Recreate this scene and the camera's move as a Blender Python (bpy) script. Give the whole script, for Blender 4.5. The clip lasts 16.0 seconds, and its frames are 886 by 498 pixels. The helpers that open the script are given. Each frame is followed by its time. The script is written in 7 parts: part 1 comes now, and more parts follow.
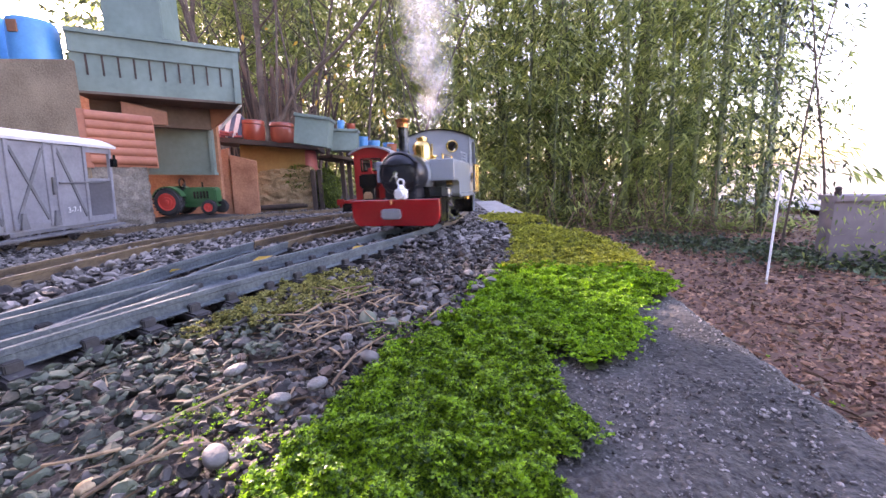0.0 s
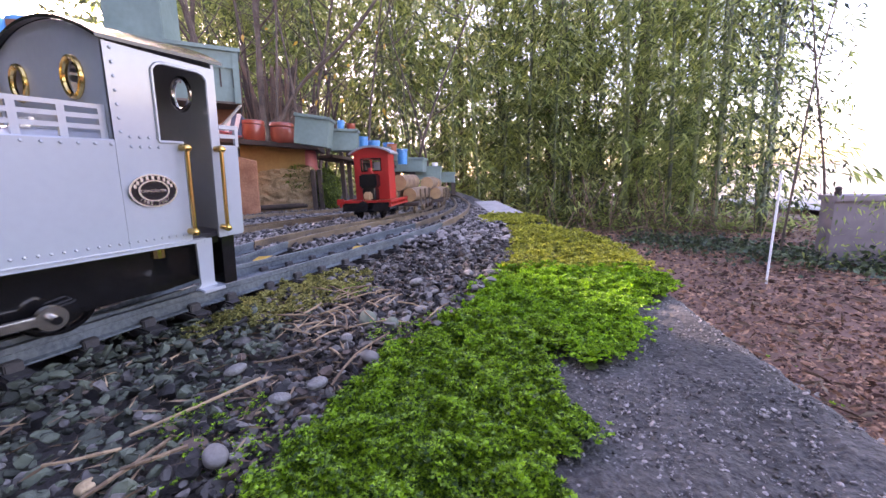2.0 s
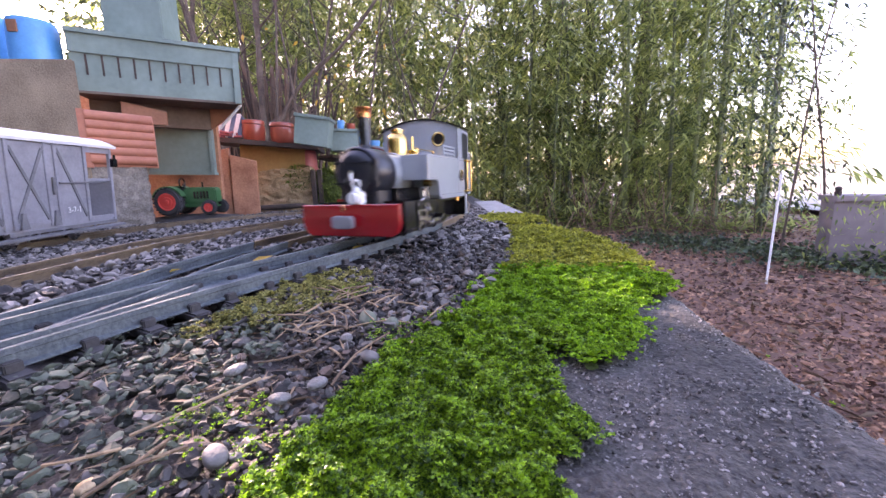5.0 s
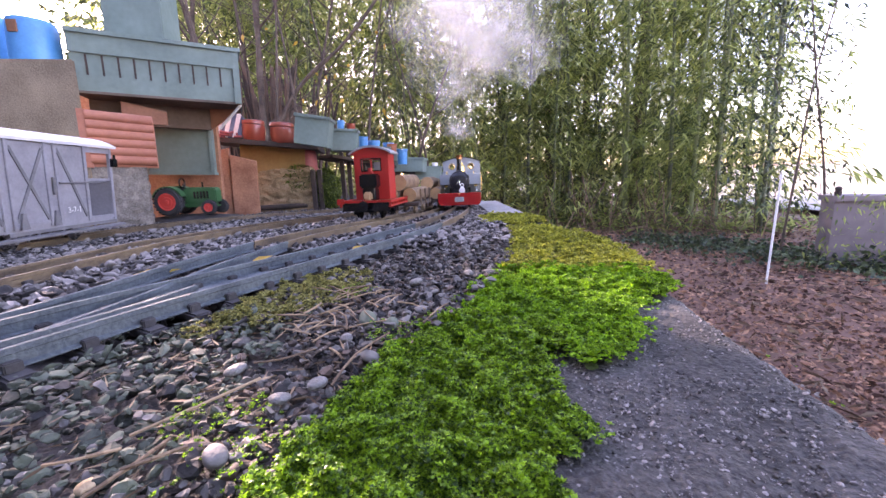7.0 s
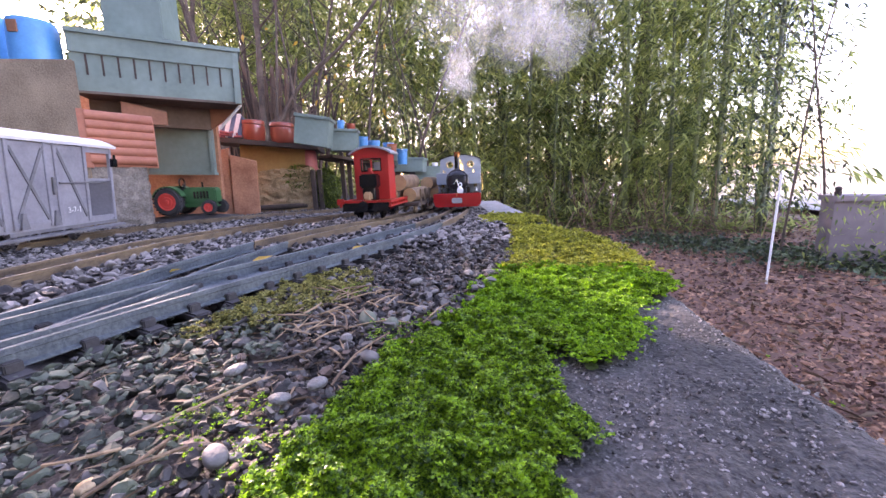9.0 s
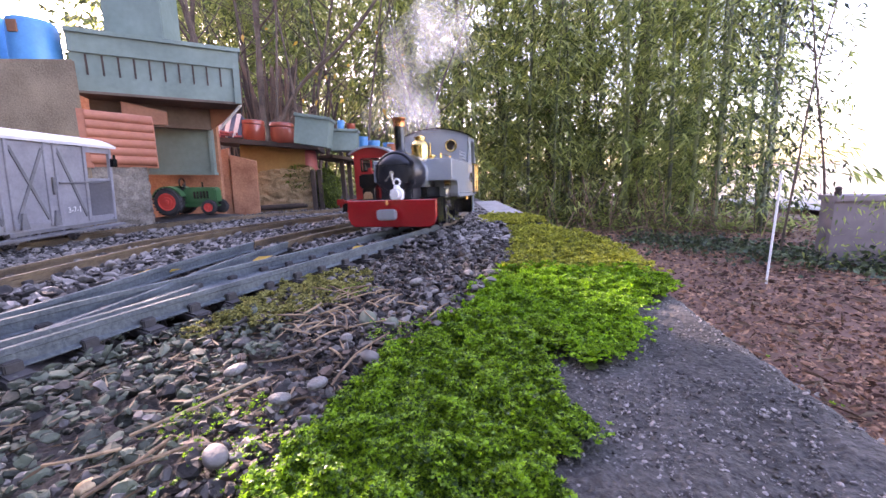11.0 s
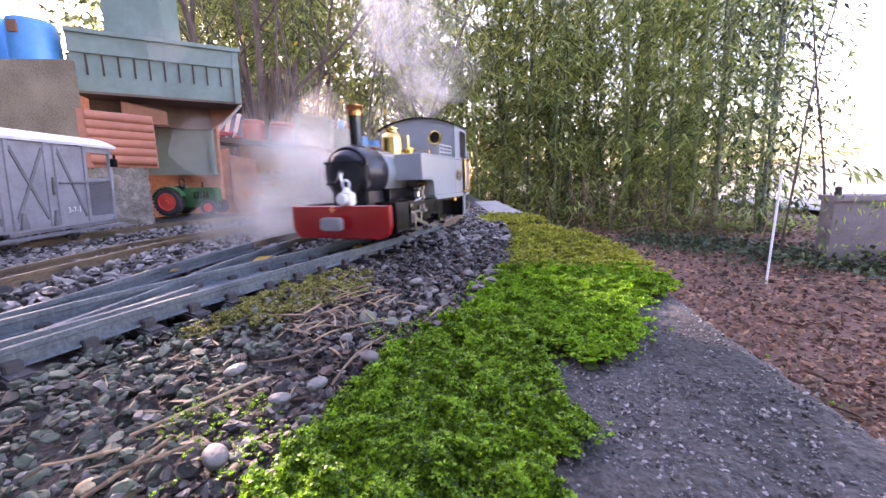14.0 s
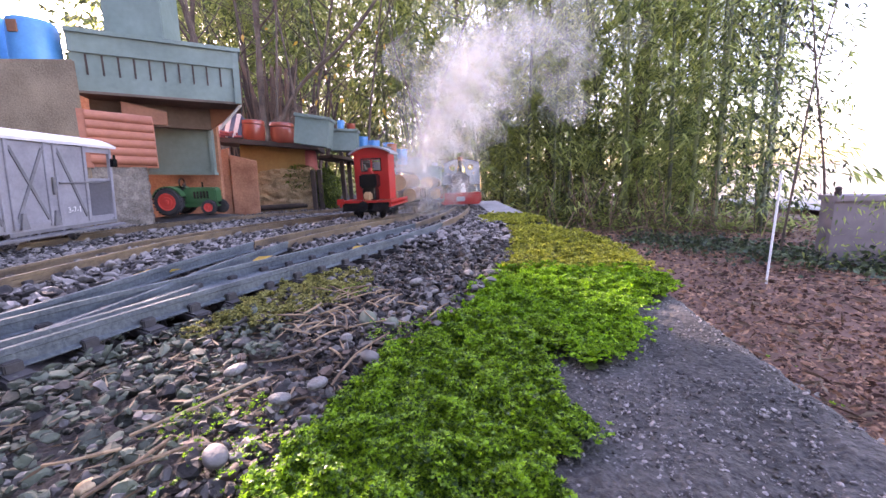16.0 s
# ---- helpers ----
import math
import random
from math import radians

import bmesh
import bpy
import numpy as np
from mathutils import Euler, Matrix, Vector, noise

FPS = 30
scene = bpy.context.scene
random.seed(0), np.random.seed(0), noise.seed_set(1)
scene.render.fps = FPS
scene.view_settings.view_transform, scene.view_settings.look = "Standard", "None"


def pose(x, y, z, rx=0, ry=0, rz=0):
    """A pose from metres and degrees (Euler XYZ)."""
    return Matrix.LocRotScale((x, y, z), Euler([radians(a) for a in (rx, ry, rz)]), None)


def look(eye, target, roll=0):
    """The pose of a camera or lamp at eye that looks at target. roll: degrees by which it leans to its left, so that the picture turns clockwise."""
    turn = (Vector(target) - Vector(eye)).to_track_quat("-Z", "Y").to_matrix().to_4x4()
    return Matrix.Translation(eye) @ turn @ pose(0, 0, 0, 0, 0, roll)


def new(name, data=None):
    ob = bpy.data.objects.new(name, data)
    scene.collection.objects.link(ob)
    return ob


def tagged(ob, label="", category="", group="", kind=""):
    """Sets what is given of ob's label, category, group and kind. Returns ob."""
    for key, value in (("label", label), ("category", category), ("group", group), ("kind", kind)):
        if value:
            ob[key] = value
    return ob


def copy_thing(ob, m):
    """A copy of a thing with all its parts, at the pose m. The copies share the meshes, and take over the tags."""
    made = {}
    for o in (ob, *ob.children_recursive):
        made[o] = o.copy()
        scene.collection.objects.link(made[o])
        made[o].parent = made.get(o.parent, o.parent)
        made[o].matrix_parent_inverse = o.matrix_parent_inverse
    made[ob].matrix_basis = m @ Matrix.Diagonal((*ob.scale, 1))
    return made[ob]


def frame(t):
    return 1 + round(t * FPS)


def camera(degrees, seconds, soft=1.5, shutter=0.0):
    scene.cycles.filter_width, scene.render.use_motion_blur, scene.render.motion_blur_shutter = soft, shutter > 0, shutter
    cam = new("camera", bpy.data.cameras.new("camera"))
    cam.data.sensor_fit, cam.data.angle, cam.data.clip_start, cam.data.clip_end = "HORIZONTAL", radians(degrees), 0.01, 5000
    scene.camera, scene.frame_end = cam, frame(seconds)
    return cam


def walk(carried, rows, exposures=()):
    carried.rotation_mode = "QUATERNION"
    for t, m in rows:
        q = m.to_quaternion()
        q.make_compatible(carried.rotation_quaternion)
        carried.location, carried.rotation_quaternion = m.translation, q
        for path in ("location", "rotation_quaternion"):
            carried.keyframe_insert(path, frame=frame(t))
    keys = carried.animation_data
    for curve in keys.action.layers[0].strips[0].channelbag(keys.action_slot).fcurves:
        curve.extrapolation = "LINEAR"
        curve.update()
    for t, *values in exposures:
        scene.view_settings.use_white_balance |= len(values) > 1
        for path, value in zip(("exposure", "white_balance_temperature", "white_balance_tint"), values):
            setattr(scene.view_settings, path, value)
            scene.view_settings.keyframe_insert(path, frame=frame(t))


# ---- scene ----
cam = camera(97.3, 16.0, shutter=0.5)
EYE = (0.0, 0.0, 0.0685)
cam_pose = Matrix.Translation(EYE) @ pose(0, 0, 0, 90 - 10.6, 0, 0) @ pose(0, 0, 0, 0, 0, -2.3)
walk(cam, [(0.0, cam_pose), (16.0, cam_pose)], [(0.0, 3.34, 7420, 46), (16.0, 3.34, 7420, 46)])

# ---- light ----
world = bpy.data.worlds.new("world")
scene.world = world
scene.cycles.transparent_max_bounces = 64
world.use_nodes = True
wn = world.node_tree.nodes
sky = wn.new("ShaderNodeTexSky")
sky.sky_type = "NISHITA"
sky.sun_disc = False
SUN_AZ = -39.0      # degrees to the left of the view's heading
SUN_EL = 24.0
sky.sun_elevation = radians(SUN_EL)
sky.sun_rotation = radians(SUN_AZ)
sky.air_density, sky.dust_density, sky.ozone_density = 1.0, 1.2, 1.0
wn["Background"].inputs[1].default_value = 0.15
world.node_tree.links.new(sky.outputs[0], wn["Background"].inputs[0])
sun = new("sun", bpy.data.lights.new("sun", "SUN"))
sun.data.energy, sun.data.angle, sun.data.color = 4.0, radians(0.6), (1.0, 0.93, 0.82)
sd = Vector((math.sin(radians(SUN_AZ)) * math.cos(radians(SUN_EL)), math.cos(radians(SUN_AZ)) * math.cos(radians(SUN_EL)), math.sin(radians(SUN_EL))))
sun.matrix_world = look(sd * 20, (0, 0, 0))


# ---- materials ----
def mat(name, a, b=None, scale=40.0, rough=0.6, metal=0.0, bump=0.0, fine=None, vary=0.0, spec=0.5, island=0.0, trans=0.0, coat=0.0, contrast=0.15, fw=0.45):
    """Two tones mixed by two scales of noise, with relief; vary: tone by object, island: tone by loose piece."""
    m = bpy.data.materials.new(name)
    m.use_nodes = True
    nt = m.node_tree
    N, L = nt.nodes, nt.links
    bs = N["Principled BSDF"]
    b = b or tuple(c * 0.75 for c in a)
    co = N.new("ShaderNodeTexCoord")
    n1 = N.new("ShaderNodeTexNoise")
    n1.inputs["Scale"].default_value, n1.inputs["Detail"].default_value = scale, 6
    n2 = N.new("ShaderNodeTexNoise")
    n2.inputs["Scale"].default_value, n2.inputs["Detail"].default_value = fine or scale * 9, 3
    for n in (n1, n2):
        L.new(co.outputs["Object"], n.inputs["Vector"])
    add = N.new("ShaderNodeMath")
    add.operation = "MULTIPLY_ADD"
    L.new(n2.outputs[0], add.inputs[0])
    add.inputs[1].default_value = fw
    L.new(n1.outputs[0], add.inputs[2])
    half = N.new("ShaderNodeMath")
    half.operation = "MULTIPLY"
    half.inputs[1].default_value = 1 / (1 + fw)
    L.new(add.outputs[0], half.inputs[0])
    fac = half.outputs[0]
    for node, out, amount in (("ShaderNodeObjectInfo", "Random", vary), ("ShaderNodeNewGeometry", "Random Per Island", island)):
        if amount:
            o = N.new(node)
            k = N.new("ShaderNodeMath")
            k.operation = "MULTIPLY_ADD"
            L.new(o.outputs[out], k.inputs[0])
            k.inputs[1].default_value = amount
            sub = N.new("ShaderNodeMath")
            sub.operation = "SUBTRACT"
            L.new(fac, k.inputs[2])
            L.new(k.outputs[0], sub.inputs[0])
            sub.inputs[1].default_value = amount * 0.5
            fac = sub.outputs[0]
    ramp = N.new("ShaderNodeValToRGB")
    ramp.color_ramp.elements[0].position, ramp.color_ramp.elements[1].position = max(0.0, 0.5 - contrast * 1.1), min(1.0, 0.5 + contrast * 1.1)
    ramp.color_ramp.elements[0].color, ramp.color_ramp.elements[1].color = (*b, 1), (*a, 1)
    L.new(fac, ramp.inputs[0])
    L.new(ramp.outputs[0], bs.inputs["Base Color"])
    bs.inputs["Roughness"].default_value, bs.inputs["Metallic"].default_value = rough, metal
    bs.inputs["Specular IOR Level"].default_value = spec
    bs.inputs["Coat Weight"].default_value = coat
    if trans:
        tr = N.new("ShaderNodeBsdfTranslucent")
        L.new(ramp.outputs[0], tr.inputs[0])
        mx = N.new("ShaderNodeMixShader")
        mx.inputs[0].default_value = trans
        L.new(bs.outputs[0], mx.inputs[1])
        L.new(tr.outputs[0], mx.inputs[2])
        L.new(mx.outputs[0], N["Material Output"].inputs[0])
    if bump:
        bp = N.new("ShaderNodeBump")
        bp.inputs["Strength"].default_value, bp.inputs["Distance"].default_value = min(1.0, bump), 0.002
        L.new(add.outputs[0], bp.inputs["Height"])
        L.new(bp.outputs[0], bs.inputs["Normal"])
    return m


def steam_material():
    m = bpy.data.materials.new("steam")
    m.use_nodes = True
    N, L = m.node_tree.nodes, m.node_tree.links
    N.remove(N["Principled BSDF"])
    df, tl, tr = N.new("ShaderNodeBsdfDiffuse"), N.new("ShaderNodeBsdfTranslucent"), N.new("ShaderNodeBsdfTransparent")
    df.inputs[0].default_value = tl.inputs[0].default_value = (0.98, 0.945, 0.88, 1)
    m1, m2 = N.new("ShaderNodeMixShader"), N.new("ShaderNodeMixShader")
    m1.inputs[0].default_value = 0.6
    L.new(df.outputs[0], m1.inputs[1]), L.new(tl.outputs[0], m1.inputs[2])
    co, nz, rp = N.new("ShaderNodeTexCoord"), N.new("ShaderNodeTexNoise"), N.new("ShaderNodeMapRange")
    nz.inputs["Scale"].default_value, nz.inputs["Detail"].default_value = 9, 3
    L.new(co.outputs["Object"], nz.inputs["Vector"])
    L.new(nz.outputs[0], rp.inputs[0])
    rp.inputs[1].default_value, rp.inputs[2].default_value, rp.inputs[3].default_value, rp.inputs[4].default_value = 0.34, 0.72, 0.0, 0.085
    L.new(rp.outputs[0], m2.inputs[0])
    L.new(tr.outputs[0], m2.inputs[1]), L.new(m1.outputs[0], m2.inputs[2])
    L.new(m2.outputs[0], N["Material Output"].inputs[0])
    return m


M = {
    "silver": mat("silver_grey_paint", (0.315, 0.350, 0.385), (0.285, 0.318, 0.352), 30, 0.16, 0.0, 0.01, coat=0.6),
    "black": mat("satin_black", (0.011, 0.011, 0.012), (0.005, 0.005, 0.006), 60, 0.13, 0.0, 0.05),
    "smokebox": mat("blued_black", (0.035, 0.038, 0.048), (0.018, 0.018, 0.024), 60, 0.28, 0.3, 0.05),
    "red": mat("gloss_red", (0.40, 0.012, 0.014), (0.30, 0.009, 0.011), 30, 0.18, 0.0, 0.02, coat=0.5),
    "red_body": mat("toy_red", (0.50, 0.025, 0.018), (0.38, 0.018, 0.012), 30, 0.42, 0.0, 0.03),
    "brass": mat("brass", (0.75, 0.52, 0.20), (0.60, 0.38, 0.12), 60, 0.16, 1.0, 0.02),
    "copper": mat("copper", (0.72, 0.33, 0.16), (0.52, 0.22, 0.10), 60, 0.25, 1.0, 0.03),
    "steel": mat("bright_steel", (0.62, 0.61, 0.60), (0.45, 0.44, 0.43), 90, 0.25, 1.0, 0.03),
    "grey_metal": mat("grey_metal", (0.42, 0.44, 0.47), (0.32, 0.33, 0.36), 60, 0.4, 0.5, 0.03),
    "white": mat("white_paint", (0.82, 0.82, 0.82), (0.70, 0.70, 0.70), 60, 0.4),
    "rail": mat("weathered_brass_rail", (0.26, 0.26, 0.25), (0.12, 0.13, 0.145), 60, 0.42, 0.55, 0.2),
    "rail_rust": mat("rusty_brass_rail", (0.26, 0.185, 0.112), (0.062, 0.047, 0.038), 35, 0.5, 0.25, 0.3, contrast=0.2),
    "rail_blue": mat("blue_grey_point_rail", (0.125, 0.152, 0.162), (0.030, 0.042, 0.052), 38, 0.8, 0.0, 0.5, fine=420, contrast=0.18, fw=0.8),
    "sleeper": mat("dark_sleeper", (0.06, 0.055, 0.055), (0.03, 0.028, 0.03), 60, 0.8, 0.0, 0.3),
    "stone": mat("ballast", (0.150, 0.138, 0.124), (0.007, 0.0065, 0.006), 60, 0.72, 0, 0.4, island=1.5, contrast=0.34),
    "grit": mat("concrete_grains", (0.22, 0.205, 0.20), (0.012, 0.011, 0.011), 90, 0.6, 0, 0.2, island=1.4, contrast=0.34),
    # lighter than the near ballast: sky reflection put into the colour
    "far_stone": mat("sky_sheen_ballast", (0.225, 0.205, 0.192), (0.014, 0.0125, 0.012), 60, 0.75, 0, 0.4, island=1.5, contrast=0.36),
    "green_stone": mat("greenish_gravel", (0.098, 0.118, 0.082), (0.017, 0.021, 0.014), 60, 0.75, 0, 0.4, island=1.1, contrast=0.26),
    "soil": mat("dark_grit", (0.07, 0.062, 0.058), (0.022, 0.02, 0.019), 70, 0.9, 0, 0.9, contrast=0.2),
    "slab": mat("concrete", (0.068, 0.063, 0.060), (0.006, 0.0057, 0.0057), 20, 0.75, 0, 1.0, fine=480, contrast=0.11, fw=1.1),
    "slab_light": mat("pale_concrete", (0.33, 0.32, 0.30), (0.19, 0.185, 0.175), 30, 0.8, 0, 0.4, fine=500),
    "moss": mat("moss", (0.235, 0.46, 0.020), (0.022, 0.070, 0.006), 60, 0.42, 0, 0.0, fine=330, island=0.75, trans=0.40, contrast=0.22, fw=0.8),
    "moss_lime": mat("lime_moss", (0.245, 0.52, 0.014), (0.042, 0.125, 0.006), 40, 0.5, 0, 0.0, fine=300, island=0.6, trans=0.5, contrast=0.24, fw=0.7),
    "moss_straw": mat("straw_moss", (0.36, 0.34, 0.10), (0.10, 0.105, 0.03), 22, 0.7, 0, 0.0, island=0.7, trans=0.4, contrast=0.25),
    "moss_gold": mat("golden_moss", (0.45, 0.46, 0.05), (0.12, 0.14, 0.02), 22, 0.6, 0, 0.0, island=0.7, trans=0.45, contrast=0.25),
    "ochre": mat("ochre_board", (0.40, 0.24, 0.09), (0.28, 0.16, 0.06), 10, 0.8, 0, 0.3),
    "moss_dark": mat("dark_moss", (0.13, 0.19, 0.02), (0.03, 0.055, 0.008), 22, 0.7, 0, 0.0, island=0.7, trans=0.3, contrast=0.25),
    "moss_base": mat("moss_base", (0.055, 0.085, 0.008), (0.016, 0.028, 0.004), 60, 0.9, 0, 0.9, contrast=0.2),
    "twig": mat("dead_twig", (0.32, 0.22, 0.13), (0.12, 0.075, 0.045), 60, 0.8, 0, 0.3, vary=0.5, island=0.4),
    "bark": mat("bark_chips", (0.17, 0.092, 0.066), (0.036, 0.020, 0.016), 14, 0.9, 0, 1.0, fine=120, island=0.8, contrast=0.22),
    "brown_stone": mat("brown_grit", (0.10, 0.068, 0.050), (0.014, 0.009, 0.007), 60, 0.75, 0, 0.4, island=1.2, contrast=0.28),
    "pale_stone": mat("pale_stone", (0.24, 0.23, 0.21), (0.085, 0.08, 0.074), 120, 0.6, 0, 0.6, contrast=0.2),
    "leaf_litter": mat("leaf_litter", (0.42, 0.235, 0.15), (0.070, 0.033, 0.025), 20, 0.8, 0, 0.2, island=1.0, trans=0.15),
    "bamboo_leaf": mat("bamboo_leaf", (0.42, 0.49, 0.14), (0.085, 0.125, 0.042), 1.5, 0.4, 0, 0.0, island=0.7, trans=0.58, contrast=0.22),
    "bamboo_stem": mat("bamboo_stem", (0.20, 0.23, 0.09), (0.06, 0.07, 0.035), 3, 0.45, 0, 0.1, vary=0.5),
    "ivy": mat("ivy_leaf", (0.075, 0.115, 0.045), (0.022, 0.04, 0.02), 4, 0.4, 0, 0.0, island=0.7, trans=0.2),
    "thicket": mat("thicket_leaf", (0.15, 0.16, 0.06), (0.04, 0.045, 0.02), 3, 0.5, 0, 0.0, island=0.8, trans=0.3),
    "trunk": mat("tree_bark", (0.165, 0.12, 0.09), (0.05, 0.036, 0.029), 12, 0.9, 0, 1.0),
    "render": mat("sandy_render", (0.44, 0.34, 0.235), (0.25, 0.19, 0.13), 14, 0.9, 0, 0.8, fine=260, contrast=0.12, fw=0.9),
    "green_wood": mat("green_painted_wood", (0.20, 0.28, 0.25), (0.13, 0.19, 0.17), 9, 0.6, 0, 0.15),
    "blue_wood": mat("blue_painted_board", (0.13, 0.33, 0.55), (0.09, 0.24, 0.42), 9, 0.5, 0, 0.1),
    "terracotta": mat("terracotta", (0.50, 0.17, 0.09), (0.36, 0.115, 0.06), 12, 0.75, 0, 0.3),
    "cladding": mat("faded_red_cladding", (0.52, 0.20, 0.125), (0.36, 0.13, 0.085), 14, 0.7, 0, 0.3),
    "rough_board": mat("speckled_orange_board", (0.50, 0.24, 0.14), (0.28, 0.115, 0.065), 18, 0.85, 0, 0.6, fine=170, contrast=0.13, fw=0.7),
    "orange_wood": mat("orange_board", (0.36, 0.16, 0.09), (0.22, 0.095, 0.055), 16, 0.8, 0, 0.3),
    # brown darkened to hold the shade under the shed's overhang
    "shade_board": mat("shaded_brown_board", (0.20, 0.145, 0.115), (0.11, 0.078, 0.06), 12, 0.85, 0, 0.3),
    "dark_wood": mat("dark_timber", (0.085, 0.06, 0.05), (0.035, 0.026, 0.022), 16, 0.8, 0, 0.4),
    "sand_stone": mat("mossy_sandstone", (0.52, 0.37, 0.22), (0.19, 0.135, 0.075), 22, 0.9, 0, 1.0, fine=240, contrast=0.15, fw=0.9),
    "wall_stone": mat("grey_stone", (0.34, 0.30, 0.255), (0.10, 0.085, 0.072), 45, 0.9, 0, 1.0, fine=260, contrast=0.17, fw=0.9),
    "wagon": mat("grey_wagon_paint", (0.30, 0.30, 0.33), (0.19, 0.19, 0.215), 25, 0.6, 0, 0.15),
    "wagon_dark": mat("grey_ironwork", (0.20, 0.20, 0.215), (0.115, 0.115, 0.125), 30, 0.6, 0.1, 0.1),
    "wagon_roof": mat("pale_wagon_roof", (0.62, 0.62, 0.63), (0.50, 0.50, 0.52), 20, 0.6, 0, 0.1),
    "tractor_green": mat("tractor_green", (0.03, 0.14, 0.05), (0.018, 0.08, 0.03), 30, 0.4),
    "tractor_red": mat("wheel_red", (0.70, 0.07, 0.05), (0.55, 0.05, 0.035), 30, 0.45),
    "rubber": mat("rubber", (0.045, 0.043, 0.045), (0.02, 0.02, 0.02), 50, 0.8, 0, 0.3),
    "pot_red": mat("glazed_red", (0.46, 0.085, 0.045), (0.33, 0.055, 0.03), 16, 0.3, 0, 0.05, coat=0.3),
    "blue": mat("blue_plastic", (0.06, 0.34, 0.66), (0.04, 0.24, 0.50), 20, 0.35),
    "pink": mat("faded_red_plastic", (0.46, 0.12, 0.12), (0.32, 0.08, 0.08), 20, 0.5),
    "brown_wood": mat("dead_brushwood", (0.16, 0.10, 0.07), (0.05, 0.03, 0.022), 20, 0.85, 0, 0.5, island=0.7),
    "log": mat("log_bark", (0.27, 0.175, 0.10), (0.10, 0.062, 0.042), 60, 0.85, 0, 0.6),
    "log_end": mat("cut_log", (0.50, 0.31, 0.16), (0.34, 0.20, 0.10), 60, 0.7, 0, 0.2),
    "fence_wall": mat("mauve_wall", (0.24, 0.20, 0.205), (0.14, 0.115, 0.12), 3, 0.85, 0, 0.3),
    "glass_dark": mat("dark_glazing", (0.02, 0.022, 0.025), (0.015, 0.015, 0.018), 20, 0.08),
    "leaf_yellow": mat("yellow_leaf", (0.62, 0.40, 0.05), (0.40, 0.22, 0.03), 30, 0.5, trans=0.3),
    "cloth": mat("striped_cloth_blue", (0.16, 0.24, 0.36), (0.05, 0.07, 0.12), 20, 0.7),
    "steam": steam_material(),
}


# ---- mesh helpers ----
def part(name, bm, material, parent=None, label="", smooth=False):
    me = bpy.data.meshes.new(name)
    if smooth:
        for f in bm.faces:
            f.smooth = True
    bm.to_mesh(me)
    bm.free()
    for m in material if isinstance(material, (list, tuple)) else [material]:
        me.materials.append(M[m])
    if smooth:
        me.set_sharp_from_angle(angle=radians(40))
    ob = new(name, me)
    if parent:
        ob.parent = parent
    if label:
        ob["label"] = label
    return ob


def thing(name, m, label, category, group="", kind=""):
    ob = new(name)
    ob.empty_display_size = 0.02
    ob.matrix_world = m
    return tagged(ob, label, category, group, kind)


def box(bm, x0, x1, y0, y1, z0, z1, bevel=0.0, m=None, mi=0):
    r = bmesh.ops.create_cube(bm, size=1.0)
    vs = r["verts"]
    for v in vs:
        v.co = Vector(((x0 + x1) / 2 + v.co.x * (x1 - x0), (y0 + y1) / 2 + v.co.y * (y1 - y0), (z0 + z1) / 2 + v.co.z * (z1 - z0)))
        if m:
            v.co = m @ v.co
    fs = list({f for v in vs for f in v.link_faces})
    for f in fs:
        f.material_index = mi
    if bevel:
        es = list({e for v in vs for e in v.link_edges})
        bmesh.ops.bevel(bm, geom=es, offset=bevel, segments=2, affect="EDGES", clamp_overlap=True)
    return bm


def rod(bm, a, b, r0, r1=None, seg=12, mi=0):
    a, b = Vector(a), Vector(b)
    d = b - a
    m = Matrix.Translation((a + b) / 2) @ d.to_track_quat("Z", "Y").to_matrix().to_4x4()
    r = bmesh.ops.create_cone(bm, cap_ends=True, segments=seg, radius1=r0, radius2=r0 if r1 is None else r1, depth=d.length, matrix=m)
    for v in r["verts"]:
        for f in v.link_faces:
            f.material_index = mi
    return bm


def lathe(bm, profile, m=None, seg=24, mi=0):
    """Turn (radius, height) pairs about z."""
    rings = []
    for r, z in profile:
        ring = []
        for i in range(seg):
            a = 2 * math.pi * i / seg
            p = Vector((r * math.cos(a), r * math.sin(a), z))
            ring.append(bm.verts.new(m @ p if m else p))
        rings.append(ring)
    for a, b in zip(rings, rings[1:]):
        for i in range(seg):
            f = bm.faces.new((a[i], a[(i + 1) % seg], b[(i + 1) % seg], b[i]))
            f.material_index = mi
    for ring, flip in ((rings[0], True), (rings[-1], False)):
        f = bm.faces.new(list(reversed(ring)) if flip else ring)
        f.material_index = mi
    return bm


def prism(bm, pts, d0, d1, m=None, mi=0):
    """Extrude a polygon in x, z from y = d0 to y = d1."""
    a = [bm.verts.new((m or Matrix()) @ Vector((x, d0, z))) for x, z in pts]
    b = [bm.verts.new((m or Matrix()) @ Vector((x, d1, z))) for x, z in pts]
    n = len(pts)
    fs = [bm.faces.new(a), bm.faces.new(list(reversed(b)))]
    for i in range(n):
        fs.append(bm.faces.new((a[i], b[i], b[(i + 1) % n], a[(i + 1) % n])))
    for f in fs:
        f.material_index = mi
    bmesh.ops.recalc_face_normals(bm, faces=fs)
    return bm


def B():
    return bmesh.new()


YZ = Matrix(((0, 1, 0, 0), (1, 0, 0, 0), (0, 0, 1, 0), (0, 0, 0, 1)))     # prism in the y, z plane, extruded along x


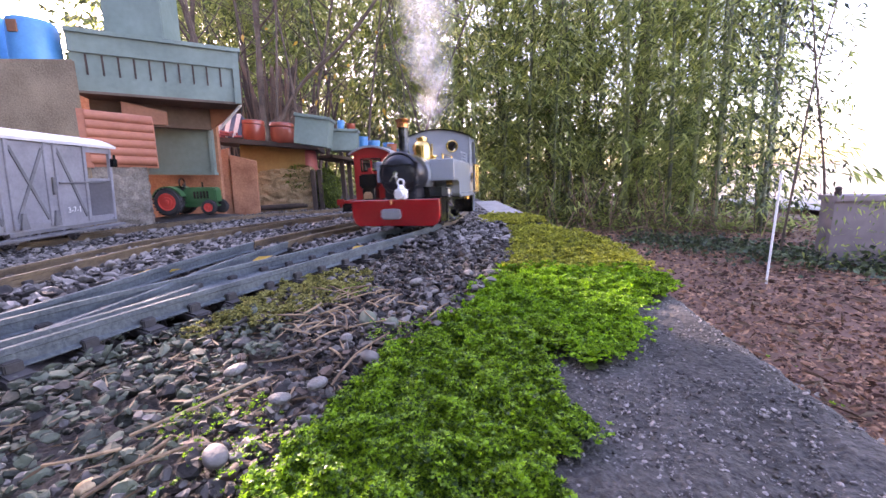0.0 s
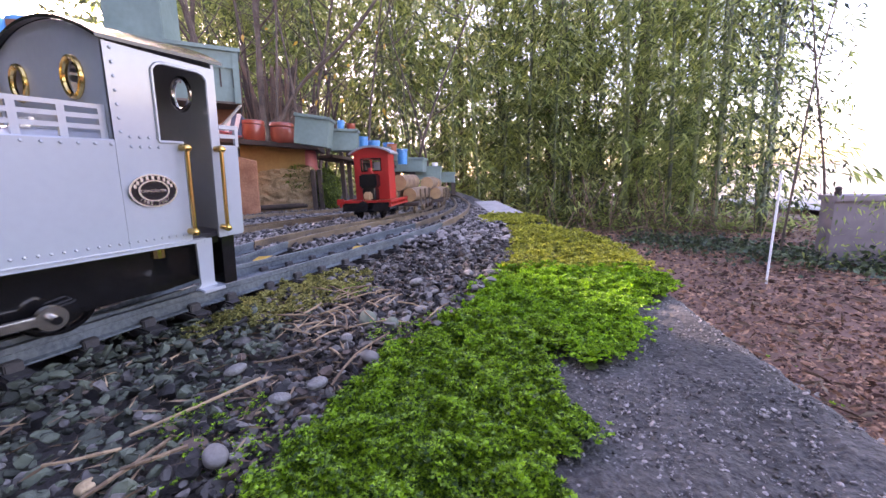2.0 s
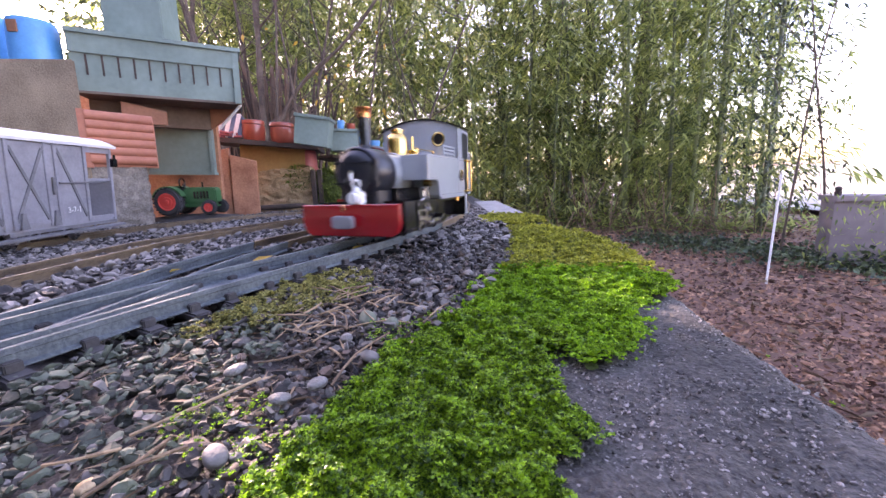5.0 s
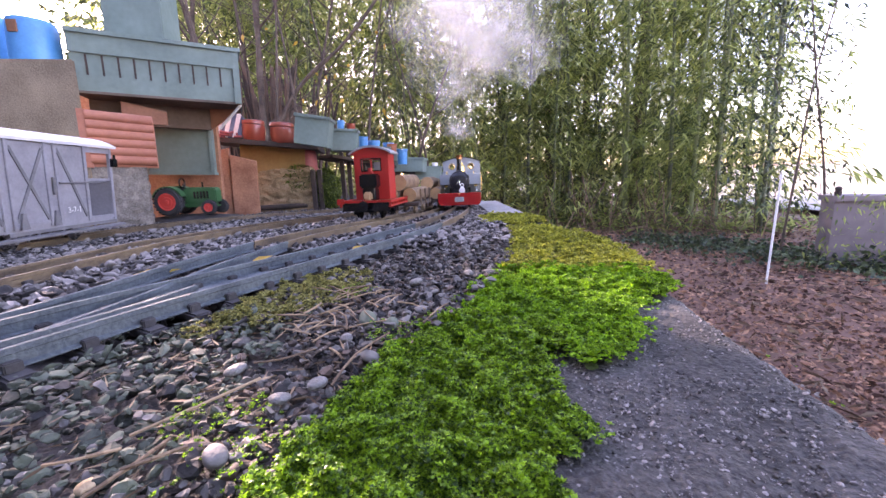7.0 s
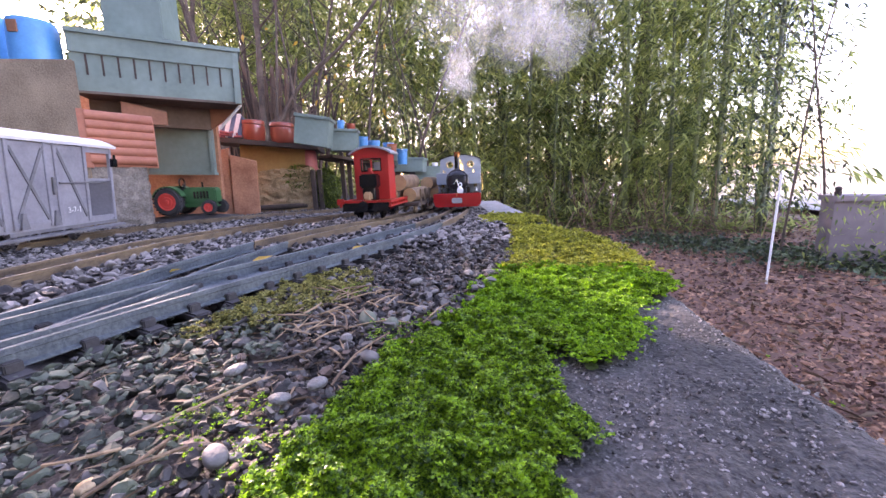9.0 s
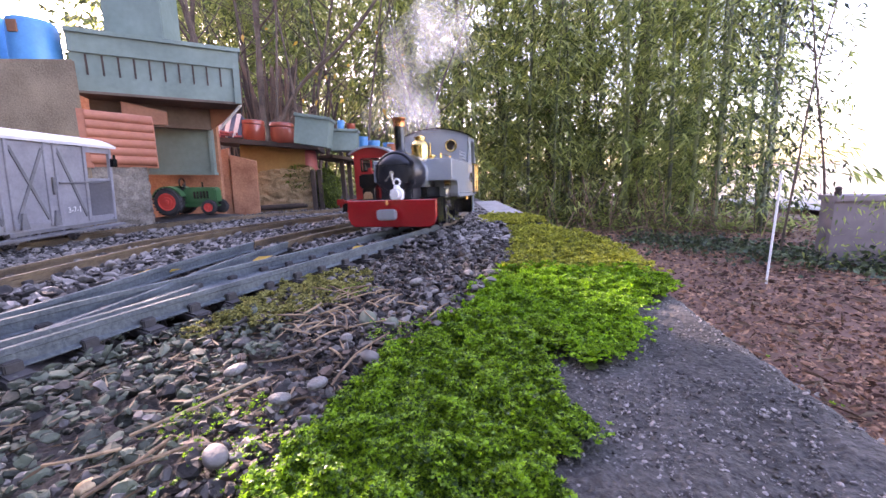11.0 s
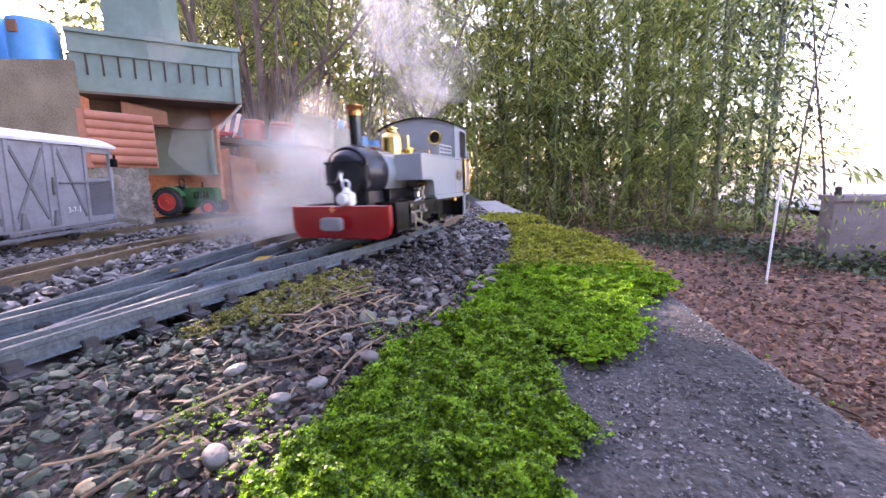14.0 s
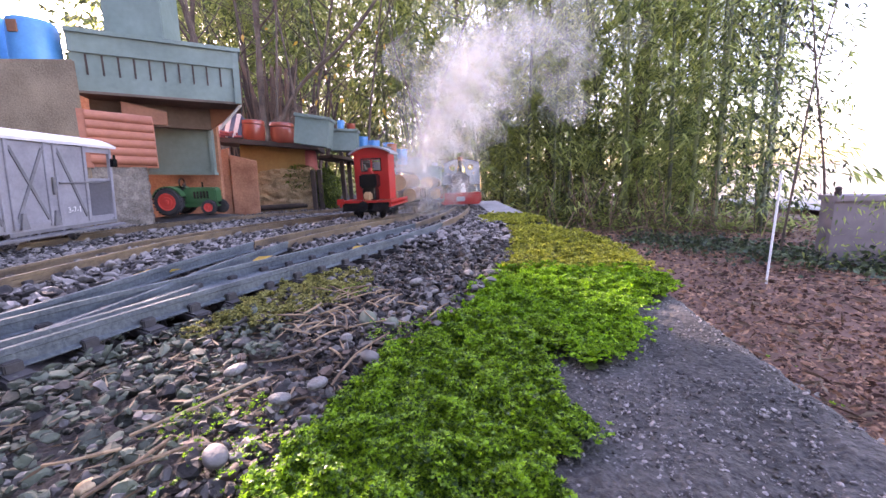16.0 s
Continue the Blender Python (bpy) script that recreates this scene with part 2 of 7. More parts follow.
def spline(pts, step):
    """A smooth line through the points (Catmull-Rom), at about even steps."""
    P = [Vector(p) for p in pts]
    P = [P[0] * 2 - P[1]] + P + [P[-1] * 2 - P[-2]]
    out = []
    for i in range(1, len(P) - 2):
        n = max(1, int((P[i + 1] - P[i]).length / step))
        for k in range(n):
            t = k / n
            out.append(0.5 * (2 * P[i] + (P[i + 1] - P[i - 1]) * t + (2 * P[i - 1] - 5 * P[i] + 4 * P[i + 1] - P[i + 2]) * t * t + (3 * P[i] - P[i - 1] - 3 * P[i + 1] + P[i + 2]) * t ** 3))
    out.append(P[-2])
    return out


def bed(y):
    """Height of the rails: the line falls gently into the distance."""
    return -0.035 * max(0.0, min(y, 1.4) - 0.5)


def cant(y):
    """How far the main line leans towards the wall where it curves past it, as a slope."""
    return math.tan(radians(np.interp(y, (0.17, 0.33, 0.45), (5.0, 1.2, 0.0))))


# ---- ground and railway bed ----
GARDEN = -0.42


def edge_x(y):
    """The wall's outer edge."""
    pts = [(-0.4, 0.125), (0.11, 0.14), (0.19, 0.149), (0.28, 0.162), (0.41, 0.18), (0.78, 0.203), (1.06, 0.208), (1.5, 0.20), (2.2, 0.18), (3.2, 0.1)]
    for (a, xa), (b, xb) in zip(pts, pts[1:]):
        if y <= b:
            return xa + (xb - xa) * (y - a) / (b - a)
    return pts[-1][1]


def grid_sheet(name, x0, x1, y0, y1, nx, ny, height, material, label, category, kind="structure"):
    bm = B()
    vs = [[bm.verts.new((x0 + (x1 - x0) * i / nx, y0 + (y1 - y0) * j / ny, 0)) for i in range(nx + 1)] for j in range(ny + 1)]
    for row in vs:
        for v in row:
            v.co.z = height(v.co.x, v.co.y)
    for j in range(ny):
        for i in range(nx):
            bm.faces.new((vs[j][i], vs[j][i + 1], vs[j + 1][i + 1], vs[j + 1][i]))
    return tagged(part(name, bm, material, smooth=True), label, category, kind=kind)


def fbm(x, y, s):
    return noise.fractal(Vector((x * s, y * s, 0.3)), 1.0, 2.0, 4)


# garden ground, out to the horizon
gm = B()
ring = [0.0, 0.3, 0.6, 0.9, 1.2, 1.5, 1.8, 2.1, 2.5, 3, 3.6, 4.4, 5.5, 8, 14, 40, 150, 600]
ys = [-600, -100, -20, -6, -3, -1.5, -0.6, -0.2] + ring
xs = sorted({-v for v in ring} | set(ring))
gv = [[gm.verts.new((x, y, GARDEN + 0.03 * fbm(x, y, 1.1))) for x in xs] for y in ys]
for j in range(len(ys) - 1):
    for i in range(len(xs) - 1):
        gm.faces.new((gv[j][i], gv[j][i + 1], gv[j + 1][i + 1], gv[j + 1][i]))
tagged(part("ground", gm, "bark", smooth=True), "damp garden ground covered in brown bark mulch", "ground", kind="structure")

# raised bed: earth fill under the ballast
grid_sheet("railway_bed", -2.2, 0.115, -0.5, 3.2, 60, 90, lambda x, y: bed(y) - 0.021 + 0.004 * fbm(x, y, 14), "soil", "dark grit bed of the raised garden railway", "ground")

# concrete retaining wall with a flat top
wall_v, wall_f = [], []
wall_y = np.concatenate([np.arange(-0.45, 0.04, 0.03), np.arange(0.04, 0.55, 0.0018), np.arange(0.55, 3.16, 0.03)])
COLS = 100
for j, y in enumerate(wall_y):
    e, z = edge_x(y), bed(y) - 0.017
    prof = [(-0.03 + (e - 0.012 + 0.03) * k / COLS, z) for k in range(COLS + 1)] + [(e - 0.007, z - 0.001), (e - 0.003, z - 0.003), (e, z - 0.009), (e + 0.001, z - 0.06), (e, GARDEN - 0.05)]
    for k, (x, zz) in enumerate(prof):
        p = Vector((x * 130, y * 130, 0.7))
        rough = 0.0015 * fbm(x + 5, y, 25) + 0.0008 * noise.noise(p) + 0.0005 * noise.noise(p * 2.7) - 0.0012 * max(0.0, noise.noise(p * 0.6) - 0.25)
        wall_v.append((x + 0.003 * fbm(x, y, 9) * (k > COLS), y, zz + rough))
wide = COLS + 6
for j in range(len(wall_y) - 1):
    for k in range(wide - 1):
        a = j * wide + k
        wall_f.append((a, a + 1, a + wide + 1, a + wide))
wall_me = bpy.data.meshes.new("retaining_wall")
wall_me.from_pydata(wall_v, [], wall_f)
wall_me.materials.append(M["slab"])
wall_me.shade_smooth()
retaining_wall = tagged(new("retaining_wall", wall_me), "weathered grey concrete retaining wall top with mossy patches", "wall", kind="structure")
bm = B()
prism(bm, [(0.125, 0), (0.212, 0), (0.21, 0.012), (0.128, 0.012)], 0.95, 1.5, mi=0)
far_slab = part("paving_slab", bm, "slab_light")
far_slab.location = (0, 0, -0.044)
tagged(far_slab, "pale concrete coping slab on the wall", "slab", kind="structure")

# back and side faces close the raised bed
bm = B()
box(bm, -2.3, -2.2, -0.6, 3.3, GARDEN - 0.1, -0.02)
box(bm, -2.2, 0.14, -0.6, -0.5, GARDEN - 0.1, -0.02)
box(bm, -2.2, 0.12, 3.2, 3.3, GARDEN - 0.1, -0.08)
tagged(part("bed_wall", bm, "slab"), "concrete side wall of the raised railway bed", "wall", kind="structure")

# ---- tracks ----
MAIN = [(-0.44, -0.22), (-0.335, -0.02), (-0.285, 0.07), (-0.237, 0.155), (-0.200, 0.237), (-0.162, 0.305), (-0.111, 0.395), (-0.063, 0.492), (-0.022, 0.62), (0.012, 0.78), (0.034, 0.93), (0.050, 1.07), (0.07, 1.3), (0.08, 1.6), (0.05, 2.1), (-0.05, 2.6)]
SIDING = [(-0.245, 0.145), (-0.232, 0.20), (-0.224, 0.27), (-0.222, 0.35), (-0.206, 0.46), (-0.17, 0.60), (-0.125, 0.735), (-0.085, 0.87), (-0.045, 1.03), (-0.02, 1.2), (-0.01, 1.5), (-0.03, 2.0), (-0.12, 2.5)]
LOOP = [(-0.40, -0.1), (-0.388, 0.15), (-0.384, 0.40), (-0.374, 0.58), (-0.340, 0.76), (-0.285, 0.93), (-0.215, 1.10), (-0.16, 1.3), (-0.13, 1.6), (-0.15, 2.0)]
BACK = [(-0.52, 0.0), (-0.56, 0.23), (-0.600, 0.44), (-0.617, 0.60), (-0.631, 0.73), (-0.640, 0.90), (-0.61, 1.06), (-0.53, 1.20), (-0.40, 1.32), (-0.30, 1.5), (-0.26, 1.8)]
RAIL_PROFILE = [(-0.0018, 0.0), (0.0018, 0.0), (0.0018, -0.003), (0.0007, -0.0036), (0.0007, -0.0085), (0.0032, -0.0095), (0.0032, -0.0105), (-0.0032, -0.0105), (-0.0032, -0.0095), (-0.0007, -0.0085), (-0.0007, -0.0036), (-0.0018, -0.003)]


def line(pts, step=0.02):
    return spline([(x, y, 0) for x, y in pts], step)


def sweep(bm, path, off, prof, tilt=False):
    rings = []
    n = len(path)
    for i, p in enumerate(path):
        d = (path[min(i + 1, n - 1)] - path[max(i - 1, 0)]).normalized()
        s = Vector((d.y, -d.x, 0))
        c = p + s * off
        drop = off * cant(c.y) if tilt else 0.0
        rings.append([bm.verts.new((c.x + s.x * a, c.y + s.y * a, bed(c.y) + z - drop)) for a, z in prof])
    m = len(prof)
    for a, b in zip(rings, rings[1:]):
        for k in range(m):
            bm.faces.new((a[k], b[k], b[(k + 1) % m], a[(k + 1) % m]))
    bm.faces.new(rings[0])
    bm.faces.new(list(reversed(rings[-1])))
    bmesh.ops.recalc_face_normals(bm, faces=bm.faces)
    return bm


def rail_part(parent, path, off, material, name="rail", tilt=False):
    return part(name, sweep(B(), path, off, RAIL_PROFILE, tilt), material, parent)


def sleeper_mesh():
    bm = B()
    box(bm, -0.037, 0.037, -0.0055, 0.0055, -0.0175, -0.0108, 0.0012)
    for s in (-1, 1):       # chairs that hold each rail
        for k in (-1, 1):
            box(bm, s * 0.0225 + k * 0.0042 - 0.0022, s * 0.0225 + k * 0.0042 + 0.0022, -0.0035, 0.0035, -0.0115, -0.006, 0.0006)
    me = bpy.data.meshes.new("sleeper")
    bm.to_mesh(me)
    bm.free()
    me.materials.append(M["sleeper"])
    return me


SLEEPER = sleeper_mesh()


def track(pts, rail, label, y_min=-9, wide=1.0, offs=(-0.0225, 0.0225), tilt=False):
    t = thing("railway_track", Matrix(), label, "track", "tracks of the garden railway")
    path = line(pts)
    for off in offs:
        rail_part(t, path, off, rail, tilt=tilt)
    fine = line(pts, 0.002)
    run, due = 0.0, 0.0
    for a, b in zip(fine, fine[1:]):
        run += (b - a).length
        if run >= due and a.y > y_min:
            due += 0.0285
            d = (b - a).normalized()
            ob = new("sleeper", SLEEPER)
            ob.parent = t
            rz = math.degrees(math.atan2(-d.x, d.y)) + random.uniform(-2, 2)
            ob.matrix_basis = pose(a.x, a.y, bed(a.y) - 0.0035 * float(np.clip((a.y - 0.35) * 5, 0, 1)) + random.uniform(-0.001, 0.0005), 0, 0, rz) @ pose(0, 0, 0, 0, math.degrees(math.atan(cant(a.y))) if tilt else 0, 0) @ Matrix.Diagonal((wide, 1, 1, 1))
    return t


main_track = track(MAIN[:9], "rail_blue", "main line track of blue-grey rails on dark sleepers", tilt=True)
far_track = track(MAIN[8:], "rail_rust", "main line track with weathered brownish rails curving away", tilt=True)
for off in (-0.0225, 0.0225):
    rail_part(main_track, line(SIDING[:5]), off, "rail_blue", tilt=True)
siding_track = track(SIDING[4:], "rail_rust", "siding track with brownish rails leaving the points")
loop_track = track(LOOP, "rail_rust", "rusty brown loop track bedded in gravel")
back_track = track(BACK, "rail_rust", "rusty back siding track beside the model buildings")
# check rail and point blades lie between the stock rails
rail_part(main_track, line([(-0.262, 0.10), (-0.222, 0.18), (-0.196, 0.235), (-0.187, 0.27)]), 0.0125, "rail_blue", "check_rail")
bm = B()
box(bm, -0.03, 0.03, -0.06, 0.06, -0.012, -0.009, 0.001)
frog = part("point_plate", bm, "rail_blue", main_track)
frog.matrix_basis = pose(-0.185, 0.29, 0, 0, 0, -28)


# ---- steam locomotive ----
def ring_pts(cx, cz, r, n=20, a0=0, a1=360):
    return [(cx + r * math.cos(radians(a0 + (a1 - a0) * i / n)), cz + r * math.sin(radians(a0 + (a1 - a0) * i / n))) for i in range(n + (a1 - a0 < 360))]


def tube_ring(bm, c, r, t, axis="y", sx=1.0, seg=28, tube=8, mi=0):
    """A ring (torus) about the axis."""
    R = []
    for i in range(seg):
        a = 2 * math.pi * i / seg
        row = []
        for k in range(tube):
            b = 2 * math.pi * k / tube
            rr = r + t * math.cos(b)
            u, v, w = rr * math.cos(a) * sx, rr * math.sin(a), t * math.sin(b)
            row.append(bm.verts.new(Vector(c) + (Vector((u, w, v)) if axis == "y" else Vector((w, u, v)))))
        R.append(row)
    for i in range(seg):
        for k in range(tube):
            f = bm.faces.new((R[i][k], R[(i + 1) % seg][k], R[(i + 1) % seg][(k + 1) % tube], R[i][(k + 1) % tube]))
            f.material_index = mi
    bmesh.ops.recalc_face_normals(bm, faces=bm.faces)
    return bm


def text_mesh(words, size, depth):
    cu = bpy.data.curves.new("words", "FONT")
    cu.body, cu.size, cu.extrude, cu.align_x = words, size, depth, "CENTER"
    tmp = new("words", cu)
    me = bpy.data.meshes.new_from_object(tmp.evaluated_get(bpy.context.evaluated_depsgraph_get()))
    bpy.data.objects.remove(tmp)
    return me


WHEEL_R = 0.0165
AXLES = (-0.066, -0.115, -0.164)
CRANK = 0.008
loco = thing("steam_locomotive", Matrix(), "silver-grey model steam tank locomotive with black smokebox on track", "locomotive")


def P(name, bm, material, label="", smooth=False, parent=None):
    return part(name, bm, material, parent or loco, label, smooth)


bm = B()
prism(bm, [(-0.059, 0.043), (0.059, 0.043), (0.0595, 0.022), (0.056, 0.013), (0.050, 0.0095), (-0.050, 0.0095), (-0.056, 0.013), (-0.0595, 0.022)], -0.006, 0.0)
bmesh.ops.bevel(bm, geom=list(bm.edges), offset=0.0008, segments=1, affect="EDGES")
beam = P("buffer_beam", bm, "red", "glossy red front buffer beam")
bm = B()
rod(bm, (0, 0, 0.0255), (0, 0.010, 0.0255), 0.0045)
prism(bm, [(-0.0125, 0.0205), (-0.010, 0.019), (0.010, 0.019), (0.0125, 0.0205), (0.0125, 0.0305), (0.010, 0.032), (-0.010, 0.032), (-0.0125, 0.0305)], 0.008, 0.0145)
bmesh.ops.bevel(bm, geom=list(bm.edges), offset=0.0012, segments=2, affect="EDGES")
P("coupling", bm, "grey_metal", "grey metal centre buffer coupling", parent=beam)
bm = B()
hook = spline([(0.0, 0.0, 0.038), (0.0, 0.006, 0.039), (0.0, 0.010, 0.0375), (0.0, 0.0105, 0.041), (0.0, 0.008, 0.0425)], 0.001)
for a, b in zip(hook, hook[1:]):
    rod(bm, a, b, 0.0013, seg=8)
P("hook", bm, "copper", parent=beam)
bm = B()
box(bm, -0.05, 0.05, -0.232, -0.004, 0.0385, 0.0425, 0.0006)
box(bm, -0.021, -0.018, -0.225, -0.006, 0.010, 0.039)
box(bm, 0.018, 0.021, -0.225, -0.006, 0.010, 0.039)
box(bm, -0.03, 0.03, -0.20, -0.055, 0.020, 0.058)
box(bm, -0.052, 0.052, -0.238, -0.230, 0.012, 0.044)
for x in (-0.046, 0.046):
    box(bm, x - 0.001, x + 0.001, -0.022, -0.004, 0.012, 0.042)
P("frame", bm, "black", "black underframe")
for s in (-1, 1):
    bm = B()
    prism(bm, [(-0.062, 0.040), (-0.228, 0.040), (-0.228, 0.014), (-0.205, 0.0115), (-0.150, 0.0115), (-0.142, 0.016), (-0.108, 0.016), (-0.100, 0.0115), (-0.066, 0.0115), (-0.062, 0.016)], s * 0.0325, s * 0.0342, YZ)
    for k in range(8):
        rod(bm, (s * 0.0340, -0.070 - k * 0.0215, 0.0370), (s * 0.0350, -0.070 - k * 0.0215, 0.0370), 0.0009, seg=8)
    P("frame_plate", bm, "black", "black outside frame plate")
# boiler and smokebox
along = Matrix.Translation((0, 0, 0.0755)) @ pose(0, 0, 0, -90, 0, 0)          # local z of the lathe points forward
bm = B()
lathe(bm, [(0.0255, -0.185), (0.0255, -0.059), (0.0250, -0.0585)], along, 48)
P("boiler", bm, "silver", "silver boiler barrel", True)
bm = B()
for y in (-0.10, -0.135):
    lathe(bm, [(0.0257, y), (0.0261, y + 0.0004), (0.0261, y + 0.0034), (0.0257, y + 0.0038)], along, 48)
P("boiler_band", bm, "silver", smooth=True)
bm = B()
lathe(bm, [(0.020, -0.0605), (0.0275, -0.0595), (0.0280, -0.059), (0.0280, -0.0215), (0.0272, -0.020), (0.0262, -0.0195), (0.0255, -0.0205), (0.020, -0.0205)], along, 48)
box(bm, -0.022, 0.022, -0.058, -0.022, 0.042, 0.058, 0.002)
P("smokebox", bm, "smokebox", "blue-black smokebox", True)
bm = B()
lathe(bm, [(0.0240, -0.0215), (0.0240, -0.0195), (0.0232, -0.0180), (0.018, -0.0158), (0.010, -0.0146), (0.0015, -0.0143)], along, 48)
box(bm, -0.020, 0.024, -0.0170, -0.0140, 0.0850, 0.0872, 0.0005)
box(bm, -0.020, 0.024, -0.0170, -0.0140, 0.0635, 0.0657, 0.0005)
rod(bm, (-0.0245, -0.018, 0.060), (-0.0245, -0.018, 0.091), 0.0013, seg=8)
for z in (0.0645, 0.0861):
    box(bm, -0.0275, -0.022, -0.020, -0.0155, z - 0.003, z + 0.003, 0.0006)
door = P("smokebox_door", bm, "smokebox", "black smokebox door with strap hinges", True)
bm = B()
rod(bm, (0, -0.015, 0.0755), (0, -0.0085, 0.0755), 0.0032)
rod(bm, (0, -0.0095, 0.0755), (0.0085, -0.0095, 0.066), 0.0013, seg=8)
rod(bm, (0, -0.0080, 0.0755), (-0.002, -0.0080, 0.063), 0.0013, seg=8)
P("handle", bm, "steel", "polished door handles", parent=door)
bm = B()
for y in (-0.0245, -0.0565):
    for i in range(36):
        a = 2 * math.pi * i / 36
        bmesh.ops.create_icosphere(bm, subdivisions=1, radius=0.0006, matrix=Matrix.Translation((0.028 * math.cos(a), y, 0.0755 + 0.028 * math.sin(a))))
P("rivet_row", bm, "smokebox")
# chimney
up = Matrix.Translation((0, -0.0415, 0))
bm = B()
lathe(bm, [(0.0115, 0.099), (0.0092, 0.1022), (0.0072, 0.1042), (0.0065, 0.107), (0.0067, 0.132), (0.0068, 0.136)], up, 32)
chimney = P("chimney", bm, "black", "black chimney with a copper cap", True)
bm = B()
lathe(bm, [(0.0074, 0.1355), (0.0076, 0.1385), (0.0077, 0.1405), (0.0082, 0.1435), (0.0092, 0.1448), (0.0092, 0.1462), (0.0080, 0.1466), (0.0060, 0.146), (0.0055, 0.138)], up, 32)
P("chimney_cap", bm, "copper", "flared copper chimney cap", True, chimney)
# dome
up = Matrix.Translation((0, -0.118, 0))
bm = B()
lathe(bm, [(0.0150, 0.097), (0.0142, 0.0985), (0.0128, 0.1000), (0.0126, 0.1180), (0.0118, 0.1225), (0.0095, 0.1255), (0.0075, 0.1268), (0.0072, 0.1290), (0.0088, 0.1300), (0.0088, 0.1315), (0.0040, 0.1320)], up, 36)
dome = P("dome", bm, "brass", "polished brass steam dome", True)
bm = B()
rod(bm, (0.0, -0.118, 0.130), (0.0, -0.118, 0.1335), 0.0028)
rod(bm, (0.0, -0.118, 0.1325), (0.0, -0.118, 0.1332), 0.0045)
P("safety_valve", bm, "brass", parent=dome)
bm = B()
rod(bm, (-0.004, -0.150, 0.098), (-0.004, -0.150, 0.106), 0.009, 0.0065, 20)
rod(bm, (-0.004, -0.150, 0.106), (-0.004, -0.150, 0.1075), 0.0105, seg=20)
rod(bm, (-0.004, -0.150, 0.107), (-0.004, -0.150, 0.1265), 0.0015, seg=8)
P("regulator_turret", bm, "brass", "brass turret with a filler pipe")
# side tanks
TANK = [(-0.081, 0.0665), (-0.081, 0.0965), (-0.1795, 0.0965), (-0.1795, 0.0435), (-0.1165, 0.0435), (-0.1135, 0.0475), (-0.1125, 0.0595), (-0.1105, 0.0640), (-0.1060, 0.0662)]
for s in (-1, 1):
    bm = B()
    prism(bm, TANK, s * 0.023, s * 0.0586, YZ)
    bmesh.ops.bevel(bm, geom=list(bm.edges), offset=0.0006, segments=1, affect="EDGES")
    tank = P("side_tank", bm, "silver", "riveted silver side tank")
    bm = B()
    spots = [(y, 0.0942) for y in np.arange(-0.084, -0.178, -0.0052)] + [(-0.0835, z) for z in np.arange(0.070, 0.094, 0.0055)] + [(y, 0.0690) for y in np.arange(-0.084, -0.108, -0.0045)]
    spots += [(y, 0.0478) for y in np.arange(-0.118, -0.215, -0.0036)]
    for y, z in spots:
        bmesh.ops.create_icosphere(bm, subdivisions=1, radius=0.00075, matrix=Matrix.Translation((s * 0.0588, y, z)))
    P("rivet_row", bm, "silver", parent=tank)
    bm = B()        # lower beading
    box(bm, s * 0.0570, s * 0.0598, -0.215, -0.116, 0.0425, 0.0445, 0.0004)
    P("beading", bm, "silver", parent=tank)
    bm = B()        # rail along the tank top
    for z in (0.1015, 0.1060, 0.1105):
        box(bm, s * 0.0535 - 0.0008, s * 0.0535 + 0.0008, -0.178, -0.140, z - 0.001, z + 0.001)
    for y in (-0.140, -0.152, -0.165, -0.1775):
        box(bm, s * 0.0535 - 0.0009, s * 0.0535 + 0.0009, y - 0.0012, y + 0.0012, 0.0962, 0.1115)
    P("coal_rail", bm, "silver", "slatted rail on the tank top", parent=tank)
    bm = B()
    rod(bm, (s * 0.040, -0.092, 0.1035), (s * 0.040, -0.140, 0.1035), 0.0008, seg=8)
    for y in (-0.092, -0.138):
        rod(bm, (s * 0.040, y, 0.0965), (s * 0.040, y, 0.1045), 0.0012, seg=8)
    P("handrail", bm, "brass", parent=tank)
    # cab side with its window and doorway
    bm = B()
    W0, W1 = s * 0.0570, s * 0.0588
    prism(bm, [(-0.179, 0.0435), (-0.179, 0.1385), (-0.1975, 0.1375), (-0.1975, 0.0965), (-0.2090, 0.0965), (-0.2090, 0.0435)], W0, W1, YZ)
    prism(bm, [(-0.2245, 0.0435), (-0.2245, 0.1365), (-0.2295, 0.1363), (-0.2295, 0.0435)], W0, W1, YZ)
    prism(bm, [(-0.1975, 0.1375), (-0.2245, 0.1365), (-0.2245, 0.1300), (-0.2225, 0.1325), (-0.2195, 0.1335), (-0.2025, 0.1340), (-0.1995, 0.1330), (-0.1975, 0.1305)], W0, W1, YZ)
    side = P("cab_side", bm, "silver", "silver cab side with an open doorway")
    bm = B()
    edge = [(-0.1975, 0.0965), (-0.1975, 0.1305), (-0.1995, 0.1330), (-0.2025, 0.1340), (-0.2195, 0.1335), (-0.2225, 0.1325), (-0.2245, 0.1300), (-0.2245, 0.0965)]
    for a, b in zip(edge, edge[1:]):
        rod(bm, (s * 0.0592, a[0], a[1]), (s * 0.0592, b[0], b[1]), 0.0008, seg=6)
    rod(bm, (s * 0.0592, -0.1975, 0.0965), (s * 0.0592, -0.2090, 0.0965), 0.0008, seg=6)
    P("window_trim", bm, "silver", parent=side)
    bm = B()
    for i in range(7):
        bmesh.ops.create_icosphere(bm, subdivisions=1, radius=0.0008, matrix=Matrix.Translation((s * 0.0590, -0.1815, 0.100 + i * 0.006)))
    for y in np.arange(-0.185, -0.198, -0.004):
        for z in (0.098, 0.0935):
            bmesh.ops.create_icosphere(bm, subdivisions=1, radius=0.0008, matrix=Matrix.Translation((s * 0.0590, y, z)))
    P("rivet_row", bm, "silver", parent=side)
